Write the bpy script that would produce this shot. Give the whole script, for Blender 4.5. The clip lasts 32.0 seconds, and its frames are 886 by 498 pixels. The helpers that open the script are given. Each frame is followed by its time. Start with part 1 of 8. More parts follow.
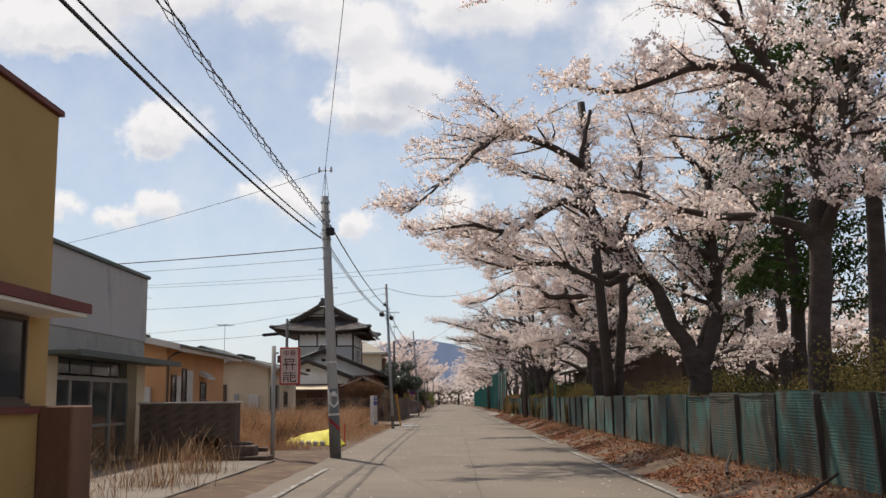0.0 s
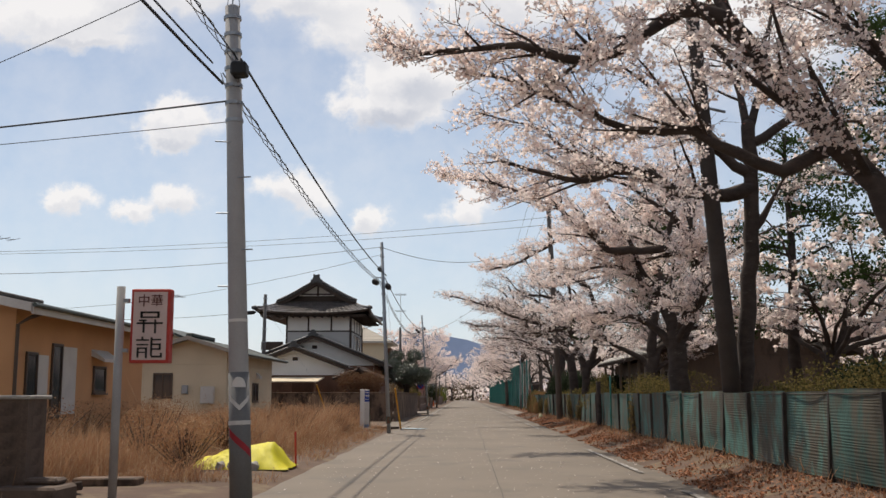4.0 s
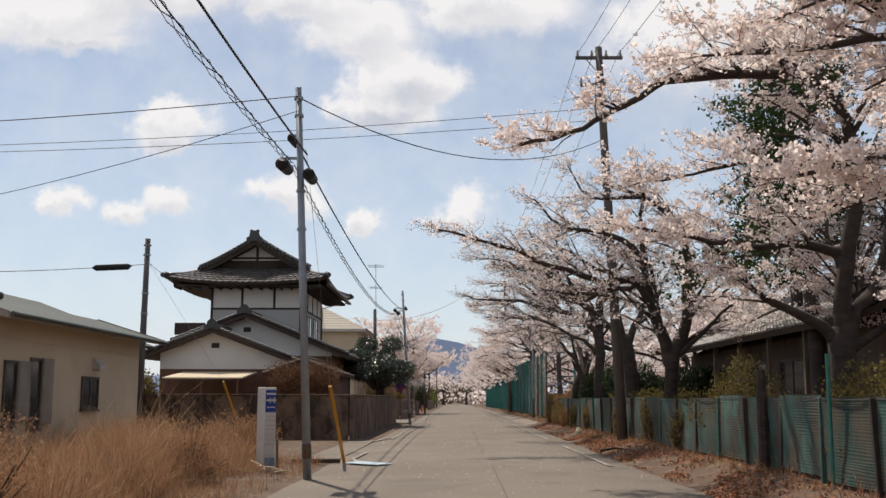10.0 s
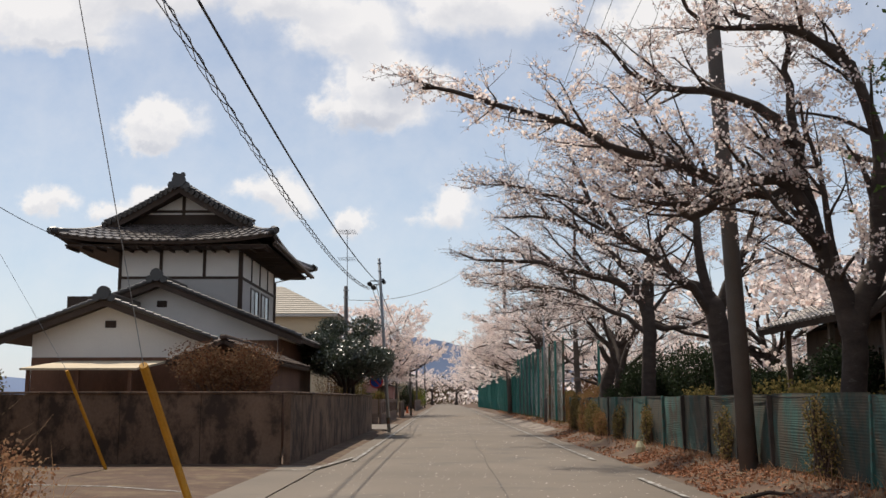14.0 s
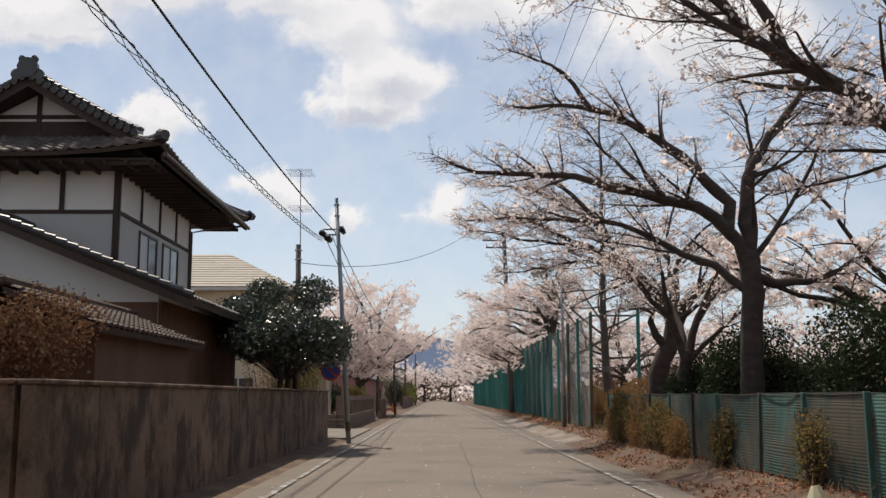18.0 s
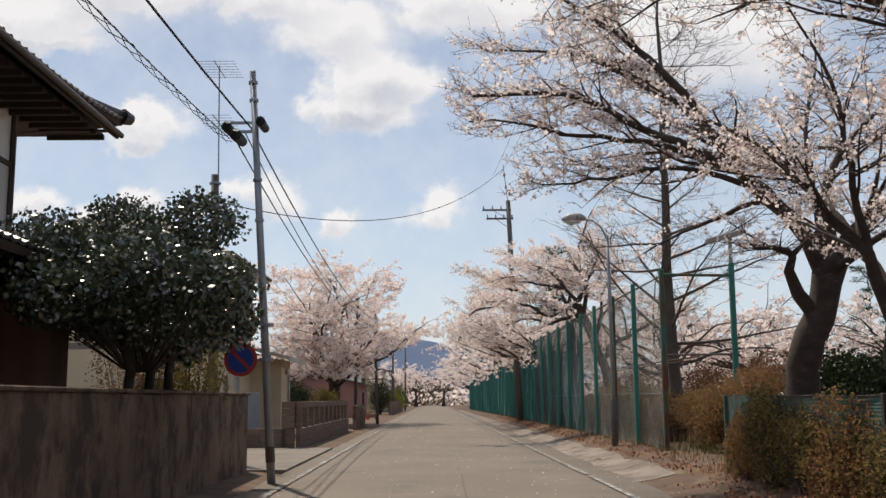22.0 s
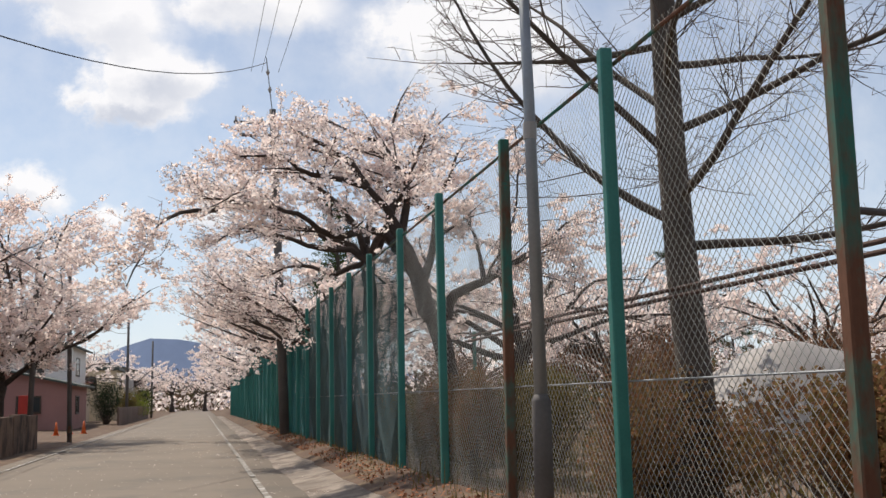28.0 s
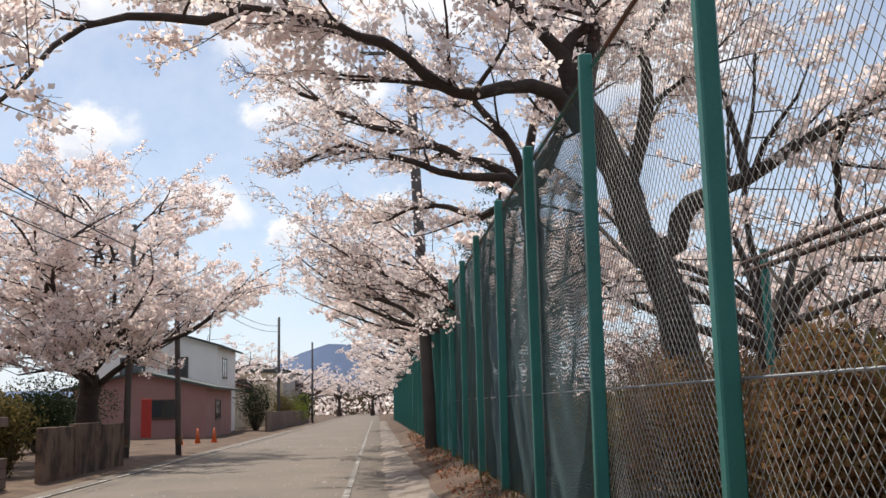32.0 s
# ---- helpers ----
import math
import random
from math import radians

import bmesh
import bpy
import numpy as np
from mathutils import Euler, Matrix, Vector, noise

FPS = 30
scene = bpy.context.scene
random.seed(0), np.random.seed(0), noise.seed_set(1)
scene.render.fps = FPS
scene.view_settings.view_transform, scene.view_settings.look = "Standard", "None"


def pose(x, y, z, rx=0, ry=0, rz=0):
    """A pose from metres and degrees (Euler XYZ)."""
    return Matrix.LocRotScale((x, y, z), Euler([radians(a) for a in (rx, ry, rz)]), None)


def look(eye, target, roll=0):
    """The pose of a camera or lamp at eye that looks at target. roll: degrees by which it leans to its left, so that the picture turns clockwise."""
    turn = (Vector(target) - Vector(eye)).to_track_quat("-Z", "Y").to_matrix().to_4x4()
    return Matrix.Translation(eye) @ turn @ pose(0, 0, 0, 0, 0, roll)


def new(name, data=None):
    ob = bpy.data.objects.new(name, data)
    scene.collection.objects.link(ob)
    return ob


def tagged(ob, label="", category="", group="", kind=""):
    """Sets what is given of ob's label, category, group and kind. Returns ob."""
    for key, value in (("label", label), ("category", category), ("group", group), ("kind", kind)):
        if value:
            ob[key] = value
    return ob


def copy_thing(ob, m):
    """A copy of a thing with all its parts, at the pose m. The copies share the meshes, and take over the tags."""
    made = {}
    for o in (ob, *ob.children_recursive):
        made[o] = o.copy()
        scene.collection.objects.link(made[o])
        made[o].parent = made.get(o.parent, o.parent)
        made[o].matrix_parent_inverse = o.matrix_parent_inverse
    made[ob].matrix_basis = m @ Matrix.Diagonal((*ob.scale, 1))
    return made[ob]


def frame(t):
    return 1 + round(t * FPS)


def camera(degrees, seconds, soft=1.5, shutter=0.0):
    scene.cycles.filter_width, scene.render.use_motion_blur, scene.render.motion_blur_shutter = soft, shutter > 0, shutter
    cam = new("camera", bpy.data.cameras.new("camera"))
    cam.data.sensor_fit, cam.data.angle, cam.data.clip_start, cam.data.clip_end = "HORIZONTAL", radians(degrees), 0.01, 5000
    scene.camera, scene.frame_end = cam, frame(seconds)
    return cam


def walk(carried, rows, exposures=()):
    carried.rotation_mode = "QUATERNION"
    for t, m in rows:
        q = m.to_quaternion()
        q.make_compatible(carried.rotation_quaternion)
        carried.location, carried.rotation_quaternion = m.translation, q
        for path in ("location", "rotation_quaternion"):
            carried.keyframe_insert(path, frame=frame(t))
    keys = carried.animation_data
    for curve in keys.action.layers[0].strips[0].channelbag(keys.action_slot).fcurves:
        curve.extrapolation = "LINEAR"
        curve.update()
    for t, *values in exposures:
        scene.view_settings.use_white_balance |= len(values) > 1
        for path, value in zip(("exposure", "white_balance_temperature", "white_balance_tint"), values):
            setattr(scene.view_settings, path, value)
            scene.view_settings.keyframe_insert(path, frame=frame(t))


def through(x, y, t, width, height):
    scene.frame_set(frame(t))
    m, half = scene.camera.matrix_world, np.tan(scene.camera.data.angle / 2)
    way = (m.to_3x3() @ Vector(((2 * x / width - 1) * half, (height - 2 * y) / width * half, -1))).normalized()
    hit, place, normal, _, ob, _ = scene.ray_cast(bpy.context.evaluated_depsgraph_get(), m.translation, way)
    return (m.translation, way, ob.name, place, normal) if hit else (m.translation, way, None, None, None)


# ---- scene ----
cam = camera(47.0, 32.0)
PATH = [
    (0, (0.000, 0.000, 1.450), (-0.016, 1.978, 1.742), -0.56),
    (0.5, (0.016, 1.580, 1.456), (-0.003, 3.559, 1.745), -0.50),
    (1, (0.034, 3.189, 1.457), (0.011, 5.168, 1.746), -0.59),
    (1.5, (0.027, 4.812, 1.461), (0.002, 6.792, 1.747), -0.55),
    (2, (0.012, 6.437, 1.462), (-0.015, 8.417, 1.746), -0.61),
    (2.5, (-0.010, 8.097, 1.465), (-0.042, 10.077, 1.746), -0.36),
    (3, (-0.039, 9.814, 1.461), (-0.074, 11.794, 1.742), -0.22),
    (3.5, (-0.073, 11.539, 1.459), (-0.113, 13.519, 1.741), -0.08),
    (5.5, (-0.135, 18.207, 1.412), (-0.189, 20.185, 1.701), -0.10),
    (6, (-0.142, 19.867, 1.422), (-0.199, 21.845, 1.712), 0.00),
    (6.5, (-0.169, 21.631, 1.432), (-0.226, 23.608, 1.726), 0.12),
    (7, (-0.199, 23.446, 1.437), (-0.257, 25.423, 1.734), -0.00),
    (7.5, (-0.215, 25.268, 1.443), (-0.268, 27.246, 1.740), -0.09),
    (8, (-0.243, 27.096, 1.451), (-0.293, 29.074, 1.746), -0.11),
    (8.5, (-0.285, 28.897, 1.451), (-0.329, 30.875, 1.746), -0.07),
    (9, (-0.315, 30.680, 1.456), (-0.352, 32.658, 1.749), -0.01),
    (9.5, (-0.317, 32.451, 1.459), (-0.351, 34.430, 1.750), 0.01),
    (10, (-0.320, 34.193, 1.469), (-0.350, 36.172, 1.759), 0.15),
    (10.5, (-0.326, 35.941, 1.472), (-0.350, 37.919, 1.763), 0.21),
    (11, (-0.340, 37.647, 1.479), (-0.360, 39.626, 1.767), 0.31),
    (11.5, (-0.352, 39.359, 1.463), (-0.370, 41.337, 1.752), 0.45),
    (12, (-0.377, 41.071, 1.457), (-0.393, 43.051, 1.743), 0.61),
    (12.5, (-0.415, 42.771, 1.454), (-0.429, 44.751, 1.738), 0.62),
    (13, (-0.461, 44.451, 1.446), (-0.471, 46.430, 1.734), 0.36),
    (13.5, (-0.497, 46.091, 1.446), (-0.504, 48.070, 1.732), 0.13),
    (14, (-0.537, 47.716, 1.444), (-0.544, 49.695, 1.734), -0.06),
    (14.5, (-0.597, 49.354, 1.428), (-0.603, 51.333, 1.720), 0.07),
    (16.5, (-0.297, 56.078, 1.457), (-0.313, 58.057, 1.745), 0.33),
    (17, (-0.241, 57.694, 1.458), (-0.253, 59.674, 1.743), 0.13),
    (17.5, (-0.208, 59.315, 1.456), (-0.216, 61.295, 1.738), 0.35),
    (18, (-0.200, 60.942, 1.454), (-0.198, 62.922, 1.737), 0.06),
    (18.5, (-0.199, 62.563, 1.447), (-0.192, 64.543, 1.731), 0.18),
    (19, (-0.200, 64.184, 1.441), (-0.188, 66.164, 1.725), 0.06),
    (19.5, (-0.191, 65.817, 1.447), (-0.176, 67.797, 1.730), -0.15),
    (20, (-0.180, 67.446, 1.450), (-0.163, 69.426, 1.733), -0.15),
    (20.5, (-0.163, 69.075, 1.452), (-0.148, 71.055, 1.735), -0.12),
    (21, (-0.148, 70.735, 1.456), (-0.132, 72.714, 1.740), -0.21),
    (21.5, (-0.139, 72.389, 1.454), (-0.122, 74.368, 1.743), -0.28),
    (22, (-0.122, 74.003, 1.453), (-0.105, 75.982, 1.744), -0.35),
    (22.5, (-0.094, 75.610, 1.450), (-0.077, 77.588, 1.740), -0.17),
    (23, (-0.055, 77.205, 1.444), (-0.043, 79.184, 1.732), -0.04),
    (23.5, (-0.016, 78.852, 1.444), (-0.001, 80.832, 1.727), -0.11),
    (24.5, (0.081, 82.277, 1.433), (0.096, 84.257, 1.716), -0.36),
    (26.5, (0.718, 88.536, 1.448), (0.920, 90.506, 1.727), -0.77),
    (27, (1.044, 89.922, 1.444), (1.329, 91.882, 1.727), -0.84),
    (27.5, (1.397, 91.249, 1.445), (1.767, 93.194, 1.730), -1.08),
    (28, (1.766, 92.507, 1.448), (2.214, 94.435, 1.737), -1.19),
    (28.5, (2.153, 93.757, 1.446), (2.659, 95.670, 1.734), -1.21),
    (29, (2.524, 94.910, 1.442), (3.052, 96.819, 1.725), -1.30),
    (29.5, (2.820, 96.038, 1.461), (3.332, 97.951, 1.746), -1.40),
    (30, (3.027, 97.122, 1.460), (3.484, 99.046, 1.757), -1.40),
    (30.5, (3.230, 98.107, 1.443), (3.605, 100.048, 1.747), -1.25),
    (31, (3.283, 99.223, 1.439), (3.571, 101.178, 1.743), -1.26),
    (31.5, (3.285, 100.345, 1.444), (3.485, 102.311, 1.751), -1.26),
    (32, (3.258, 101.464, 1.448), (3.377, 103.438, 1.751), -1.21),
]
walk(cam, [(t, look(eye, target, roll)) for t, eye, target, roll in PATH], [(0.0, 0.02, 6740, 10), (24.5, 0.0, 6740, 10), (28.5, 0.2, 6600, 10), (30.0, 0.32, 6500, 10), (32.0, 0.24, 6450, 10)])

# ---- light ----
SUN_DIR = Vector((-0.222, 0.448, 0.866)).normalized()
scene.view_settings.exposure = 0.0


def make_world():
    w = bpy.data.worlds.new("sky")
    scene.world = w
    w.use_nodes = True
    nt = w.node_tree
    nt.nodes.clear()
    N, L = nt.nodes.new, nt.links.new

    def m(op, a, b=None, c=None, clamp=False):
        n = N("ShaderNodeMath")
        n.operation, n.use_clamp = op, clamp
        for k, v in enumerate((a, b, c)):
            if v is None:
                continue
            if isinstance(v, (int, float)):
                n.inputs[k].default_value = v
            else:
                L(v, n.inputs[k])
        return n.outputs[0]

    sky = N("ShaderNodeTexSky")
    sky.sky_type, sky.sun_disc = "NISHITA", False
    sky.sun_elevation = math.asin(SUN_DIR.z)
    sky.sun_rotation = math.atan2(SUN_DIR.x, SUN_DIR.y)
    sky.air_density, sky.dust_density, sky.ozone_density = 1.0, 0.5, 1.5
    tc = N("ShaderNodeTexCoord")
    sep = N("ShaderNodeSeparateXYZ")
    L(tc.outputs["Generated"], sep.inputs[0])
    X, Y, Z = sep.outputs
    ys = m("MAXIMUM", Y, 0.08)
    u, v = m("DIVIDE", X, ys), m("DIVIDE", Z, ys)
    comb = N("ShaderNodeCombineXYZ")
    L(u, comb.inputs[0])
    L(v, comb.inputs[1])
    nz = N("ShaderNodeTexNoise")
    nz.inputs["Scale"].default_value, nz.inputs["Detail"].default_value, nz.inputs["Roughness"].default_value = 16.0, 6.0, 0.62
    L(comb.outputs[0], nz.inputs["Vector"])
    off = N("ShaderNodeVectorMath")
    off.operation = "MULTIPLY_ADD"
    L(nz.outputs["Color"], off.inputs[0])
    off.inputs[1].default_value = (0.11, 0.075, 0.0)
    off.inputs[2].default_value = (-0.055, -0.0375, 0.0)
    pos = N("ShaderNodeVectorMath")
    pos.operation = "ADD"
    L(comb.outputs[0], pos.inputs[0])
    L(off.outputs[0], pos.inputs[1])
    # cumulus: centre u, v, half width, half height
    clouds = [(-0.10, 0.375, 0.075, 0.045), (-0.075, 0.325, 0.062, 0.05), (-0.03, 0.315, 0.05, 0.032), (-0.10, 0.292, 0.05, 0.026),
              (-0.06, 0.287, 0.06, 0.024), (-0.16, 0.405, 0.09, 0.035), (0.04, 0.40, 0.11, 0.045), (-0.29, 0.279, 0.052, 0.026), (-0.30, 0.262, 0.04, 0.016),
              (-0.29, 0.202, 0.042, 0.02), (-0.335, 0.19, 0.032, 0.016), (-0.40, 0.195, 0.032, 0.018), (-0.17, 0.203, 0.05, 0.024), (-0.095, 0.176, 0.03, 0.022),
              (0.0, 0.188, 0.036, 0.026), (-0.42, 0.39, 0.13, 0.04), (-0.30, 0.42, 0.12, 0.04), (0.27, 0.37, 0.15, 0.08), (-0.40, 0.362, 0.09, 0.018)]
    total = low = None
    for cu, cv, wu, wv in clouds:
        d = N("ShaderNodeVectorMath")
        d.operation = "MULTIPLY_ADD"
        L(pos.outputs[0], d.inputs[0])
        d.inputs[1].default_value = (1 / wu, 1 / wv, 0)
        d.inputs[2].default_value = (-cu / wu, -cv / wv, 0)
        ln = N("ShaderNodeVectorMath")
        ln.operation = "LENGTH"
        L(d.outputs[0], ln.inputs[0])
        g = m("SUBTRACT", 1.12, ln.outputs["Value"], clamp=True)
        total = g if total is None else m("SMOOTH_MAX", total, g, 0.25)
        part_of = N("ShaderNodeSeparateXYZ")
        L(d.outputs[0], part_of.inputs[0])
        under = m("MULTIPLY", g, m("SUBTRACT", 0.15, part_of.outputs[1], clamp=True))
        low = under if low is None else m("ADD", low, under)
    front = m("MULTIPLY", total, m("MULTIPLY", m("SUBTRACT", Y, 0.1), 6.0, clamp=True))
    # thin veil and the unseen clouds behind, thickened to brighten faces in shade
    nb = N("ShaderNodeTexNoise")
    nb.inputs["Scale"].default_value, nb.inputs["Detail"].default_value, nb.inputs["Roughness"].default_value = 2.6, 7.0, 0.6
    sq = N("ShaderNodeVectorMath")
    sq.operation = "MULTIPLY"
    L(tc.outputs["Generated"], sq.inputs[0])
    sq.inputs[1].default_value = (1.0, 1.0, 2.2)
    L(sq.outputs[0], nb.inputs["Vector"])
    back = m("MULTIPLY", m("SUBTRACT", nb.outputs["Fac"], 0.44), 5.0, clamp=True)
    back = m("MULTIPLY", back, m("SUBTRACT", 1.0, m("MULTIPLY", m("ADD", Y, 0.1), 3.0, clamp=True), clamp=True))
    rag = m("MULTIPLY_ADD", nz.outputs["Fac"], 0.9, -0.45)
    mask = m("MULTIPLY", m("ADD", front, m("MULTIPLY", rag, m("MULTIPLY", front, 2.0, clamp=True))), 1.9, clamp=True)
    mask = m("MAXIMUM", mask, back)
    # haze near the horizon
    haze = m("POWER", m("SUBTRACT", 1.0, m("MULTIPLY", Z, 2.4, clamp=True)), 2.0)
    hz = N("ShaderNodeMix")
    hz.data_type = "RGBA"
    L(m("MULTIPLY", haze, 0.55), hz.inputs["Factor"])
    tint = N("ShaderNodeMix")
    tint.data_type, tint.blend_type = "RGBA", "MULTIPLY"
    tint.inputs["Factor"].default_value = 1.0
    L(sky.outputs[0], tint.inputs["A"])
    tint.inputs["B"].default_value = SKY_TINT
    L(tint.outputs["Result"], hz.inputs["A"])
    hz.inputs["B"].default_value = HAZE
    body = N("ShaderNodeMapRange")
    L(m("ADD", low, m("MULTIPLY", rag, 0.9)), body.inputs["Value"])
    body.inputs["From Min"].default_value, body.inputs["From Max"].default_value = 0.12, 0.75
    cc = N("ShaderNodeMix")
    cc.data_type = "RGBA"
    L(body.outputs[0], cc.inputs["Factor"])
    cc.inputs["A"].default_value, cc.inputs["B"].default_value = CLOUD_LIT, CLOUD_BASE
    mx = N("ShaderNodeMix")
    mx.data_type = "RGBA"
    L(m("MULTIPLY", mask, 0.92), mx.inputs["Factor"])
    L(hz.outputs["Result"], mx.inputs["A"])
    L(cc.outputs["Result"], mx.inputs["B"])
    bg = N("ShaderNodeBackground")
    bg.inputs["Strength"].default_value = 0.1
    L(mx.outputs["Result"], bg.inputs["Color"])
    out = N("ShaderNodeOutputWorld")
    L(bg.outputs[0], out.inputs[0])


SKY_TINT = (1.0, 1.0, 1.0, 1)
HAZE = (5.0, 6.5, 9.1, 1)
CLOUD_LIT, CLOUD_BASE = (9.2, 9.1, 9.2, 1), (5.7, 6.0, 6.8, 1)
make_world()
sun = new("sun", bpy.data.lights.new("sun", "SUN"))
sun.data.energy, sun.data.angle, sun.data.color = 4.2, radians(0.6), (1.0, 0.92, 0.81)
sun.matrix_world = look(SUN_DIR * 100, (0, 0, 0))

# ---- materials ----


def nodes_of(name):
    mt = bpy.data.materials.new(name)
    mt.use_nodes = True
    nt = mt.node_tree
    return mt, nt, nt.nodes["Principled BSDF"], nt.nodes["Material Output"]


def mat(name, col, rough=0.8, var=0.25, scale=1.5, fine=30.0, bump=0.15, metal=0.0, spec=0.35, rnd=0.0, stretch=(1, 1, 1), stain=None, stain_at=0.58, island=0.0):
    """A plain weathered surface: colour varied by a large and a fine noise, with relief; stain: a second colour in patches."""
    mt, nt, p, out = nodes_of(name)
    N, L = nt.nodes.new, nt.links.new
    tc, mp = N("ShaderNodeTexCoord"), N("ShaderNodeMapping")
    mp.inputs["Scale"].default_value = stretch
    L(tc.outputs["Object"], mp.inputs[0])
    big, small = N("ShaderNodeTexNoise"), N("ShaderNodeTexNoise")
    for n, s, d in ((big, scale, 5.0), (small, fine, 4.0)):
        n.inputs["Scale"].default_value, n.inputs["Detail"].default_value = s, d
        L(mp.outputs[0], n.inputs["Vector"])
    add = N("ShaderNodeMath")
    add.operation = "MULTIPLY_ADD"
    L(big.outputs["Fac"], add.inputs[0])
    add.inputs[1].default_value = 0.65
    sm = N("ShaderNodeMath")
    sm.operation = "MULTIPLY"
    L(small.outputs["Fac"], sm.inputs[0])
    sm.inputs[1].default_value = 0.35
    L(sm.outputs[0], add.inputs[2])
    ramp = N("ShaderNodeMapRange")
    L(add.outputs[0], ramp.inputs["Value"])
    ramp.inputs["From Min"].default_value, ramp.inputs["From Max"].default_value = 0.3, 0.7
    ramp.inputs["To Min"].default_value, ramp.inputs["To Max"].default_value = 1 - var, 1 + var
    val = ramp.outputs[0]
    for amount, kind in ((rnd, "ShaderNodeObjectInfo"), (island, "ShaderNodeNewGeometry")):
        if amount:
            oi, mm, mu = N(kind), N("ShaderNodeMapRange"), N("ShaderNodeMath")
            L(oi.outputs["Random" if kind == "ShaderNodeObjectInfo" else "Random Per Island"], mm.inputs["Value"])
            mm.inputs["To Min"].default_value, mm.inputs["To Max"].default_value = 1 - amount, 1 + amount
            mu.operation = "MULTIPLY"
            L(val, mu.inputs[0])
            L(mm.outputs[0], mu.inputs[1])
            val = mu.outputs[0]
    mul = N("ShaderNodeVectorMath")
    mul.operation = "SCALE"
    mul.inputs[0].default_value = col[:3]
    L(val, mul.inputs["Scale"])
    colour = mul.outputs[0]
    if stain:
        sn, sr, mx = N("ShaderNodeTexNoise"), N("ShaderNodeMapRange"), N("ShaderNodeMix")
        sn.inputs["Scale"].default_value, sn.inputs["Detail"].default_value, sn.inputs["Roughness"].default_value = scale * 1.7, 8.0, 0.65
        L(mp.outputs[0], sn.inputs["Vector"])
        L(sn.outputs["Fac"], sr.inputs["Value"])
        sr.inputs["From Min"].default_value, sr.inputs["From Max"].default_value = stain_at - 0.05, stain_at + 0.09
        mx.data_type = "RGBA"
        L(sr.outputs[0], mx.inputs["Factor"])
        L(colour, mx.inputs["A"])
        mx.inputs["B"].default_value = (*stain, 1)
        colour = mx.outputs["Result"]
    L(colour, p.inputs["Base Color"])
    p.inputs["Roughness"].default_value, p.inputs["Metallic"].default_value, p.inputs["Specular IOR Level"].default_value = rough, metal, spec
    if bump:
        b = N("ShaderNodeBump")
        b.inputs["Strength"].default_value, b.inputs["Distance"].default_value = bump, 0.02
        L(add.outputs[0], b.inputs["Height"])
        L(b.outputs[0], p.inputs["Normal"])
    return mt


def leafy(name, col, through=0.45, var=0.25, rough=0.6, second=None, gloss=0.0):
    """Thin leaves or petals: light passes through them; each piece has a shade of its own."""
    mt, nt, p, out = nodes_of(name)
    nt.nodes.remove(p)
    N, L = nt.nodes.new, nt.links.new
    geo = N("ShaderNodeNewGeometry")
    mx = N("ShaderNodeMix")
    mx.data_type = "RGBA"
    L(geo.outputs["Random Per Island"], mx.inputs["Factor"])
    b = second or tuple(c * (1 - var) for c in col)
    mx.inputs["A"].default_value, mx.inputs["B"].default_value = (*(min(1, c * (1 + var * 0.5)) for c in col), 1), (*b, 1)
    di, tr, ms = N("ShaderNodeBsdfDiffuse"), N("ShaderNodeBsdfTranslucent"), N("ShaderNodeMixShader")
    L(mx.outputs["Result"], di.inputs[0])
    L(mx.outputs["Result"], tr.inputs[0])
    ms.inputs[0].default_value = through
    L(di.outputs[0], ms.inputs[1])
    L(tr.outputs[0], ms.inputs[2])
    last = ms
    if gloss:
        gl, m2 = N("ShaderNodeBsdfGlossy"), N("ShaderNodeMixShader")
        gl.inputs["Roughness"].default_value = rough
        m2.inputs[0].default_value = gloss
        L(ms.outputs[0], m2.inputs[1])
        L(gl.outputs[0], m2.inputs[2])
        last = m2
    L(last.outputs[0], out.inputs[0])
    return mt


def glassy(name, col, rough=0.08):
    mt, nt, p, out = nodes_of(name)
    p.inputs["Base Color"].default_value = (*col, 1)
    p.inputs["Roughness"].default_value = rough
    p.inputs["Specular IOR Level"].default_value = 0.6
    return mt


ASPHALT = mat("asphalt", (0.178, 0.148, 0.118), 0.9, 0.16, 0.35, 60, 0.25, stain=(0.136, 0.118, 0.099), stain_at=0.58)
SOIL = mat("soil", (0.105, 0.066, 0.046), 0.95, 0.35, 0.9, 25, 0.5, stain=(0.17, 0.125, 0.075), stain_at=0.55)
LINE = mat("road_paint", (0.50, 0.49, 0.46), 0.8, 0.2, 2.5, 40, 0.2, stain=(0.17, 0.15, 0.13), stain_at=0.42)
CONCRETE = mat("concrete", (0.36, 0.34, 0.31), 0.9, 0.2, 1.2, 30, 0.25, stain=(0.24, 0.22, 0.2), stain_at=0.6)
DRIVE = mat("worn_concrete", (0.20, 0.17, 0.14), 0.92, 0.25, 0.6, 40, 0.3, stain=(0.15, 0.13, 0.11), stain_at=0.55)
VERGE = mat("broken_concrete", (0.25, 0.21, 0.175), 0.95, 0.35, 0.8, 30, 0.45, stain=(0.13, 0.10, 0.08), stain_at=0.52)
OLDWALL = mat("stained_concrete", (0.175, 0.115, 0.08), 0.92, 0.38, 1.1, 22, 0.35, stain=(0.055, 0.038, 0.029), stain_at=0.5, stretch=(1, 1, 0.7))
POLE = mat("pole_concrete", (0.34, 0.33, 0.32), 0.85, 0.14, 2.0, 50, 0.15)
DARKPOLE = mat("dark_pole", (0.12, 0.11, 0.105), 0.8, 0.2, 2.0, 40, 0.15)
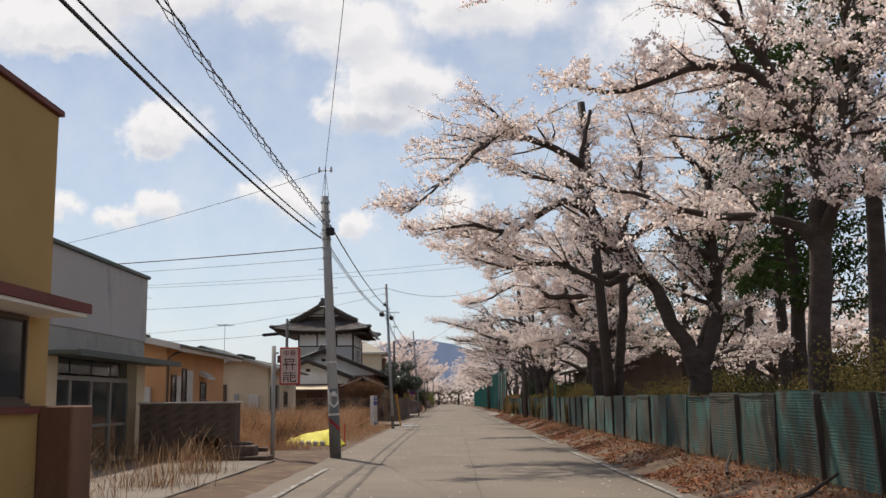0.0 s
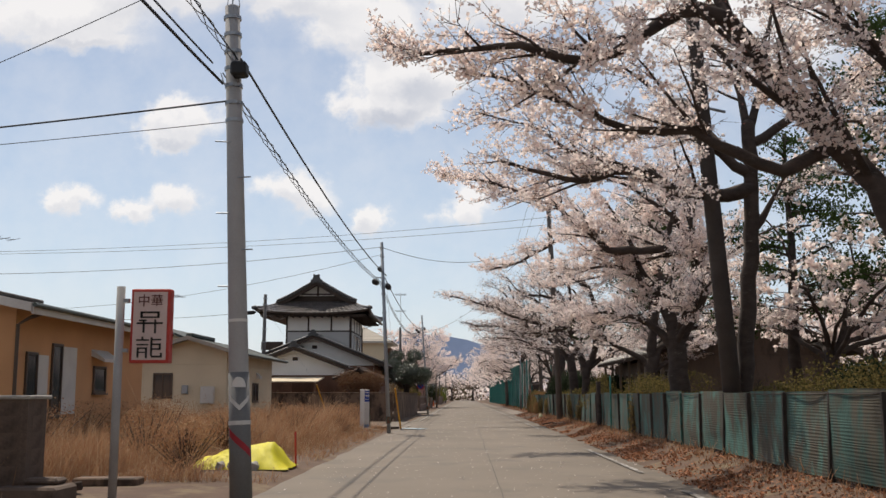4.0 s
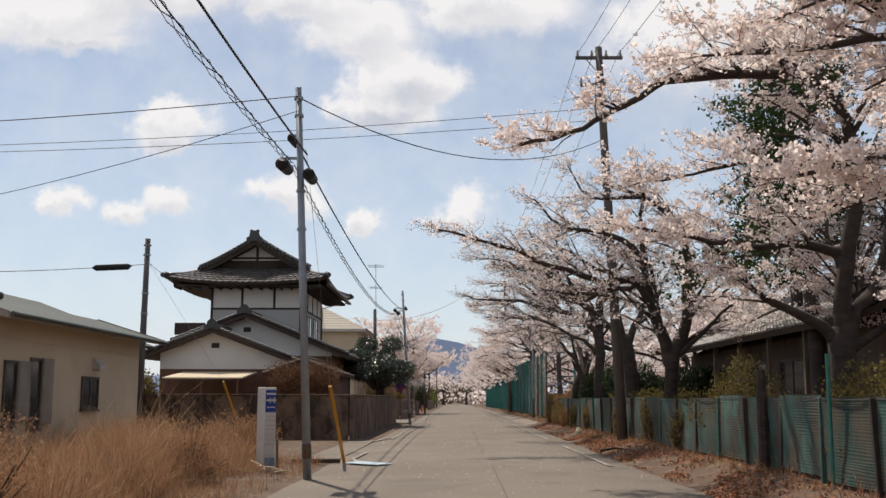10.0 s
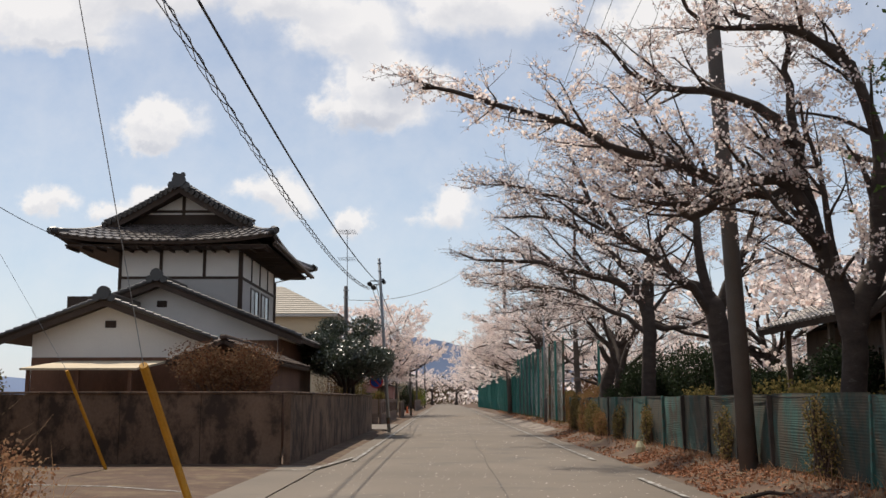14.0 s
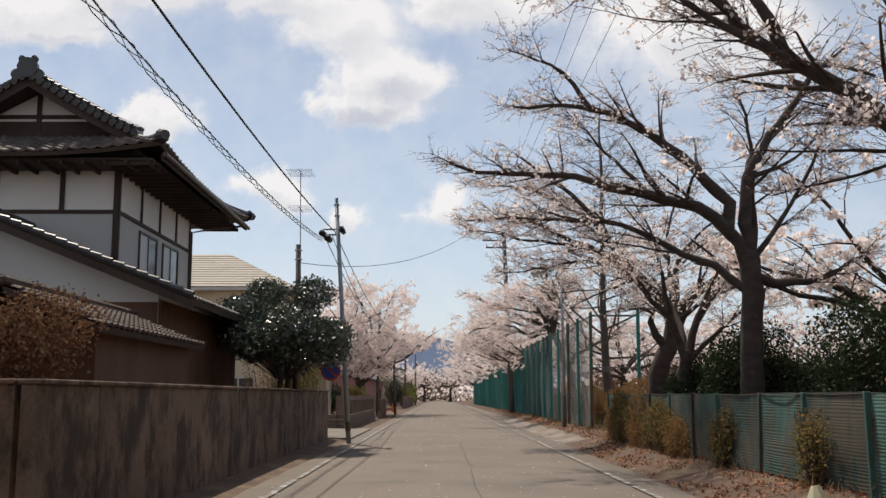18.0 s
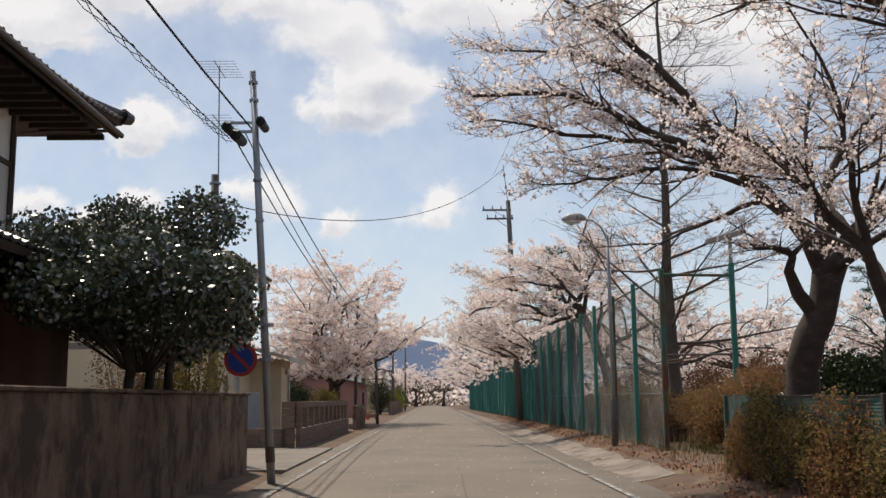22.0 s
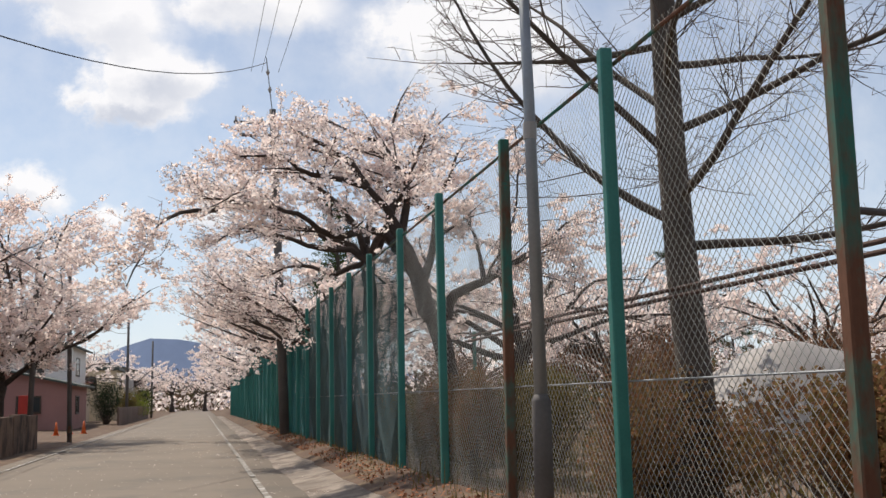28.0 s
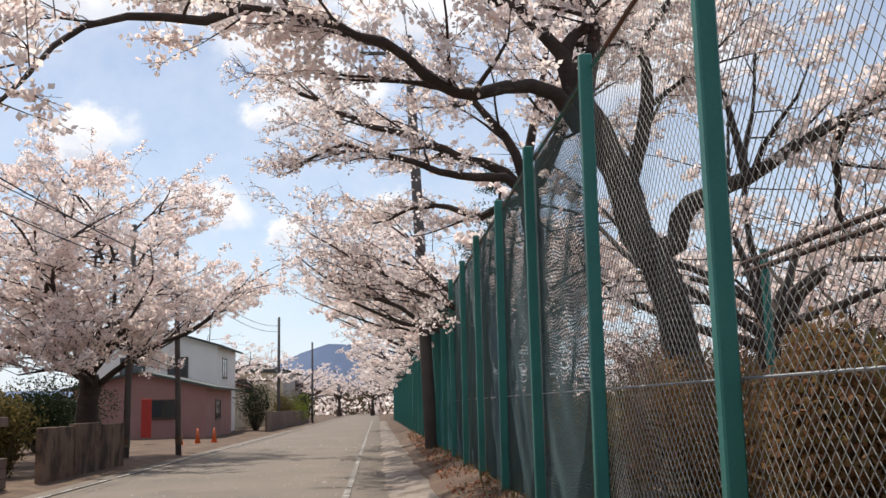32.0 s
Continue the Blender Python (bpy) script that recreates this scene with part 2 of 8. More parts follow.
STEEL = mat("galvanised_steel", (0.30, 0.32, 0.34), 0.5, 0.15, 3.0, 40, 0.05, metal=0.6)
BLACK = mat("black_rubber", (0.02, 0.02, 0.022), 0.6, 0.2, 5, 40, 0.05)
CERAMIC = mat("ceramic", (0.35, 0.33, 0.31), 0.35, 0.1, 5, 40, 0.0)
BARK = mat("cherry_bark", (0.062, 0.047, 0.04), 0.95, 0.4, 3.0, 22, 0.8, stretch=(1, 1, 2.2), stain=(0.16, 0.145, 0.12), stain_at=0.66)
TWIG = mat("cherry_twig", (0.11, 0.08, 0.066), 0.9, 0.25, 4.0, 30, 0.0)
GREYBARK = mat("grey_bark", (0.10, 0.083, 0.07), 0.95, 0.35, 3.0, 25, 0.8, stretch=(1, 1, 0.5))
BLOSSOM = leafy("cherry_blossom", (0.92, 0.79, 0.745), 0.58, 0.10, second=(0.94, 0.87, 0.83))
BUD = leafy("red_buds", (0.42, 0.20, 0.16), 0.3, 0.3)
PINE = leafy("pine_needles", (0.055, 0.085, 0.03), 0.2, 0.4)
LAUREL = leafy("laurel_leaf", (0.03, 0.046, 0.018), 0.2, 0.5, rough=0.5, gloss=0.02)
EVERGREEN = leafy("camellia_leaf", (0.036, 0.056, 0.022), 0.15, 0.45, rough=0.32, gloss=0.16)
SHRUB = leafy("yellow_green_shrub", (0.20, 0.15, 0.06), 0.35, 0.4, second=(0.09, 0.085, 0.03))
DRYGRASS = leafy("dry_grass", (0.27, 0.13, 0.072), 0.3, 0.3, second=(0.43, 0.28, 0.165))
STRAW = leafy("pale_straw", (0.50, 0.37, 0.24), 0.3, 0.25, second=(0.34, 0.20, 0.12))
VINE = leafy("dry_vine", (0.12, 0.048, 0.028), 0.2, 0.4, second=(0.26, 0.17, 0.10))
LITTER = leafy("leaf_litter", (0.35, 0.165, 0.095), 0.1, 0.4, second=(0.17, 0.085, 0.052))
PETAL = leafy("fallen_petal", (0.8, 0.72, 0.68), 0.2, 0.1)
GREENPAINT = mat("green_painted_steel", (0.03, 0.19, 0.16), 0.45, 0.2, 2.0, 40, 0.08, spec=0.5, stain=(0.15, 0.07, 0.04), stain_at=0.7)
RUST = mat("rusty_green_steel", (0.15, 0.07, 0.042), 0.85, 0.3, 1.2, 40, 0.3, stain=(0.04, 0.17, 0.135), stain_at=0.49, stretch=(1, 1, 0.4))
MESHWIRE = mat("net_wire", (0.36, 0.37, 0.345), 0.45, 0.2, 3, 40, 0.0, metal=0.1)
GREYNET = mat("grey_green_netting", (0.075, 0.13, 0.135), 0.7, 0.25, 1.0, 40, 0.0)
NETTEAL = mat("teal_netting", (0.03, 0.17, 0.165), 0.7, 0.25, 1.0, 40, 0.0)
FENCEGREEN = mat("old_green_mesh", (0.046, 0.104, 0.088), 0.8, 0.55, 1.3, 24, 0.3, stain=(0.075, 0.066, 0.048), stain_at=0.48, rnd=0.6, stretch=(1, 1, 0.5))
TEALPOST = mat("teal_fence_post", (0.05, 0.13, 0.11), 0.7, 0.3, 3, 40, 0.2, stain=(0.09, 0.055, 0.04), stain_at=0.56)
FENCEPOST = mat("fence_post", (0.055, 0.045, 0.038), 0.8, 0.3, 3, 40, 0.2, rnd=0.4)

# ---- builders ----


class Mesher:
    """Collects vertices and faces for one mesh."""

    def __init__(self):
        self.v, self.f = [], []

    def add(self, vs, fs):
        b = len(self.v)
        self.v += [tuple(p) for p in vs]
        self.f += [tuple(i + b for i in f) for f in fs]
        return self

    def box(self, x0, x1, y0, y1, z0, z1, c=0.0, m=None):
        lo, hi = (x0, y0, z0), (x1, y1, z1)
        if not c:
            vs = [(x, y, z) for z in (z0, z1) for y in (y0, y1) for x in (x0, x1)]
            fs = [(0, 2, 3, 1), (4, 5, 7, 6), (0, 1, 5, 4), (2, 6, 7, 3), (0, 4, 6, 2), (1, 3, 7, 5)]
        else:
            vs, idx = [], {}
            for s in ((a, b, d) for d in (0, 1) for b in (0, 1) for a in (0, 1)):
                base = [hi[k] if s[k] else lo[k] for k in range(3)]
                for k in range(3):
                    p = [base[j] + (0 if j == k else (-c if s[j] else c)) for j in range(3)]
                    idx[s, k] = len(vs)
                    vs.append(tuple(p))
            fs = []
            for k in range(3):
                a, b = (k + 1) % 3, (k + 2) % 3
                for side in (0, 1):
                    q = []
                    for ia, ib in ((0, 0), (1, 0), (1, 1), (0, 1)):
                        s = [0, 0, 0]
                        s[k], s[a], s[b] = side, ia, ib
                        q.append(idx[tuple(s), k])
                    fs.append(tuple(q) if side else tuple(q[::-1]))
                for ia in (0, 1):
                    for ib in (0, 1):
                        s0, s1 = [0, 0, 0], [0, 0, 0]
                        s0[a] = s1[a] = ia
                        s0[b] = s1[b] = ib
                        s1[k] = 1
                        q = (idx[tuple(s0), a], idx[tuple(s1), a], idx[tuple(s1), b], idx[tuple(s0), b])
                        fs.append(q if ia != ib else q[::-1])
            for s in ((a, b, d) for d in (0, 1) for b in (0, 1) for a in (0, 1)):
                t = tuple(idx[s, k] for k in range(3))
                fs.append(t if sum(s) % 2 else t[::-1])
        if m is not None:
            vs = [m @ Vector(p) for p in vs]
        return self.add(vs, fs)

    def tube(self, pts, radii, n=6, cap=True):
        pts = [Vector(p) for p in pts]
        if isinstance(radii, (int, float)):
            radii = [radii] * len(pts)
        vs, fs = [], []
        side = None
        for i, p in enumerate(pts):
            d = (pts[min(i + 1, len(pts) - 1)] - pts[max(i - 1, 0)])
            d = d.normalized() if d.length > 1e-9 else Vector((0, 0, 1))
            if side is None:
                side = d.orthogonal().normalized()
            side = (side - d * side.dot(d))
            side = side.normalized() if side.length > 1e-6 else d.orthogonal().normalized()
            up = d.cross(side)
            for k in range(n):
                a = 2 * math.pi * k / n
                vs.append(p + (side * math.cos(a) + up * math.sin(a)) * radii[i])
        for i in range(len(pts) - 1):
            for k in range(n):
                a, b = i * n + k, i * n + (k + 1) % n
                fs.append((a, b, b + n, a + n))
        if cap:
            fs.append(tuple(range(n))[::-1])
            fs.append(tuple(range((len(pts) - 1) * n, len(pts) * n)))
        return self.add(vs, fs)

    def prism(self, poly, axis, a, b):
        """A polygon (two coordinates each, in the order of the other axes) pushed along an axis from a to b."""
        n = len(poly)

        def at(p, t):
            q = list(p)
            q.insert(axis, t)
            return tuple(q)

        vs = [at(p, a) for p in poly] + [at(p, b) for p in poly]
        fs = [tuple(range(n))[::-1], tuple(range(n, 2 * n))] + [(i, (i + 1) % n, n + (i + 1) % n, n + i) for i in range(n)]
        return self.add(vs, fs)

    def slab(self, a, b, c, d, t):
        """A four-sided plate with its top corners a, b, c, d and thickness t downwards along its normal."""
        a, b, c, d = (Vector(p) for p in (a, b, c, d))
        nrm = (b - a).cross(d - a).normalized() * t
        vs = [a, b, c, d, a - nrm, b - nrm, c - nrm, d - nrm]
        return self.add(vs, [(0, 1, 2, 3), (7, 6, 5, 4), (0, 4, 5, 1), (1, 5, 6, 2), (2, 6, 7, 3), (3, 7, 4, 0)])

    def mesh(self, name, material, smooth=False):
        me = bpy.data.meshes.new(name)
        me.from_pydata(self.v, [], self.f)
        me.materials.append(material)
        if smooth:
            me.shade_smooth()
        return me


def part(name, mb, material, parent=None, label="", smooth=False, at=None):
    """Links a Mesher (or a ready mesh) as one object, under a thing where one is given."""
    me = mb.mesh(name, material, smooth) if isinstance(mb, Mesher) else mb
    ob = new(name, me)
    if parent is not None:
        ob.parent = parent
    if at is not None:
        ob.matrix_basis = at
    if label:
        tagged(ob, label)
    return ob


def thing(name, label, category, x=0.0, y=0.0, z=0.0, rz=0.0, group="", kind=""):
    ob = new(name)
    ob.empty_display_size = 0.2
    ob.matrix_basis = pose(x, y, z, 0, 0, rz)
    return tagged(ob, label, category, group, kind)


def quads_mesh(name, co, material, per=4):
    """A mesh of loose polygons with `per` corners each, from an array of corners."""
    co = np.asarray(co, dtype=np.float32).reshape(-1, 3)
    n = len(co) // per
    me = bpy.data.meshes.new(name)
    me.vertices.add(n * per)
    me.vertices.foreach_set("co", co.ravel())
    me.loops.add(n * per)
    me.loops.foreach_set("vertex_index", np.arange(n * per, dtype=np.int32))
    me.polygons.add(n)
    me.polygons.foreach_set("loop_start", np.arange(0, n * per, per, dtype=np.int32))
    me.update(calc_edges=True)
    me.materials.append(material)
    return me


def leaf_quads(centres, size, rng, flat=0.0, aspect=1.0):
    """Randomly turned four-sided leaves at the centres; flat > 0 lays them towards the horizontal."""
    c = np.asarray(centres, dtype=float).reshape(-1, 3)
    n = len(c)
    a = rng.normal(size=(n, 3))
    a[:, 2] *= 1 - flat
    a /= np.linalg.norm(a, axis=1, keepdims=True) + 1e-9
    b = rng.normal(size=(n, 3))
    b[:, 2] *= 1 - flat
    b -= a * (a * b).sum(1, keepdims=True)
    b /= np.linalg.norm(b, axis=1, keepdims=True) + 1e-9
    s = (size * rng.uniform(0.65, 1.3, (n, 1))) / 2
    a, b = a * s * aspect, b * s
    return np.stack([c - a, c - b * 0.8, c + a, c + b * 0.8], 1).reshape(-1, 3)

# ---- trees ----


def unit(az, el):
    a, e = radians(az), radians(el)
    return Vector((math.cos(a) * math.cos(e), math.sin(a) * math.cos(e), math.sin(e)))


def thin_mesh(name, segs, material):
    """Thin three-sided twigs: rows of (start, middle or None, end, radius)."""
    if not segs:
        segs = [((0, 0, 0), None, (0, 0, 0.02), 0.001)]
    co, faces, base = [], [], 0
    for bent in (True, False):
        rows = [s for s in segs if (s[1] is not None) == bent]
        if not rows:
            continue
        a, c = (np.array([s[k] for s in rows], dtype=float) for k in (0, 2))
        r = np.array([s[3] for s in rows])[:, None]
        d = c - a
        d /= np.linalg.norm(d, axis=1, keepdims=True) + 1e-9
        o = np.cross(d, np.where(np.abs(d[:, 2:3]) < 0.9, np.array([[0, 0, 1.0]]), np.array([[1.0, 0, 0]])))
        o /= np.linalg.norm(o, axis=1, keepdims=True) + 1e-9
        q = np.cross(d, o)
        ring = [o * math.cos(k * 2.0944) + q * math.sin(k * 2.0944) for k in range(3)]
        steps = [(a, 1.0), (np.array([s[1] for s in rows], dtype=float), 0.75), (c, 0.35)] if bent else [(a, 1.0), (c, 0.4)]
        v = np.stack([p + k * r * f for p, f in steps for k in ring], 1)
        m = len(steps) * 3
        pat = [(i * 3 + k, i * 3 + (k + 1) % 3, (i + 1) * 3 + (k + 1) % 3, (i + 1) * 3 + k) for i in range(len(steps) - 1) for k in range(3)]
        faces.append((np.arange(len(rows))[:, None, None] * m + np.array(pat)[None] + base).reshape(-1))
        co.append(v.reshape(-1, 3))
        base += len(rows) * m
    v, idx = np.concatenate(co), np.concatenate(faces)
    me = bpy.data.meshes.new(name)
    me.vertices.add(len(v))
    me.vertices.foreach_set("co", v.astype(np.float32).ravel())
    me.loops.add(len(idx))
    me.loops.foreach_set("vertex_index", idx.astype(np.int32))
    me.polygons.add(len(idx) // 4)
    me.polygons.foreach_set("loop_start", np.arange(0, len(idx), 4, dtype=np.int32))
    me.update(calc_edges=True)
    me.materials.append(material)
    return me


def stuff(name, me, parent, label):
    """A part of countless small pieces."""
    return tagged(part(name, me, None, parent), label, kind="stuff")


def path_of(rng, p, d, length, droop, wander, step=0.45):
    """A wandering polyline from p along d that sinks or rises by droop (per metre) towards its end."""
    n = max(3, int(length / step) + 1)
    pts, s = [Vector(p)], length / (n - 1)
    d = d.normalized()
    for i in range(n - 1):
        k = rng.normal(size=3) * wander
        d = (d + Vector((k[0], k[1], k[2] * 0.7 + droop * s))).normalized()
        pts.append(pts[-1] + d * s)
    return pts


def along(pts, t):
    f = t * (len(pts) - 1)
    i = min(int(f), len(pts) - 2)
    return pts[i].lerp(pts[i + 1], f - i), (pts[i + 1] - pts[i]).normalized()


def head_room(x, lower):
    """The least height of wood and blossom above the road and its verge."""
    return 4.4 - lower + (0.62 - 0.2 * lower) * (3.9 - x) if x < 3.9 else (2.6 if x < 5.0 else 1.9)


def cherry(label, x, y, z, trunk, limbs, density=1.0, seed=1, twigs=1.0, petals=3, size=0.078, group="cherry trees along the road", buds=0.0, fine=1.0, spacing=0.11, reach=0.9, room="right", thick=0.62, lower=0.0):
    """A cherry tree. trunk: (height, radius, lean x, lean y). limbs: (height share, azimuth, elevation, length, radius).
    reach: how far over the road (least x) it grows."""
    rng = np.random.default_rng(seed)
    t = thing("cherry_tree", label, "tree", x, y, z, group=group)
    wood, thin, spots, budspots = Mesher(), [], [], []
    th, tr, lx, ly = trunk

    def free(p, slack=0.0):
        if room == "left":
            return z + p.z > (2.5 if x + p.x < -3.4 else 3.7 + 0.35 * (x + p.x + 3.4))
        return not room or (x + p.x > reach + slack and z + p.z > head_room(x + p.x, lower))

    tp = [Vector((lx * s * s + rng.normal() * 0.04 * (s > 0), ly * s * s + rng.normal() * 0.04 * (s > 0), th * s - 0.15 * (s == 0))) for s in np.linspace(0, 1, 7)]
    wood.tube(tp, [tr * (1.55 if i == 0 else 1.18 if i == 1 else 1 - 0.05 * i) * rng.uniform(0.92, 1.08) for i in range(7)], 10)
    for hs, az, el, ln, r0, *own in limbs:
        bloom = density * (own[0] if own else 1.0)
        r = r0 * thick
        p, _ = along(tp, min(0.999, hs))
        lp = path_of(rng, p, unit(az, el), ln, -max(0.0, math.sin(radians(el)) - 0.1) / ln, 0.15)
        if room == "left":
            n = next((k for k, q in enumerate(lp) if k > 3 and not free(q)), len(lp))
            lp = lp[:n]
        if room == "right":
            # limbs over the road climb clear of it and stop at their reach
            keep, up, stop = [lp[0]], 0.0, reach + rng.uniform(0.2, 1.6)
            for q in lp[1:]:
                need = head_room(x + q.x, lower) + 0.25 - z - q.z - up
                up += max(0.0, min(need, 0.5))
                q = q + Vector((0, 0, up))
                if x + q.x < stop:
                    break
                keep.append(q)
            lp = keep if len(keep) > 3 else lp[:4]
        n = len(lp)
        wood.tube([p - Vector(unit(az, el)) * 0.1] + lp[1:], [r * (1 - 0.8 * (i / (n - 1)) ** 0.9) for i in range(n)], 7, False)
        for k in range(max(4, int(ln * 2.5 * twigs))):
            s = rng.uniform(0.16, 1.0) if k else 1.0
            bp, bd = along(lp, min(s, 0.999))
            off = rng.choice((-1, 1)) * rng.uniform(25, 75) if s < 0.97 else rng.uniform(-15, 15)
            baz, bel = math.degrees(math.atan2(bd.y, bd.x)) + off, rng.uniform(-14, 40)
            bl = (0.30 + 0.25 * rng.random()) * ln * (1 - 0.55 * s) + rng.uniform(0.4, 0.9)
            bq = path_of(rng, bp, unit(baz, bel), bl, rng.uniform(-0.12, 0.05), 0.12, 0.4)
            slack = rng.uniform(0.0, 1.4) ** 2 * 0.8
            if not free(bq[-1], slack) or not free(bq[len(bq) // 2]):
                bq = path_of(rng, bp, unit(baz, 40 + 0.5 * bel), bl * 0.7, 0.05, 0.1, 0.4)
                if not free(bq[-1], slack) or not free(bq[len(bq) // 2]):
                    continue
            br = max(0.008, r * (1 - 0.75 * s) * 0.45)
            m = len(bq)
            wood.tube(bq, [br * (1 - 0.75 * i / (m - 1)) for i in range(m)], 4, False)
            for j in range(max(3, int(bl * 4.0 * twigs))):
                u = rng.uniform(0.12, 1.0) if j else 1.0
                cp, cd = along(bq, min(u, 0.999))
                caz = math.degrees(math.atan2(cd.y, cd.x)) + rng.choice((-1, 1)) * rng.uniform(15, 80)
                cl = rng.uniform(0.35, 1.0) * (1.15 - 0.45 * u)
                d1 = unit(caz, rng.uniform(-22, 45))
                mid = cp + d1 * cl * 0.5 + Vector(rng.normal(size=3)) * 0.04
                end = mid + (d1 + Vector((0, 0, rng.uniform(-0.25, 0.25)))) * cl * 0.5
                if not free(end, slack - 0.5 + rng.uniform(0, 0.4)):
                    continue
                thin.append((cp, mid, end, 0.0062 * fine))
                lines = [(cp, mid), (mid, end)]
                for q in range(2):
                    sp = cp.lerp(end, rng.uniform(0.25, 1.0))
                    se = sp + Vector(unit(caz + rng.uniform(-70, 70), rng.uniform(-30, 60))) * rng.uniform(0.15, 0.42)
                    thin.append((sp, None, se, 0.0038 * fine))
                    lines.append((sp, se))
                lot = rng.random() < bloom * 0.85
                for a, b in lines:
                    cnt = int((b - a).length / spacing * 1.3 * (1.2 * bloom if lot else bloom * 0.12) + rng.random())
                    for s2 in rng.random(cnt):
                        spots.append(a.lerp(b, s2))
                    if buds:
                        for s2 in rng.random(int((b - a).length / 0.07 * buds + rng.random())):
                            budspots.append(a.lerp(b, s2))
    part("trunk", wood, BARK, t, smooth=True)
    stuff("branchwork", thin_mesh("branchwork", thin, TWIG), t, "thin dark brown twigs")
    if spots:
        c = np.repeat(np.array(spots), petals, axis=0)
        c = c + rng.normal(size=c.shape) * (0.045 if petals == 3 else 0.055)
        stuff("blossom", quads_mesh("blossom", leaf_quads(c, size, rng), BLOSSOM), t, "pale pink blossom")
    if budspots:
        c = np.array(budspots) + rng.normal(size=(len(budspots), 3)) * 0.015
        stuff("bud_cover", quads_mesh("bud_cover", leaf_quads(c, 0.032, rng), BUD), t, "reddish buds")
    return t


class Cherry:
    """A roadside cherry tree grown limb by limb; each limb is a chain of (azimuth, rise, length) reaches."""

    def __init__(self, label, x, y, z, radius, bloom, seed, *reaches):
        self.rng = np.random.default_rng(seed)
        self.x, self.y, self.z, self.bloom = x, y, z, bloom
        self.ob = thing("cherry_tree", label, "tree", x, y, z, group="cherry trees along the road")
        self.wood, self.thin, self.spots, self.buds = Mesher(), [], [], []
        pts = self.chain((0, 0, -0.15), reaches, 0.02)
        n = len(pts)
        radii = [radius * (1.35 if i == 0 else 1.1 if i == 1 else 1.0 - 0.2 * i / n) * self.rng.uniform(0.95, 1.05) for i in range(n)]
        self.top, self.thickness, self.nodes = pts[-1], radii[-1], list(pts)
        d = (pts[-1] - pts[-2]).normalized()
        self.wood.tube(pts + [pts[-1] + d * radius * 0.5, pts[-1] + d * radius * 0.8], radii + [radii[-1] * 0.8, radii[-1] * 0.35], 12)

    def chain(self, start, reaches, jitter):
        """The reaches as a smooth, slightly gnarled line."""
        knots = [Vector(start)]
        for az, el, ln in reaches:
            knots.append(knots[-1] + unit(az, el) * ln)
        ext = [knots[0] * 2 - knots[1]] + knots + [knots[-1] * 2 - knots[-2]]
        pts = []
        for i in range(1, len(ext) - 2):
            a, b, c, d = ext[i - 1:i + 3]
            m = max(2, int((c - b).length / 0.3))
            for k in range(m):
                t = k / m
                pts.append(0.5 * (2 * b + (c - a) * t + (2 * a - 5 * b + 4 * c - d) * t * t + (3 * b - a - 3 * c + d) * t ** 3))
        pts.append(knots[-1])
        return [p + Vector(self.rng.normal(size=3)) * (jitter if 0 < i else 0) for i, p in enumerate(pts)]

    def free(self, p):
        return p.z + self.z > (3.1 if self.x + p.x < 3.7 else 2.0)

    def limb(self, radius, start, *reaches, bloom=None):
        pts = self.chain(start, reaches, 0.022)
        if (pts[0] - self.top).length < 0.7:
            # the foot of the limb swells out of the trunk
            pts = [self.top - Vector((0, 0, 0.45 * self.thickness / 0.3))] + pts[1:]
            self.grow(pts, radius, self.bloom if bloom is None else bloom, max(0.0, 0.6 * self.thickness - radius))
        else:
            # lesser limbs spring from the nearest wood
            near = min(self.nodes, key=lambda q: (q - pts[0]).length)
            if (near - pts[0]).length < 1.2:
                pts[0] = near
            self.grow(pts, radius, self.bloom if bloom is None else bloom)

    def crown(self, count):
        """Lesser limbs on the side away from the road, and rising ones that fill the top."""
        rng = self.rng
        for k in range(count):
            az = rng.uniform(-80, 80) if k % 2 == 0 else rng.uniform(20, 200)
            el = rng.uniform(25, 55) if k % 2 == 0 else rng.uniform(55, 78)
            start = self.top + Vector((0, 0, rng.uniform(-0.5, 0.0)))
            self.grow(path_of(rng, start, unit(az, el), rng.uniform(3.6, 5.4), -0.06, 0.12, 0.35), rng.uniform(0.07, 0.11), self.bloom)

    def grow(self, lp, r, bloom, swell=0.0):
        rng, n = self.rng, len(lp)
        ln = sum((lp[i + 1] - lp[i]).length for i in range(n - 1))
        self.nodes += lp
        self.wood.tube(lp, [(r * (1 - 0.82 * (i / (n - 1)) ** 0.8) + swell * math.exp(-0.9 * i)) * rng.uniform(0.94, 1.06) for i in range(n)], 8, False)
        for k in range(max(5, int(ln * 3.6))):
            s = rng.uniform(0.18, 0.95) if k > 1 else 0.97
            bp, bd = along(lp, min(s, 0.999))
            off = rng.choice((-1, 1)) * rng.uniform(22, 72) if s < 0.99 else rng.uniform(-22, 22)
            el = math.degrees(math.asin(max(-1, min(1, bd.z))))
            bel = 0.45 * el + rng.uniform(-18, 30)
            bl = rng.uniform(0.7, 1.5) * (1.25 - 0.8 * s) + 0.14 * ln * (1 - s) * rng.uniform(0.5, 1.5)
            bq = path_of(rng, bp, unit(math.degrees(math.atan2(bd.y, bd.x)) + off, bel), bl, rng.uniform(-0.12, 0.10), 0.11, 0.3)
            if not self.free(bq[-1]) or not self.free(bq[len(bq) // 2]):
                continue
            br, m = max(0.009, r * (1 - 0.8 * s) * 0.42), len(bq)
            self.wood.tube(bq, [br * (1 - 0.75 * i / (m - 1)) for i in range(m)], 4, False)
            self.twigs(bq, bl, bloom * rng.uniform(0.55, 1.3))
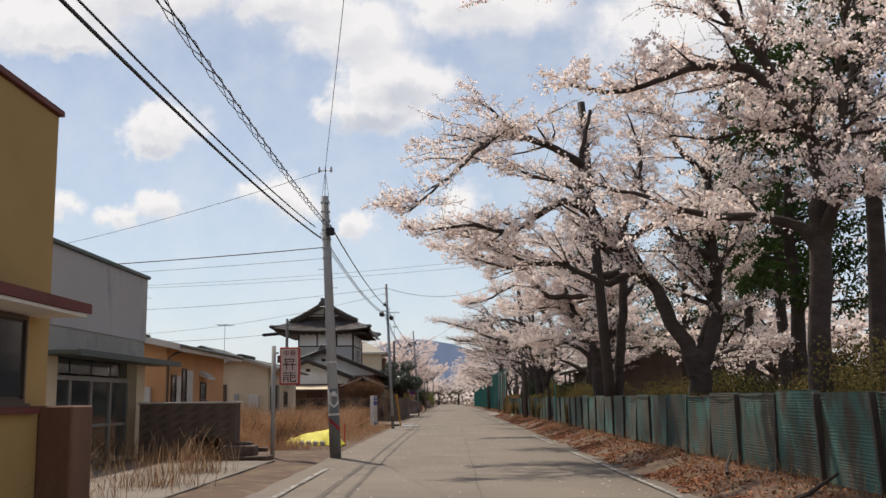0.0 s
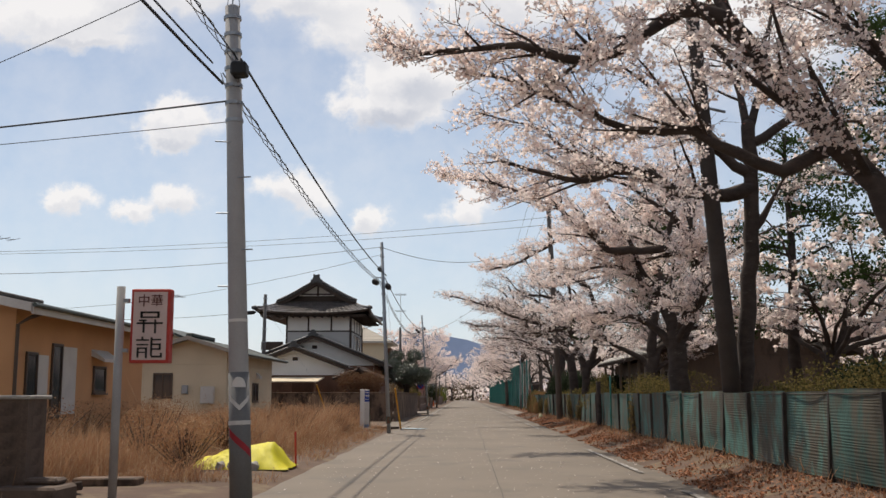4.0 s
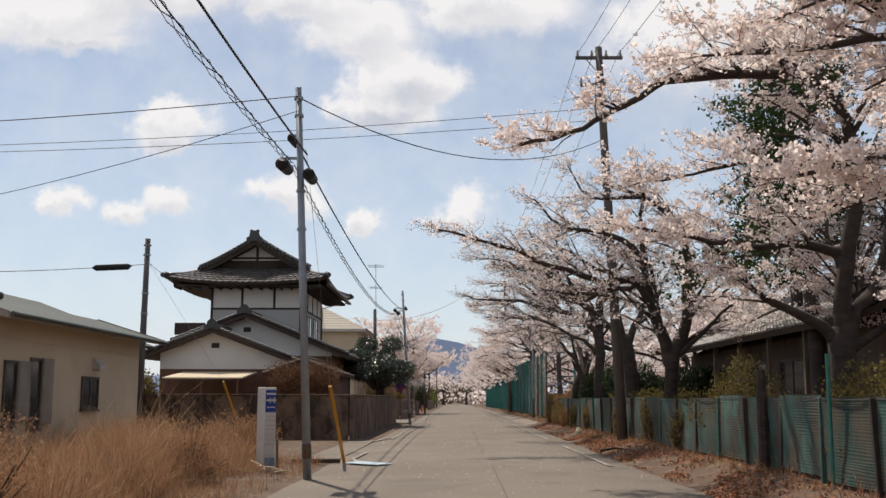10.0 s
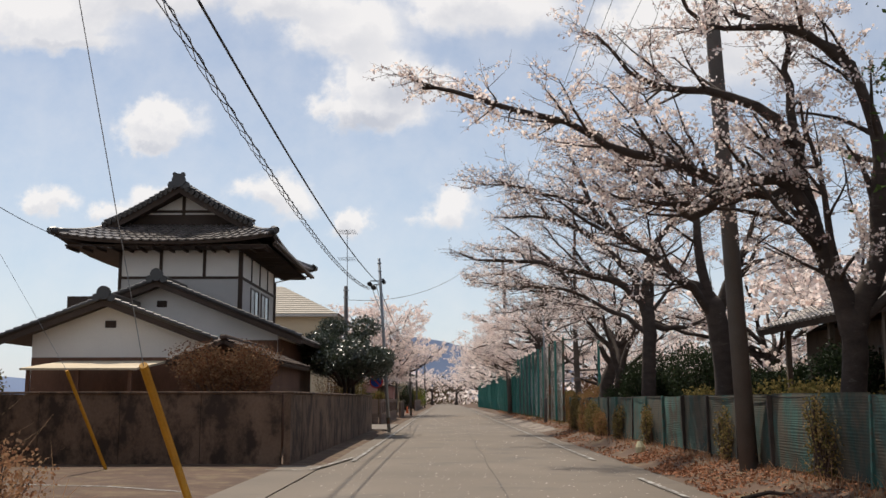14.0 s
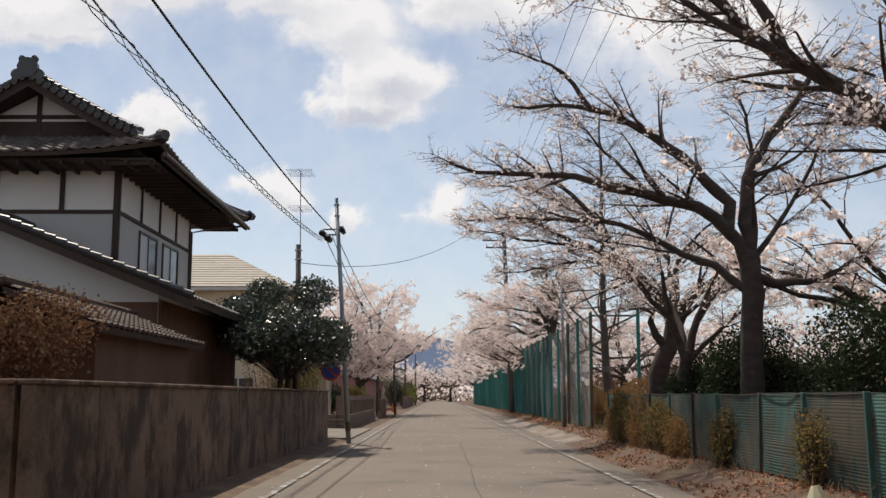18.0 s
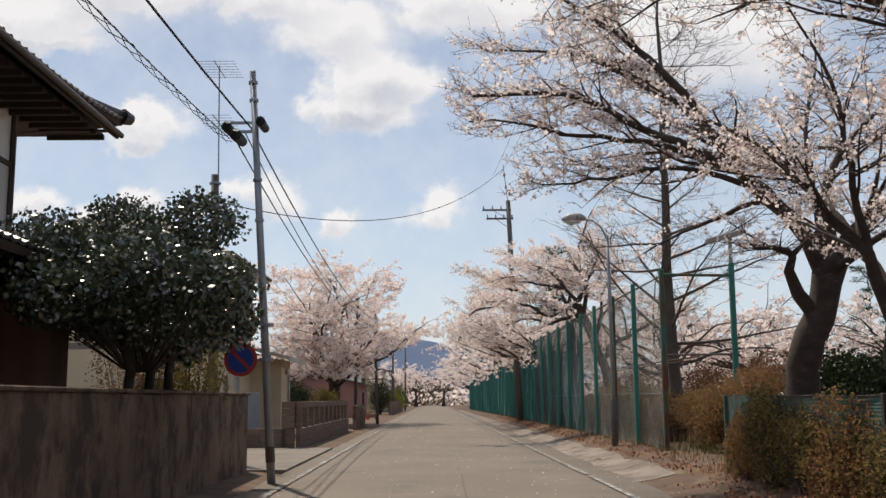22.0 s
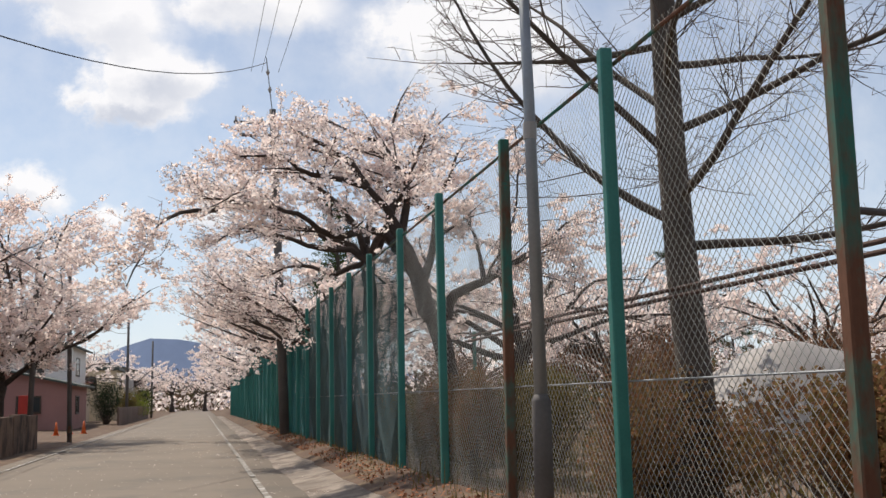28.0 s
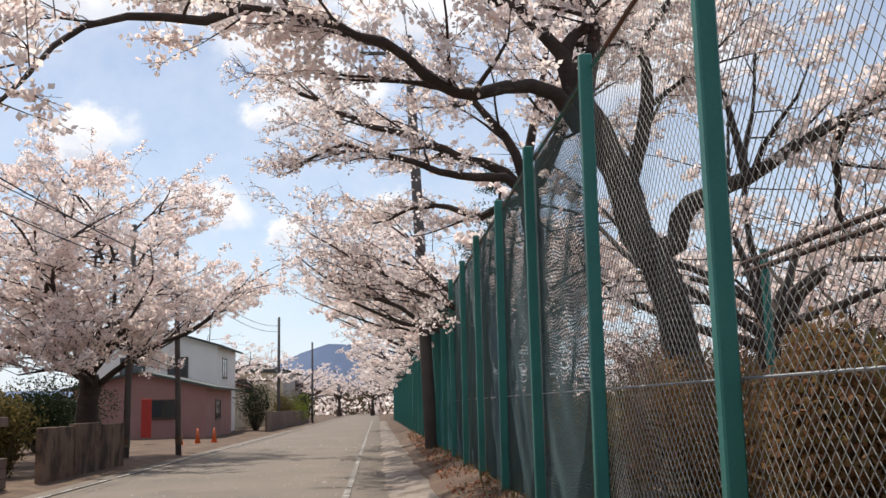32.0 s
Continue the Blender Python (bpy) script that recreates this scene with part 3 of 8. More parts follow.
        self.twigs(lp[n // 2:], ln * 0.3, bloom)

    def twigs(self, bq, bl, bloom):
        rng = self.rng
        for j in range(max(4, int(bl * (6.0 if bloom > 0.55 else 7.6)))):
            u = rng.uniform(0.1, 1.0) if j else 1.0
            cp, cd = along(bq, min(u, 0.999))
            caz = math.degrees(math.atan2(cd.y, cd.x)) + rng.choice((-1, 1)) * rng.uniform(12, 75) * (1 if j else 0.3)
            cl = rng.uniform(0.25, 0.7)
            d = unit(caz, rng.uniform(-18, 40))
            mid = cp + d * cl * 0.5 + Vector(rng.normal(size=3)) * 0.03
            end = mid + (d + Vector((0, 0, rng.uniform(-0.3, 0.25)))) * cl * 0.5
            if not self.free(end):
                continue
            self.thin.append((cp, mid, end, 0.0062))
            lines = [(cp, mid), (mid, end)]
            for q in range(3):
                sp = cp.lerp(end, rng.uniform(0.2, 1.0))
                se = sp + unit(caz + rng.uniform(-75, 75), rng.uniform(-30, 60)) * rng.uniform(0.1, 0.34)
                self.thin.append((sp, None, se, 0.0038))
                lines.append((sp, se))
            full = rng.random() < 0.25 + 0.75 * bloom
            for a, b in lines:
                cnt = int((b - a).length / 0.082 * (bloom * 1.2 if full else bloom * 0.1) + rng.random())
                self.spots += [a.lerp(b, q) for q in rng.random(cnt)]
                if bloom < 0.7:
                    self.buds += [a.lerp(b, q) for q in rng.random(int((b - a).length / 0.07 * 0.28 + rng.random()))]

    def finish(self):
        rng, t = self.rng, self.ob
        part("trunk", self.wood, BARK, t, smooth=True)
        stuff("branchwork", thin_mesh("branchwork", self.thin, TWIG), t, "thin dark brown twigs")
        c = np.repeat(np.array(self.spots), 4, axis=0)
        c = c + rng.normal(size=c.shape) * 0.036
        stuff("blossom", quads_mesh("blossom", leaf_quads(c, 0.064, rng), BLOSSOM), t, "pale pink blossom")
        if self.buds:
            c = np.array(self.buds) + rng.normal(size=(len(self.buds), 3)) * 0.015
            stuff("bud_cover", quads_mesh("bud_cover", leaf_quads(c, 0.03, rng), BUD), t, "reddish buds")


def ring_limbs(rng, n, el, ln, r, over=None):
    """Limbs all round a trunk; over: extra (azimuth, length) towards the road."""
    out = [(rng.uniform(0.75, 1.0), 360 / n * k + rng.uniform(-20, 20), rng.uniform(*el), ln * rng.uniform(0.8, 1.15), r * rng.uniform(0.8, 1.1)) for k in range(n)]
    for az, l2 in over or ():
        out.append((rng.uniform(0.7, 1.0), az, rng.uniform(26, 40), l2, r * 1.1))
    return out


def pine(label, x, y, z, h, seed, spread=3.2, bare=0.3, tilt=0.0, group="pines behind the fence"):
    """A pine: a tall trunk, rising limbs and flat pads of needle tufts."""
    rng = np.random.default_rng(seed)
    t = thing("pine_tree", label, "tree", x, y, z, group=group)
    wood, spots = Mesher(), []
    tp = [Vector((tilt * s + rng.normal() * 0.06, rng.normal() * 0.06, h * s - 0.15 * (s == 0))) for s in np.linspace(0, 1, 9)]
    wood.tube(tp, [0.26 * (1 - 0.8 * i / 8) for i in range(9)], 8)
    for k in range(26):
        s = bare + (1 - bare) * k / 26
        p, _ = along(tp, s)
        ln = spread * (1.15 - 0.75 * (s - bare) / (1 - bare)) * rng.uniform(0.7, 1.15)
        lp = path_of(rng, p, unit(rng.uniform(0, 360), rng.uniform(-5, 25)), ln, 0.02, 0.1)
        wood.tube(lp, [0.07 * (1 - 0.8 * i / (len(lp) - 1)) for i in range(len(lp))], 4, False)
        for q in range(int(ln * 6)):
            c, _ = along(lp, rng.uniform(0.3, 0.999))
            c = c + Vector(rng.normal(size=3)) * Vector((0.3, 0.3, 0.12)).length * 0.6
            e = rng.normal(size=(40, 3)) * np.array([0.28, 0.28, 0.09])
            spots.append(np.array(c)[None] + e)
    part("trunk", wood, BARK, t, smooth=True)
    c = np.concatenate(spots)
    stuff("needles", quads_mesh("needles", leaf_quads(c, 0.16, rng, 0.3, 0.45), PINE), t, "dark green needles")
    return t


def shrub(name, label, x, y, z, sx, sy, sz, count, material, leaf, seed, category="bush", group="", flowers=0, hollow=0.45, trunk=0.0, ragged=False):
    """A rounded bush of many leaves on branching stems, with an uneven outline."""
    rng = np.random.default_rng(seed)
    t = thing(name, label, category, x, y, z, group=group)
    stems = []
    for k in range(3 if trunk else 0):
        part("stem", Mesher().tube([(0.15 * (k - 1), 0.9 * (k - 1), -trunk), (0.1 * k, 0.7 * (k - 1), 0.0), (0.3 * (k - 1), 0.9 * (k - 1), 1.2)], [0.10, 0.075, 0.03], 8), BARK, t)
    many, spread, puff = (22, 0.62, 0.34) if ragged else (9, 0.42, 0.62)
    lobes = [Vector(np.clip(rng.normal(size=3) * spread, -1.43 * spread, 1.43 * spread)) for _ in range(many)]
    pts = []
    for k in range(count):
        lb = lobes[k % many]
        v = rng.normal(size=3)
        v /= np.linalg.norm(v)
        r = rng.uniform(hollow, 1.0) ** 0.5 * rng.uniform(0.75, 1.08)
        p = np.array(lb) * 0.75 + v * puff * r
        pts.append((p[0] * sx, p[1] * sy, max(0.03, (p[2] * 0.55 + 0.55) * sz)))
    for k in range(60):
        e = pts[int(rng.integers(len(pts)))]
        s = Vector((e[0] * 0.12, e[1] * 0.12, 0))
        m = Vector((e[0] * 0.5, e[1] * 0.5, e[2] * 0.45))
        stems.append((s, m, Vector(e), 0.018))
    stuff("stemwork", thin_mesh("stemwork", stems, TWIG), t, "thin brown stems")
    stuff("foliage", quads_mesh("foliage", leaf_quads(pts, leaf, rng, 0.0, 0.6), material), t, "small dense leaves")
    if flowers:
        o = [p for p in pts if rng.random() < flowers]
        stuff("flowers", quads_mesh("flowers", leaf_quads(np.array(o) * 1.02, leaf * 0.6, rng), PETAL), t, "pale flowers")
    return t


FULL = "old cherry tree in full pale pink blossom, dark spreading limbs"
THIN = "old cherry tree with sparse pink blossom and bare twigs"


def plant_trees():
    rng = np.random.default_rng(5)
    # trunks behind the fences: x, y, trunk, limbs (share, azimuth, elevation, length, radius), blossom, seed
    near = [
        (6.1, 125.2, (2.8, 0.22, -0.2, 0.0), [(0.95, 172, 20, 5.6, 0.13), (1.0, 205, 32, 5.2, 0.12), (1.0, 145, 34, 5.0, 0.12), (1.0, 180, 42, 5.0, 0.12), (1.0, 70, 55, 5.0, 0.12), (0.9, 310, 40, 4.5, 0.11)], 0.58, 25, 0.0),
        (6.3, 133.0, (3.2, 0.24, 0.0, 0.0), [(0.95, 175, 28, 6.0, 0.11), (0.95, 225, 40, 5.5, 0.11), (1.0, 120, 45, 5.5, 0.11), (0.9, 50, 40, 5.0, 0.11), (1.0, 320, 45, 5, 0.1)], 0.9, 23, -0.5),
    ]
    for x, y, tk, lb, dens, seed, rc in near:
        cherry(FULL if dens > 0.6 else THIN, x, y, 0.28, tk, lb, dens, seed, buds=(0.25 if y < 100 else 0.5) if dens < 0.6 else 0.0, twigs=1.05 if dens > 0.6 else 1.3, fine=1.0 if dens > 0.5 else 1.15, reach=rc, lower=1.0 if y > 100 else 0.0)
    # the far row, and the trees across the grounds, repeat three shapes
    shapes = []
    for k, dens in enumerate((0.8, 0.7, 0.85)):
        shapes.append(cherry(FULL, 6.8 if k else 10.2, 119.5 + 9.5 * k + (2 if k else 0), 0.3, (2.6, 0.28, 0, 0), ring_limbs(rng, 9, (30, 76), 5.6, 0.12, ((178, 6.0), (160, 6.0))), dens, 40 + k, twigs=0.52, petals=2, size=0.165, fine=1.5, spacing=0.125, reach=-0.6, lower=0.9, thick=0.8))
    far = [(6.9, 149), (7.0, 158), (6.6, 167), (6.9, 176), (6.6, 186), (6.6, 197), (6.0, 209), (5.4, 222), (5.8, 236), (1.5, 262), (-3.5, 258), (-8, 250), (9, 246), (-12, 242)]
    far += [(17, 47), (20, 64), (22, 76), (27, 88), (30, 124), (22, 134), (36, 112), (38, 136), (28, 148), (17, 130), (21, 140), (25, 128), (33, 126), (30, 60), (34, 74), (40, 92), (46, 108), (50, 130), (44, 152), (20, 160), (32, 170), (11.5, 46), (12, 77.5), (11, 84), (17, 80), (19, 54), (15, 84), (14.5, 76.5)]
    far += [(-9.5, 178), (-10, 197), (-8.5, 214), (-10, 228)]
    for k, (x, y) in enumerate(far):
        copy_thing(shapes[k % 3], pose(x, y, 0.25, 0, 0, (k * 77 + 20) % 360 if x > 10 or x < 0 else (k * 7) % 30 - 15))
    # the big tree across the road, beside the houses
    cherry("large cherry tree in full blossom beside the block wall", -6.2, 134.7, 0.0, (2.6, 0.42, 0.1, 0),
           [(1, 10, 80, 7.5, 0.16), (1, 150, 76, 7.0, 0.15), (1, 270, 72, 7.5, 0.15), (1, 40, 62, 7.0, 0.14), (1, 330, 66, 7.0, 0.14), (1, 210, 50, 7.0, 0.14), (0.9, 280, 40, 6.5, 0.13), (0.8, 0, 30, 7.0, 0.17), (1, 50, 45, 7, 0.15), (1, 110, 40, 7, 0.15), (0.9, 180, 28, 8, 0.16), (1, 230, 42, 7, 0.15), (0.85, 300, 27, 7.2, 0.16), (1, 330, 55, 7, 0.14), (1, 80, 70, 6.5, 0.13), (1, 200, 62, 6.5, 0.13), (1, 20, 62, 6, 0.12)], 0.78, 31, twigs=1.0, size=0.1, petals=3, room="left", thick=0.7)
    for x, y, h, s, sp, bare in ((8.3, 19.8, 11.0, 10, 2.8, 0.5), (10.8, 47.5, 10.0, 11, 2.6, 0.35), (11.0, 34.0, 11.0, 1, 3.0, 0.4), (12.5, 23.0, 11.5, 2, 3.4, 0.4), (8.2, 58.5, 10.0, 3, 2.6, 0.45), (10.3, 66.0, 13.0, 4, 3.2, 0.42), (9.0, 150.0, 12.5, 5, 2.6, 0.3), (10.0, 158.0, 12.0, 6, 2.4, 0.3), (26.0, 114.0, 8.0, 7, 2.6, 0.15), (9.4, 28.0, 11.0, 13, 3.0, 0.3), (11.8, 40.5, 12.0, 14, 3.2, 0.35), (54.0, 200.0, 17.5, 8, 4.6, 0.12), (62.0, 202.0, 14.0, 12, 4.0, 0.1), (24.0, 104.0, 6.4, 9, 2.2, 0.1)):
        pine("tall dark green pine behind the fence", x, y, 0.3, h, s, sp, bare)


def road_trees():
    # each limb: radius, where it leaves the trunk, then azimuth, rise and length of its reaches
    t = Cherry(FULL, 6.20, 17.4, 0.28, 0.22, 0.75, 11, (0, 90, 1.3), (0, 86, 0.9), (0, 87, 1.8))
    t.limb(0.12, (0.1, 0.0, 3.9), (167, 31, 0.5), (174, 8, 1.0), (171, 6, 0.7), (174, 22, 1.0), (172, 15, 0.7))
    t.limb(0.15, (0.1, 0.0, 3.9), (290, 80, 0.9), (225, 77, 0.9), (199, 47, 0.6), (190, 40, 1.0), (188, -5, 1.0), (187, -19, 1.2), (188, 4, 1.0))
    t.limb(0.11, (0.2, 0.0, 5.7), (205, 48, 0.9), (202, 48, 1.0), (205, 42, 0.8), (197, 41, 1.1), (192, 10, 1.2), (192, -22, 1.3), (190, -10, 1.5))
    t.limb(0.08, (0.1, 0.0, 5.7), (180, 7, 0.9), (180, -14, 0.8), (180, 8, 0.8))
    t.limb(0.13, (0.1, 0.0, 3.9), (29, 64, 1.2), (33, 71, 1.4), (31, 73, 1.6), (90, 81, 1.7))
    t.limb(0.1, (0.3, 0.0, 4.3), (276, 11, 1.0), (277, -9, 1.0))
    t.crown(2)
    t.finish()
    t = Cherry(FULL, 6.43, 26.6, 0.28, 0.34, 0.62, 12, (0, 90, 1.1), (180, 88, 0.7), (180, 79, 0.5))
    t.limb(0.24, (-0.1, 0.0, 2.3), (169, 53, 1.0), (158, 70, 0.9), (171, 48, 1.2), (170, 57, 1.2), (167, 61, 1.0), (44, 82, 1.2), (25, 77, 1.2))
    t.limb(0.13, (-2.9, 0.0, 7.5), (197, 16, 1.2), (199, 21, 1.1), (210, 39, 0.9))
    t.limb(0.1, (-4.2, 0.0, 8.0), (237, -5, 1.5), (240, -27, 1.6), (243, -31, 1.6), (231, -36, 2.0))
    t.limb(0.13, (-2.6, 0.0, 6.0), (194, 20, 0.9), (194, -27, 0.9), (196, -31, 0.9), (192, 9, 0.9), (188, -6, 1.4))
    t.limb(0.11, (-2.0, 0.0, 4.1), (180, 12, 0.9), (180, 32, 0.7), (180, 4, 0.9), (180, 25, 1.0), (180, 22, 1.0))
    t.limb(0.08, (-2.8, 0.0, 6.5), (153, 29, 0.8), (162, 21, 1.2), (158, 29, 1.0))
    t.limb(0.24, (-0.0, 0.0, 1.9), (11, 67, 1.1), (39, 84, 1.3), (125, 86, 1.6), (37, 85, 1.5), (17, 77, 1.3), (8, 65, 1.4))
    t.limb(0.11, (0.4, 0.0, 4.8), (156, 36, 1.2), (152, 54, 1.3), (86, 75, 1.4), (122, 71, 1.4))
    t.limb(0.12, (0.4, 0.0, 5.8), (332, 50, 1.1), (327, 60, 1.3), (331, 50, 1.1))
    t.limb(0.1, (0.5, 0.0, 7.0), (217, 21, 1.2), (228, 43, 1.2), (224, 25, 1.1))
    t.crown(2)
    t.finish()
    t = Cherry(THIN, 5.42, 33.8, 0.28, 0.17, 0.6, 13, (0, 90, 1.2), (0, 86, 2.1), (0, 84, 1.3), (0, 89, 2.2))
    t.limb(0.16, (0.2, 0.0, 5.2), (190, 0, 0.8), (193, 5, 0.7), (193, 27, 0.7), (191, -1, 0.7), (193, -15, 0.7), (188, 10, 1.0), (191, 16, 0.8))
    t.limb(0.07, (-1.7, 0.0, 5.6), (197, 17, 0.7), (193, 13, 0.9), (200, 20, 0.6), (201, 27, 0.6), (191, 11, 1.1))
    t.limb(0.13, (0.2, 0.0, 5.5), (180, 54, 0.7), (180, 43, 0.7), (180, 48, 0.5), (180, 43, 0.7), (180, 40, 0.9))
    t.limb(0.07, (-0.8, 0.0, 6.6), (213, -16, 0.9), (223, 7, 0.7))
    t.limb(0.1, (0.3, 0.0, 4.4), (0, 58, 0.7), (0, 61, 0.8))
    t.limb(0.1, (0.3, 0.0, 6.8), (104, 66, 1.3), (132, 57, 1.2))
    t.crown(2)
    t.finish()
    t = Cherry(FULL, 6.42, 44.7, 0.28, 0.34, 0.8, 14, (0, 90, 1.3), (180, 87, 0.9), (180, 88, 0.9))
    t.limb(0.2, (-0.1, 0.0, 3.1), (158, 75, 0.9), (169, 55, 0.7), (166, 55, 0.6), (157, 70, 0.6), (169, 65, 1.1), (169, 60, 0.9))
    t.limb(0.19, (0.1, 0.0, 2.9), (346, 64, 1.7), (322, 75, 1.1), (189, 6, 1.1), (189, -4, 1.2), (190, -1, 1.1), (207, 47, 0.6), (193, 30, 1.0), (207, 47, 0.6), (189, 17, 1.2), (189, 12, 1.2), (189, 6, 1.1))
    t.limb(0.11, (0.5, 0.0, 5.8), (206, 52, 0.9), (194, 34, 1.2), (194, 26, 1.1), (194, 10, 1.0))
    t.limb(0.1, (-0.2, 0.0, 2.8), (180, 34, 1.2), (180, 9, 1.2), (180, -10, 1.0))
    t.limb(0.16, (0.1, 0.0, 2.9), (26, 70, 1.7), (99, 84, 2.3), (137, 78, 1.8), (129, 70, 0.9))
    t.limb(0.12, (-0.5, 0.0, 5.7), (322, 62, 1.1), (230, 66, 1.1), (201, 34, 1.1))
    t.limb(0.09, (-0.8, 0.0, 4.6), (161, 28, 1.2), (162, -3, 1.1), (163, 3, 1.1))
    t.crown(5)
    t.finish()
    t = Cherry(FULL, 7.23, 54.7, 0.28, 0.32, 0.75, 15, (0, 90, 1.3), (0, 82, 0.7), (0, 85, 0.7))
    t.limb(0.2, (0.1, 0.0, 2.6), (327, 83, 1.5), (339, 78, 1.4), (207, 80, 1.3), (188, 54, 1.1), (185, 5, 1.1), (185, -6, 1.2), (187, -9, 0.8), (185, -30, 1.3), (186, -28, 1.0), (186, -11, 1.0))
    t.limb(0.12, (0.1, 0.0, 2.5), (180, 24, 0.8), (180, 27, 1.0), (180, 53, 0.7), (180, 43, 1.2))
    t.limb(0.12, (0.3, 0.0, 4.1), (192, 9, 1.2), (193, -8, 1.1), (193, 10, 1.1), (190, 8, 1.4))
    t.limb(0.18, (0.2, 0.0, 2.7), (26, 47, 1.6), (49, 70, 1.9))
    t.limb(0.08, (0.4, 0.0, 5.8), (180, 7, 0.9), (180, 7, 1.0), (180, -14, 1.0), (180, -9, 1.5))
    t.crown(4)
    t.finish()
    t = Cherry(THIN, 5.73, 63.5, 0.28, 0.22, 0.42, 17, (0, 90, 1.2), (0, 89, 0.7), (180, 88, 0.7))
    t.limb(0.2, (-0.0, 0.0, 2.5), (165, 70, 1.4), (142, 81, 1.3), (108, 83, 1.1), (68, 83, 1.1))
    t.limb(0.14, (-0.5, 0.0, 3.8), (188, 61, 0.7), (188, 23, 0.4), (184, -7, 0.6), (186, 12, 0.5), (185, 21, 0.7), (184, 15, 0.8), (184, 28, 0.8), (183, 15, 0.9), (183, 14, 0.9), (185, 8, 0.5))
    t.limb(0.09, (-0.8, 0.0, 4.4), (180, -6, 1.0), (180, -8, 0.8), (180, 2, 0.7), (180, 25, 0.6))
    t.limb(0.11, (-0.7, 0.0, 5.3), (180, 37, 0.8), (180, 18, 0.8), (180, 4, 0.7), (180, 29, 0.6), (180, 49, 0.8))
    t.limb(0.2, (0.1, 0.0, 2.4), (0, 69, 1.0), (0, 86, 1.8), (180, 73, 1.3), (180, 43, 0.8), (180, 18, 1.4))
    t.limb(0.1, (0.2, 0.0, 6.4), (199, 27, 1.2), (193, -3, 1.5), (207, 48, 1.1))
    t.limb(0.1, (-1.7, 0.0, 4.6), (153, -38, 0.9), (155, 49, 1.2), (157, 29, 1.0))
    t.crown(3)
    t.finish()
    t = Cherry(THIN, 6.04, 72.0, 0.28, 0.29, 0.22, 18, (0, 90, 1.2), (0, 90, 0.9), (180, 82, 0.9), (180, 84, 0.5))
    t.limb(0.17, (-0.2, 0.0, 3.5), (172, 38, 0.5), (173, 29, 0.5), (170, 52, 0.5), (173, 29, 0.5), (174, 33, 0.6), (174, 40, 0.7), (171, 66, 0.9), (168, 69, 0.7), (166, 66, 0.6))
    t.limb(0.1, (-0.4, 0.0, 3.7), (202, 16, 0.9), (212, 14, 0.6), (217, -19, 0.6))
    t.limb(0.13, (-0.4, 0.0, 3.8), (180, 83, 1.1), (0, 90, 1.1), (180, 82, 1.0), (180, 22, 0.9), (180, 35, 0.8))
    t.limb(0.1, (-0.6, 0.0, 6.0), (180, -11, 0.5), (180, 33, 0.4), (180, 33, 0.9), (180, 19, 0.6), (180, 17, 0.7))
    t.limb(0.15, (-0.1, 0.0, 3.5), (0, 60, 1.2), (0, 70, 1.3))
    t.limb(0.08, (-2.3, 0.0, 5.0), (146, 61, 0.9), (157, 14, 0.7), (168, 17, 1.3), (168, 9, 1.2))
    t.limb(0.06, (-2.4, 0.0, 5.0), (180, 27, 0.9), (180, 34, 1.1), (180, 6, 0.8))
    t.crown(1)
    t.finish()
    t = Cherry(THIN, 6.23, 82.3, 0.28, 0.27, 0.17, 19, (0, 90, 1.2), (0, 88, 1.2), (0, 86, 1.0), (180, 89, 0.8))
    t.limb(0.16, (0.1, 0.0, 4.1), (189, 46, 0.7), (187, 37, 0.8), (184, 13, 1.1), (183, 13, 1.2), (184, 9, 1.1), (184, -1, 1.0), (184, 13, 1.0))
    t.limb(0.15, (-0.0, 0.0, 5.0), (180, 43, 0.7), (180, 47, 0.7), (180, 40, 0.8), (180, 31, 1.0), (180, 19, 0.8), (180, 8, 0.6), (180, -3, 1.1))
    t.limb(0.17, (0.1, 0.0, 4.2), (180, 87, 1.2), (0, 68, 1.1), (0, 57, 0.6), (0, 51, 0.8), (0, 54, 0.9), (0, -11, 1.2))
    t.limb(0.08, (1.4, 0.0, 7.7), (195, 41, 0.9), (198, 39, 0.7), (213, 70, 0.9))
    t.limb(0.06, (0.4, 0.0, 5.8), (0, 29, 0.8), (0, 44, 0.7))
    t.limb(0.11, (0.2, 0.0, 3.4), (0, 9, 0.8), (0, 10, 0.7), (0, 31, 1.2))
    t.limb(0.1, (-0.0, 0.0, 3.3), (163, 43, 0.9), (163, 21, 0.7), (170, 29, 1.4), (172, 6, 1.5), (171, 2, 1.3))
    t.limb(0.07, (-3.2, 0.0, 7.2), (180, 56, 1.1), (180, 23, 1.3))
    t.limb(0.06, (-1.9, 0.0, 5.3), (156, 48, 1.8), (138, 46, 1.1))
    t.crown(2)
    t.finish()
    t = Cherry(THIN, 6.29, 91.9, 0.28, 0.31, 0.36, 21, (0, 90, 1.2), (0, 84, 0.9), (0, 68, 0.9), (0, 79, 0.7))
    t.limb(0.17, (0.5, 0.0, 3.7), (180, 49, 1.0), (180, 40, 0.7), (180, 55, 1.1), (180, 57, 1.0), (180, 47, 0.9), (180, 39, 1.1), (180, 34, 1.1))
    t.limb(0.12, (-0.2, 0.0, 4.6), (191, 35, 1.1), (189, 22, 1.1), (194, 15, 0.7), (189, 27, 1.2), (189, 1, 1.1), (191, -3, 0.9))
    t.limb(0.08, (-1.0, 0.0, 5.2), (180, 20, 1.2), (180, 11, 0.9), (180, 6, 1.1), (180, 15, 0.9), (180, 0, 0.8))
    t.limb(0.15, (0.1, 0.0, 2.6), (216, 69, 0.8), (242, 62, 0.4), (194, -2, 0.7))
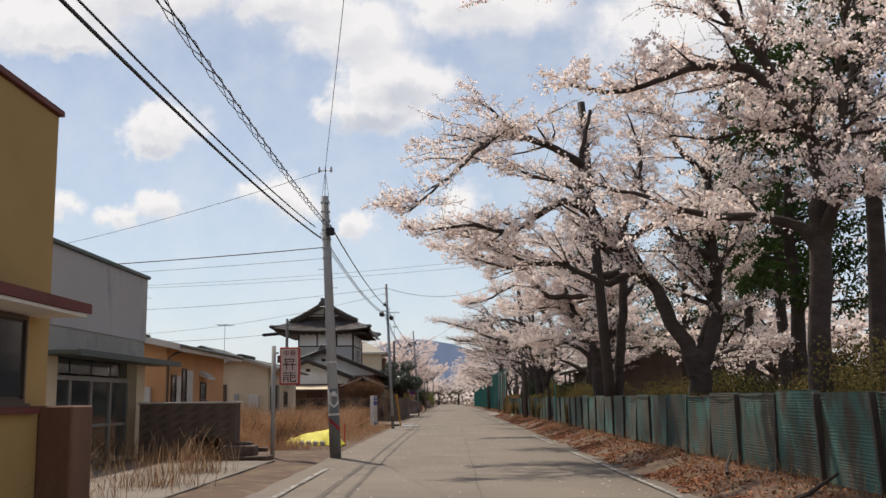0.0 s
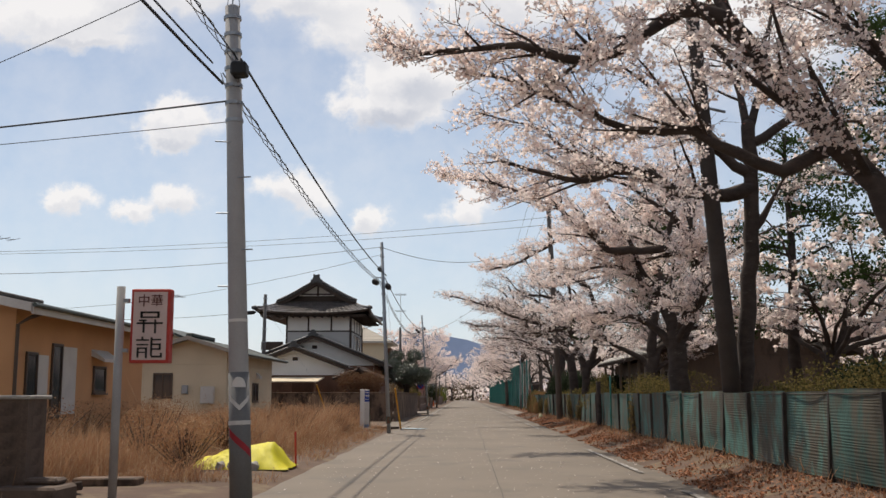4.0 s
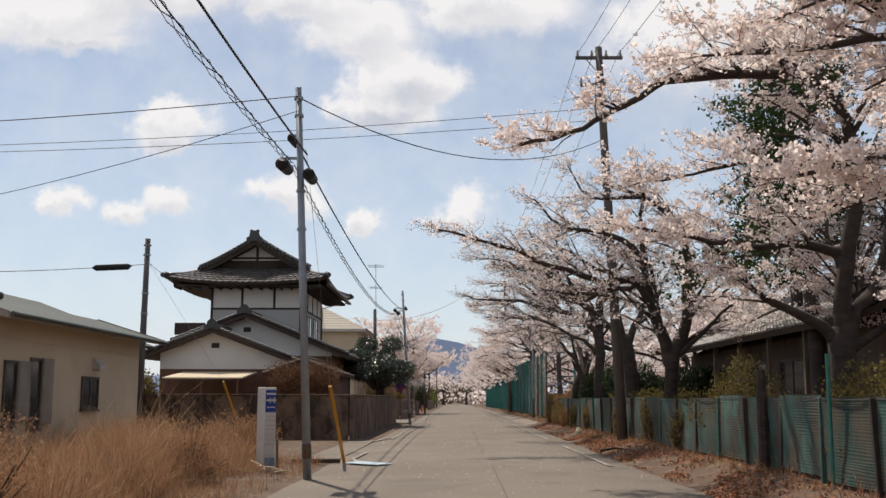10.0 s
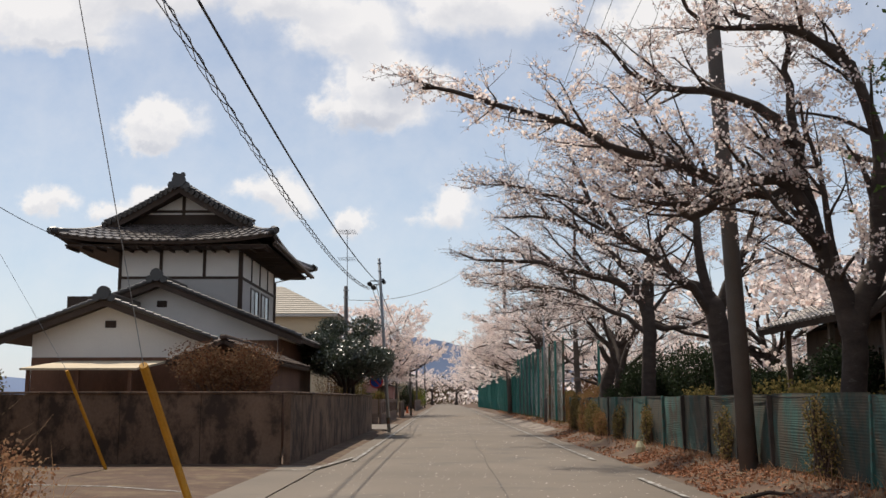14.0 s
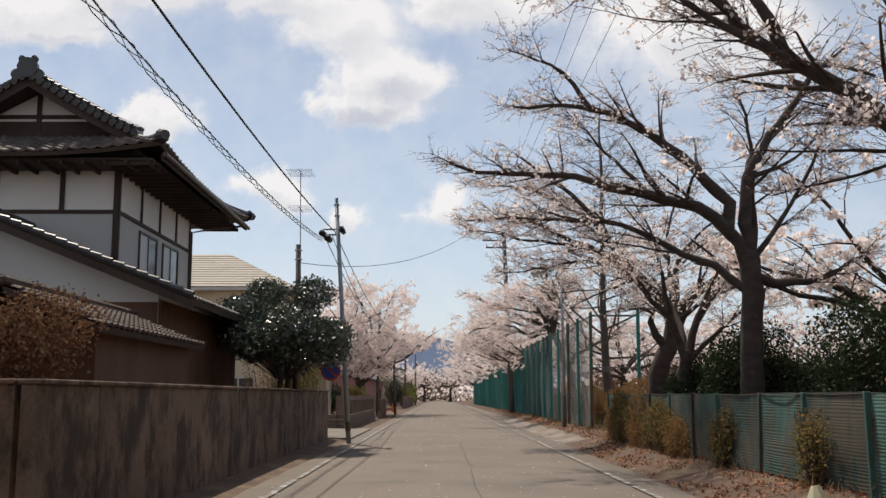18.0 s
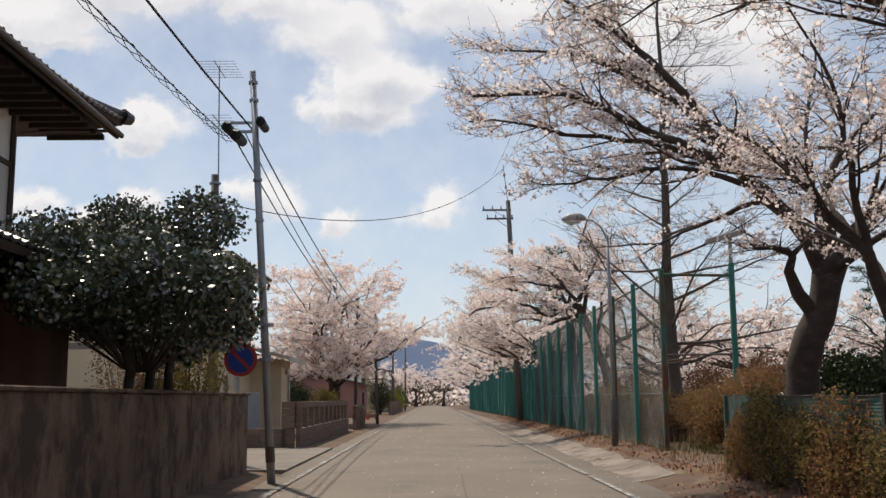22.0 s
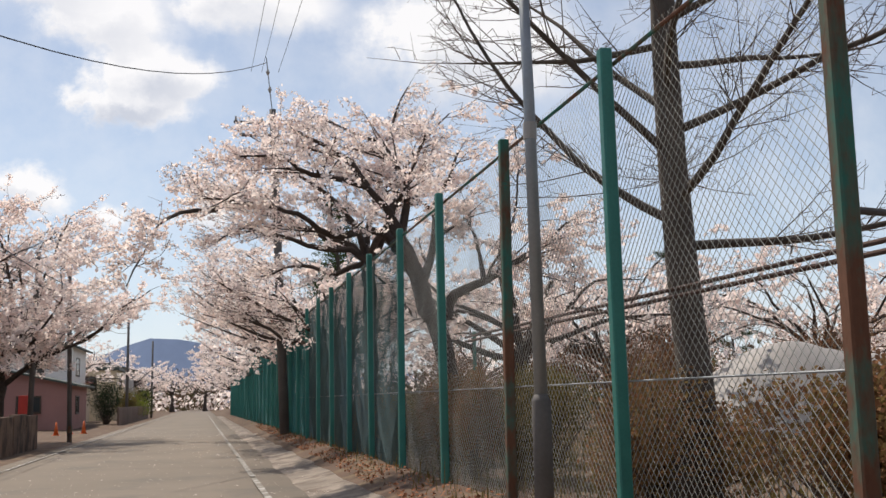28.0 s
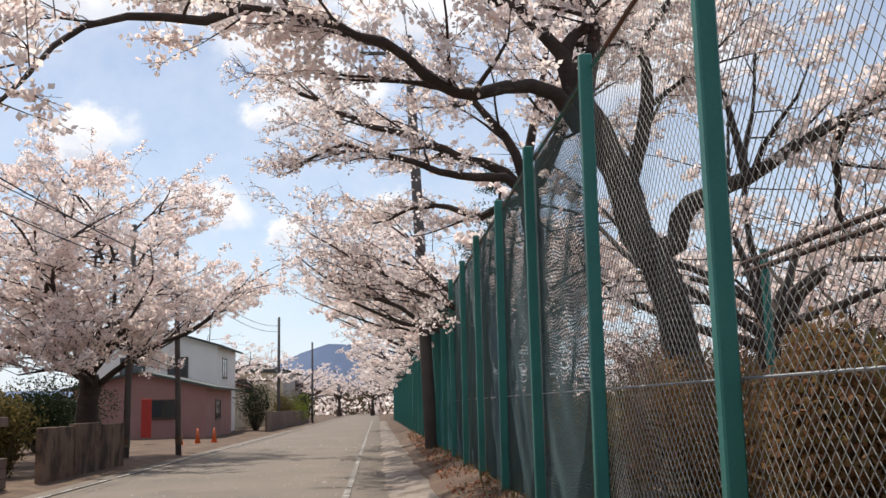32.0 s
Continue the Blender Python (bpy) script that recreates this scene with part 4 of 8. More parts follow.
    t.limb(0.2, (0.6, 0.0, 3.6), (0, 42, 0.8), (0, 39, 0.9), (0, 39, 1.1))
    t.limb(0.1, (0.5, 0.0, 4.1), (0, 76, 1.2), (0, 53, 1.0), (0, 40, 1.1))
    t.limb(0.08, (-1.3, 0.0, 5.8), (157, 46, 1.2), (169, 29, 1.9), (169, 8, 1.8))
    t.limb(0.07, (-0.6, 0.0, 4.8), (194, 15, 1.5), (193, -11, 1.5), (197, -8, 1.2))
    t.crown(2)
    t.finish()
    t = Cherry(THIN, 6.21, 88.0, 0.28, 0.19, 0.34, 20, (0, 90, 1.2), (0, 90, 0.7), (0, 89, 0.5))
    t.limb(0.12, (0.0, 0.0, 2.4), (180, 66, 0.8), (180, 47, 0.7), (180, 51, 1.0), (180, 32, 1.2))
    t.limb(0.14, (0.1, 0.0, 2.4), (0, 70, 0.8), (0, 67, 0.7), (0, 63, 0.8))
    t.limb(0.07, (-0.3, 0.0, 3.1), (227, 70, 1.3), (226, 67, 1.2), (207, 52, 1.2))
    t.crown(2)
    t.finish()
    t = Cherry(FULL, 6.31, 111.5, 0.28, 0.19, 0.82, 22, (0, 90, 0.9), (180, 84, 1.5), (180, 61, 0.7), (180, 73, 0.9), (180, 63, 0.5))
    t.limb(0.09, (-1.0, 0.0, 4.2), (206, 10, 0.6), (203, -14, 0.7), (216, 5, 0.4), (218, 25, 0.5), (211, 8, 0.5), (210, 10, 0.5), (206, 0, 0.6), (208, -6, 0.5))
    t.limb(0.05, (-4.2, -1.8, 4.4), (215, -10, 0.7), (225, -22, 0.7), (240, -45, 0.8), (250, -47, 0.8))
    t.limb(0.12, (-0.9, 0.0, 4.2), (180, 63, 0.5), (0, 74, 0.3), (0, 30, 0.2), (180, 89, 0.4))
    t.limb(0.12, (-0.4, 0.0, 2.9), (134, 74, 0.5), (22, 72, 0.9), (91, 81, 0.7), (15, 55, 0.7), (28, 69, 0.6))
    t.limb(0.13, (-0.1, 0.0, 2.5), (313, 79, 0.5), (348, 38, 0.4), (350, 21, 0.4), (350, 28, 0.5), (346, 37, 0.4), (350, 28, 0.5), (350, 47, 0.6))
    t.limb(0.06, (0.7, 0.0, 3.5), (180, 76, 0.8), (180, 67, 0.5))
    t.limb(0.07, (1.7, 0.0, 4.0), (180, -85, 0.7), (0, -82, 0.5))
    t.limb(0.09, (-0.9, 0.0, 4.5), (194, 38, 1.0), (196, 13, 0.8), (200, 9, 0.6), (217, 21, 0.4), (195, -3, 0.8))
    t.limb(0.09, (-0.9, 0.0, 4.6), (62, 67, 0.7), (142, 62, 0.9), (156, 32, 0.7), (161, 27, 0.9))
    t.limb(0.08, (-1.6, 0.0, 5.5), (208, 19, 1.1), (217, 13, 0.9))
    t.finish()
    t = Cherry(THIN, 5.89, 118.6, 0.28, 0.2, 0.6, 24, (0, 90, 0.7), (180, 89, 2.5), (180, 89, 1.9))
    t.limb(0.1, (-0.1, 0.0, 5.1), (180, 12, 0.8), (180, 23, 1.1), (180, 19, 1.2), (180, 28, 1.1), (180, 19, 0.9))
    t.limb(0.09, (-0.2, 0.0, 5.1), (198, -9, 0.8), (190, 11, 1.5), (197, 9, 0.9), (197, -25, 0.9))
    t.limb(0.09, (-0.1, 0.0, 4.8), (156, -21, 0.9), (161, 10, 1.0), (162, -13, 1.1))
    t.crown(4)
    t.finish()



def straight_tree():
    """The tall bare tree behind the ball net: one straight trunk with many rising branches."""
    rng = np.random.default_rng(77)
    t = thing("bare_tree", "tall straight bare grey-brown tree behind the ball net", "tree", 6.3, 101.7, 0.28)
    wood, thin = Mesher(), []
    tp = [Vector((0.03 * rng.normal(), 0.03 * rng.normal(), 13.0 * s - 0.15 * (s == 0))) for s in np.linspace(0, 1, 12)]
    wood.tube(tp, [0.19 * (1.6 if i == 0 else 1.0) * (1 - 0.86 * i / 11) for i in range(12)], 12)
    for k in range(44):
        s = 0.20 + 0.78 * k / 44
        p, _ = along(tp, s)
        az = k * 137.5 + rng.uniform(-15, 15)
        ln = (4.6 - 3.2 * s) * rng.uniform(0.65, 1.15)
        lp = path_of(rng, p, unit(az, rng.uniform(-5, 30)), ln, 0.05, 0.09, 0.4)
        r = 0.055 * (1.15 - s)
        wood.tube(lp, [r * (1 - 0.8 * i / (len(lp) - 1)) for i in range(len(lp))], 5, False)
        for j in range(int(ln * 7)):
            cp, cd = along(lp, rng.uniform(0.15, 0.999))
            caz = math.degrees(math.atan2(cd.y, cd.x)) + rng.choice((-1, 1)) * rng.uniform(20, 70)
            d = unit(caz, rng.uniform(-15, 55))
            cl = rng.uniform(0.4, 1.3)
            e = cp + d * cl
            thin.append((cp, cp.lerp(e, 0.5) + Vector((0, 0, -0.03)), e, 0.008))
            for q in range(3):
                sp = cp.lerp(e, rng.uniform(0.3, 1))
                thin.append((sp, sp + unit(caz + rng.uniform(-60, 60), rng.uniform(-20, 60)) * 0.15, sp + unit(caz + rng.uniform(-60, 60), rng.uniform(-20, 60)) * 0.35, 0.005))
    part("trunk", wood, GREYBARK, t, smooth=True)
    stuff("branchwork", thin_mesh("branchwork", thin, TWIG), t, "thin grey-brown twigs")


road_trees()
plant_trees()
straight_tree()

# ---- ground and road ----


def ground_height(x, y):
    if -3.3 <= x <= 3.5:
        return -0.06
    if x > 3.5:
        k = min(1.0, (x - 3.5) / 1.5)
        return -0.02 + 0.30 * k * k * (3 - 2 * k) + (0.05 * noise.noise((x * 0.7, y * 0.7, 0)) if x < 40 else 0)
    k = min(1.0, (-3.3 - x) / 1.2)
    return -0.02 + 0.03 * k + (0.05 * noise.noise((x * 0.6, y * 0.6, 3)) * k if x > -40 and not (58 < y < 71) and not (94 < y < 106) else 0)


def make_ground():
    xs = [-2500, -600, -150, -60, -30, -20, -15] + [-12 + 0.75 * k for k in range(12)] + [-3.3, -3.0, 3.0, 3.3] + [3.6 + 0.35 * k for k in range(10)] + [8, 10, 14, 20, 40, 120, 600, 2500]
    ys = [-200, -60, -30] + [-15 + 1.2 * k for k in range(190)] + [220, 240, 270, 320, 400, 600, 1000, 3000]
    mb = Mesher()
    mb.v = [(x, y, ground_height(x, y)) for y in ys for x in xs]
    w = len(xs)
    mb.f = [(j * w + i, j * w + i + 1, (j + 1) * w + i + 1, (j + 1) * w + i) for j in range(len(ys) - 1) for i in range(w - 1)]
    tagged(part("ground", mb, SOIL, smooth=True), "brown earth with dead grass and leaf litter", "ground", kind="structure")


def strip(name, rows, z, material, label, category, kind="structure"):
    """A flat strip through rows of (y, x left, x right)."""
    mb = Mesher()
    for y, a, b in rows:
        mb.v += [(a, y, z), (b, y, z)]
    mb.f = [(2 * k, 2 * k + 1, 2 * k + 3, 2 * k + 2) for k in range(len(rows) - 1)]
    return tagged(part(name, mb, material), label, category, kind=kind)


# white marks at the mouth of the side road: corners of each painted line
JUNCTION = ([(-2.66, 58.1), (-2.88, 59.4), (-2.82, 62.35), (-3.3, 62.9)], [(-4.2, 68.7), (-3.3, 68.9), (-2.82, 73.2)], [(-8.0, 65.3), (-6.1, 64.85), (-4.5, 63.8)])


def painted(corners, width, z):
    """A painted line through its corners, mitred at the bends."""
    mb, n = Mesher(), len(corners)
    for i, (x, y) in enumerate(corners):
        p, q = Vector(corners[max(i - 1, 0)]), Vector(corners[min(i + 1, n - 1)])
        d = (q - p).normalized() * width / 2
        mb.v += [(x - d.y, y + d.x, z), (x + d.y, y - d.x, z)]
    mb.f = [(2 * k, 2 * k + 2, 2 * k + 3, 2 * k + 1) for k in range(n - 1)]
    return mb


def make_road():
    rng = np.random.default_rng(3)
    mb = Mesher()
    ys = [-60, -30] + [-10 + 0.8 * k for k in range(330)] + [300, 500]
    for y in ys:
        j1, j2 = 0.10 * noise.noise((y * 0.5, 1, 0)) + 0.05 * noise.noise((y * 2.1, 1, 0)), 0.18 * noise.noise((y * 0.4, 5, 0)) + 0.06 * noise.noise((y * 1.9, 9, 0))
        a, b = -3.25 + j1, 3.9 - 0.006 * max(0, y - 20) + j2
        for x, z in ((a, -0.05), (a + 0.03, 0.0), (-1.5, 0.02), (0.2, 0.028), (1.8, 0.02), (b - 0.04, 0.0), (b, -0.05)):
            mb.v.append((x, y, z - 0.02))
    mb.f = [(j * 7 + i, j * 7 + i + 1, (j + 1) * 7 + i + 1, (j + 1) * 7 + i) for j in range(len(ys) - 1) for i in range(6)]
    tagged(part("road", mb, ASPHALT, smooth=True), "worn grey asphalt road strewn with petals", "road", kind="structure")
    tagged(part("side_road", Mesher().box(-60, -3.22, 59.3, 70.3, -0.1, 0.0), ASPHALT), "grey asphalt side road beside the garden wall", "road", kind="structure")
    tagged(part("driveway", Mesher().box(-14, -3.2, 95.4, 105.1, -0.1, 0.03), DRIVE), "worn concrete driveway between the walls", "driveway", kind="structure")
    rows = []
    for q in range(150):
        y = 92.5 + 0.75 * q
        rows.append((y, 3.3 - 0.006 * (y - 92), 4.28 - 0.008 * (y - 92) + 0.16 * noise.noise((y * 0.5, 3, 1)) + 0.07 * noise.noise((y * 2.2, 3, 1))))
    mb = Mesher()
    for y, a, b in rows:
        for x in (a, (a + b) / 2, b - 0.03, b):
            mb.v.append((x, y, max(0.0, ground_height(x, y)) + (-0.05 if x == a else 0.014 if x < b else -0.03)))
    mb.f = [(4 * j + i, 4 * j + i + 1, 4 * j + i + 5, 4 * j + i + 4) for j in range(len(rows) - 1) for i in range(3)]
    tagged(part("pavement", mb, VERGE, smooth=True), "pale broken concrete strip beside the road", "pavement", kind="structure")
    tagged(part("apron", Mesher().box(-8.3, -4.35, 8.0, 25.3, -0.1, 0.035, 0.01), DRIVE), "worn concrete apron before the closed shop", "pavement", kind="structure")
    # painted edge lines, broken by wear
    k = 0
    for side, at in ((-1, lambda y: -2.72), (1, lambda y: 3.32 - 0.0068 * max(0, y - 15))):
        y = -8.0
        while y < 215:
            ln = rng.uniform(3, 9)
            gone = (side < 0 and (20 < y < 70)) or (side > 0 and 34 < y < 54)
            if not gone and rng.random() < (0.92 if y < 70 else 1.0):
                rows = [(y + ln * s, at(y + ln * s) - 0.055 + rng.normal() * 0.004, at(y + ln * s) + 0.055 + rng.normal() * 0.004) for s in np.linspace(0, 1, 6)]
                strip(f"line_{k + 1}", rows, 0.008, LINE, "worn white edge line on the asphalt", "road marking")
                k += 1
            y += ln + rng.uniform(0.05, 0.5)
    for rows in JUNCTION:
        tagged(part(f"line_{k + 1}", painted(rows, 0.12, 0.017), LINE), "white junction marking on the asphalt", "road marking", kind="structure")
        k += 1
    # the seam along the middle
    tar = mat("dark_seam", (0.09, 0.08, 0.07), 0.85, 0.2)
    for n, (y0, y1, x0) in enumerate(((-8, 58, 0.42), (62, 98, 0.36))):
        rows = []
        for q in range(int((y1 - y0) / 0.7)):
            y = y0 + 0.7 * q
            c = x0 + 0.06 * noise.noise((y * 0.25, n, 0)) + 0.02 * noise.noise((y * 1.3, n, 4))
            w = 0.008 + 0.007 * abs(noise.noise((y * 0.9, n, 7)))
            rows.append((y, c - w, c + w))
        strip(f"seam_{n + 1}", rows, 0.0145, tar, "thin dark tar seam along the asphalt", "road")
    # petals, litter
    n = 5200
    c = np.stack([rng.uniform(-2.9, 4.2, n), rng.uniform(2, 150, n), np.full(n, 0.016)], 1)
    tagged(part("petals", quads_mesh("petals", leaf_quads(c, 0.035, rng, 0.97), PETAL), None), "fallen pale petals scattered on the asphalt", "petals", kind="stuff")
    n = 95000
    x = 3.5 + np.abs(rng.normal(size=n)) * 0.75
    yy = rng.uniform(0, 150, n)
    drift = np.array([noise.noise((a * 1.1, b * 0.55, 11)) + 0.5 * noise.noise((a * 3.0, b * 2.0, 5)) for a, b in zip(x, yy)])
    keep = (rng.random(n) < np.where(yy < 75, 1.0, np.where(yy < 91, 0.45, 0.5 * (x > 4.25)))) & (drift + 0.5 * (x - 4.0) > rng.uniform(-0.35, 0.35, n))
    c = np.array([(a, b, ground_height(a, b) + 0.03) for a, b in zip(x[keep], yy[keep]) if a < 5.2])
    tagged(part("leaf_litter", quads_mesh("leaf_litter", leaf_quads(c, 0.068, rng, 0.75, 0.7), LITTER), None), "brown fallen leaves along the foot of the fence", "leaves", kind="stuff")


make_ground()
make_road()


def grass(name, label, count, where, height, material, seed, width=0.014, lean=0.35):
    """Blades of grass: where(rng) gives x, y and a factor for the height."""
    rng = np.random.default_rng(seed)
    rows = []
    for _ in range(count):
        x, y, k = where(rng)
        z = ground_height(x, y) - 0.02
        h = height * k * rng.uniform(0.45, 1.25)
        az, ln = rng.uniform(0, 6.283), rng.uniform(0.05, lean) * h
        dx, dy = math.cos(az) * ln, math.sin(az) * ln
        wx, wy = -math.sin(az + rng.normal()) * width, math.cos(az) * width
        a, b = np.array((x, y, z)), np.array((x + dx * 0.35, y + dy * 0.35, z + h * 0.6))
        c = np.array((x + dx, y + dy, z + h))
        w = np.array((wx, wy, 0))
        rows += [a - w, a + w, b + w * 0.8, b - w * 0.8, b - w * 0.8, b + w * 0.8, c + w * 0.2, c - w * 0.2]
    return tagged(part(name, quads_mesh(name, np.array(rows), material), None), label, "grass", kind="stuff")

# ---- the mesh fence on the verge ----


def fence_x(y):
    return 4.9 + 0.05 * math.exp(-((y - 55) / 18) ** 2) - 0.25 * max(0.0, min(1.0, (y - 60) / 22))


def make_low_fence():
    f = thing("mesh_fence", "old green ribbed mesh fence on dark steel posts, sagging", "fence")
    rng = np.random.default_rng(8)
    post = Mesher().box(-0.05, 0.03, -0.035, 0.035, -0.3, 1.22, 0.006).mesh("post", FENCEPOST)
    teal = Mesher().box(-0.05, 0.03, -0.03, 0.03, -0.3, 1.22, 0.006).mesh("post", TEALPOST)
    y, k = -6.0, 0
    prev = None
    while y < 91.5:
        x = fence_x(y)
        z = ground_height(x, y)
        top = 1.47 + 0.02 * noise.noise((y * 0.3, 0, 0))
        part("post", teal if rng.random() < 0.28 else post, None, f, at=pose(x, y, z, rng.normal() * 1.2, rng.normal() * 1.5, 0) @ Matrix.Diagonal((1, 1, (top - z) / 1.2, 1)))
        if prev:
            (px, py, pt), mb = prev, Mesher()
            n, m = 56, 6
            for i in range(n + 1):
                zz = 0.06 + (top - 0.30) * i / n
                for c in range(m + 1):
                    u = c / m
                    bul = 0.035 * math.sin(math.pi * u) * math.sin(zz * 3 + k * 1.3) + (0.0016 if i % 2 else -0.0016) * (1 + noise.noise((u * 2, zz * 3, k * 1.7))) + 0.012 * noise.noise((u * 3, zz * 2.5, k * 3.1))
                    mb.v.append((px + (x - px) * u + bul, py + (y - py) * u, z + zz + 0.012 * math.sin(math.pi * u) * math.sin(i * 0.5 + k)))
            mb.f = [(i * (m + 1) + c, i * (m + 1) + c + 1, (i + 1) * (m + 1) + c + 1, (i + 1) * (m + 1) + c) for i in range(n) for c in range(m)]
            part("mesh_panel", mb, FENCEGREEN, f)
            part("top_wire", Mesher().tube([(px, py, pt), ((px + x) / 2, (py + y) / 2, (pt + top) / 2 - 0.015), (x, y, top)], 0.009, 5), FENCEPOST, f)
        prev = (x, y, top)
        y += 1.98 + 0.04 * rng.normal()
        k += 1
    # an old wooden post and a tall green pipe in the row
    part("wooden_post", Mesher().tube([(4.86, 51.8, 0.1), (4.84, 51.8, 1.95)], [0.10, 0.085], 8), BARK, f, "dark weathered wooden post")
    part("pipe_post", Mesher().tube([(4.84, 48.6, 0.1), (4.84, 48.6, 2.1)], 0.03, 8), GREENPAINT, f, "thin green pipe post")
    return f


make_low_fence()


# ---- the tall ball net ----
NET_Y0, NET_STEP, NET_TOP = 97.25, 3.11, 4.27


def net_x(y):
    return 5.08 - 0.008 * (y - 97.25)


PALELENS = glassy("lamp_panel", (0.5, 0.5, 0.48), 0.25)
PIPE = mat("rusty_pipe", (0.085, 0.052, 0.042), 0.85, 0.3, 2, 40, 0.2)


def make_net():
    f = thing("ball_net_fence", "tall chain-link ball fence on green steel posts", "fence")
    post = Mesher().box(-0.055, 0.055, -0.05, 0.05, 0.0, NET_TOP, 0.012).mesh("post", GREENPAINT)
    rusty = Mesher().box(-0.055, 0.055, -0.05, 0.05, 0.0, NET_TOP, 0.012).mesh("post", RUST)
    n = 35
    for k in range(n):
        y = NET_Y0 + NET_STEP * k
        part("post", rusty if k in (0, 2) else post, None, f, "rust-streaked green steel post" if k in (0, 2) else "", at=pose(net_x(y), y, 0.1, 0.2 * math.sin(k), 0.25 * math.cos(3 * k)))
        if k == n - 1:
            break
        y1, x0, x1 = y + NET_STEP, net_x(y) + 0.07, net_x(y + NET_STEP) + 0.07
        z0, z1 = 0.22, NET_TOP + 0.05
        near = k < 12
        cell = 0.075 if k < 4 else 0.055 if near else 0.11
        segs = []
        h, w = z1 - z0, NET_STEP
        for s in (1, -1):
            t = -h if s > 0 else 0.0
            while t < (w if s > 0 else w + h):
                # a wire that climbs one metre for each metre along
                a = max(0.0, t) if s > 0 else min(w, t)
                za = (a - t) if s > 0 else (t - a)
                e = min(w, t + h) if s > 0 else max(0.0, t - h)
                ze = (e - t) if s > 0 else (t - e)
                wob = 0.012 * math.sin(t * 5 + k)
                P = [Vector((x0 + (x1 - x0) * q / w, y + q, z0 + zz)) for q, zz in ((a, za), (e, ze))]
                mid = P[0].lerp(P[1], 0.5) + Vector((0.03 * math.sin(k + t) + wob, 0, 0))
                if (P[1] - P[0]).length > 0.02:
                    segs.append((P[0], mid, P[1], 0.0036 if k < 4 else 0.0055 if near else 0.012))
                t += cell * 1.2
        me = thin_mesh("chain_link", segs, MESHWIRE if k < 4 else GREYNET if k < 9 else NETTEAL)
        part("chain_link", me, None, f, "grey-green chain-link mesh")
        for zz, r in ((NET_TOP - 0.02, 0.02), (1.55, 0.008)):
            part("rail" if zz > 2 else "tension_wire", Mesher().tube([(x0, y, zz), (x1, y1, zz)], r, 6), RUST if zz > 2 else STEEL, f)
    # the backstop's corner post, beams and the long pipe behind the net
    part("corner_post", Mesher().box(6.85, 6.97, 97.85, 97.97, 0.2, 4.6, 0.012), GREENPAINT, f)
    part("lamp_pole", Mesher().tube([(6.91, 97.91, 4.5), (6.91, 97.91, 5.35)], 0.045, 10), POLE, f, "grey pipe on the corner post")
    lamp = part("flood_lamp", Mesher().box(-0.56, 0.36, -0.09, 0.09, -0.05, 0.07, 0.02), CERAMIC, f, "long pale lamp housing", at=pose(6.88, 97.88, 5.25, 0, -16, 0))
    part("reflector", Mesher().box(-0.52, 0.30, -0.07, 0.07, -0.07, -0.05), PALELENS, lamp)
    part("crossbar", Mesher().tube([(5.12, 97.25, 4.25), (6.9, 97.9, 4.3)], 0.035, 8), RUST, f)
    part("crossbar", Mesher().tube([(5.12, 97.25, 2.4), (6.9, 97.9, 2.45)], 0.022, 8), DARKPOLE, f)
    for dz in (0.0, 0.07):
        part("pipe", Mesher().tube([(6.0, 97.7, 2.32 + dz), (5.85, 108.6, 2.34 + dz)], 0.02, 8), PIPE, f, "dark rusty horizontal pipe")
    for y in (108.5,):
        part("pipe_post", Mesher().tube([(5.97, y, 0.2), (5.97, y, 2.5)], 0.03, 6), GREENPAINT, f)


make_net()


# ---- poles, lamps and cables ----


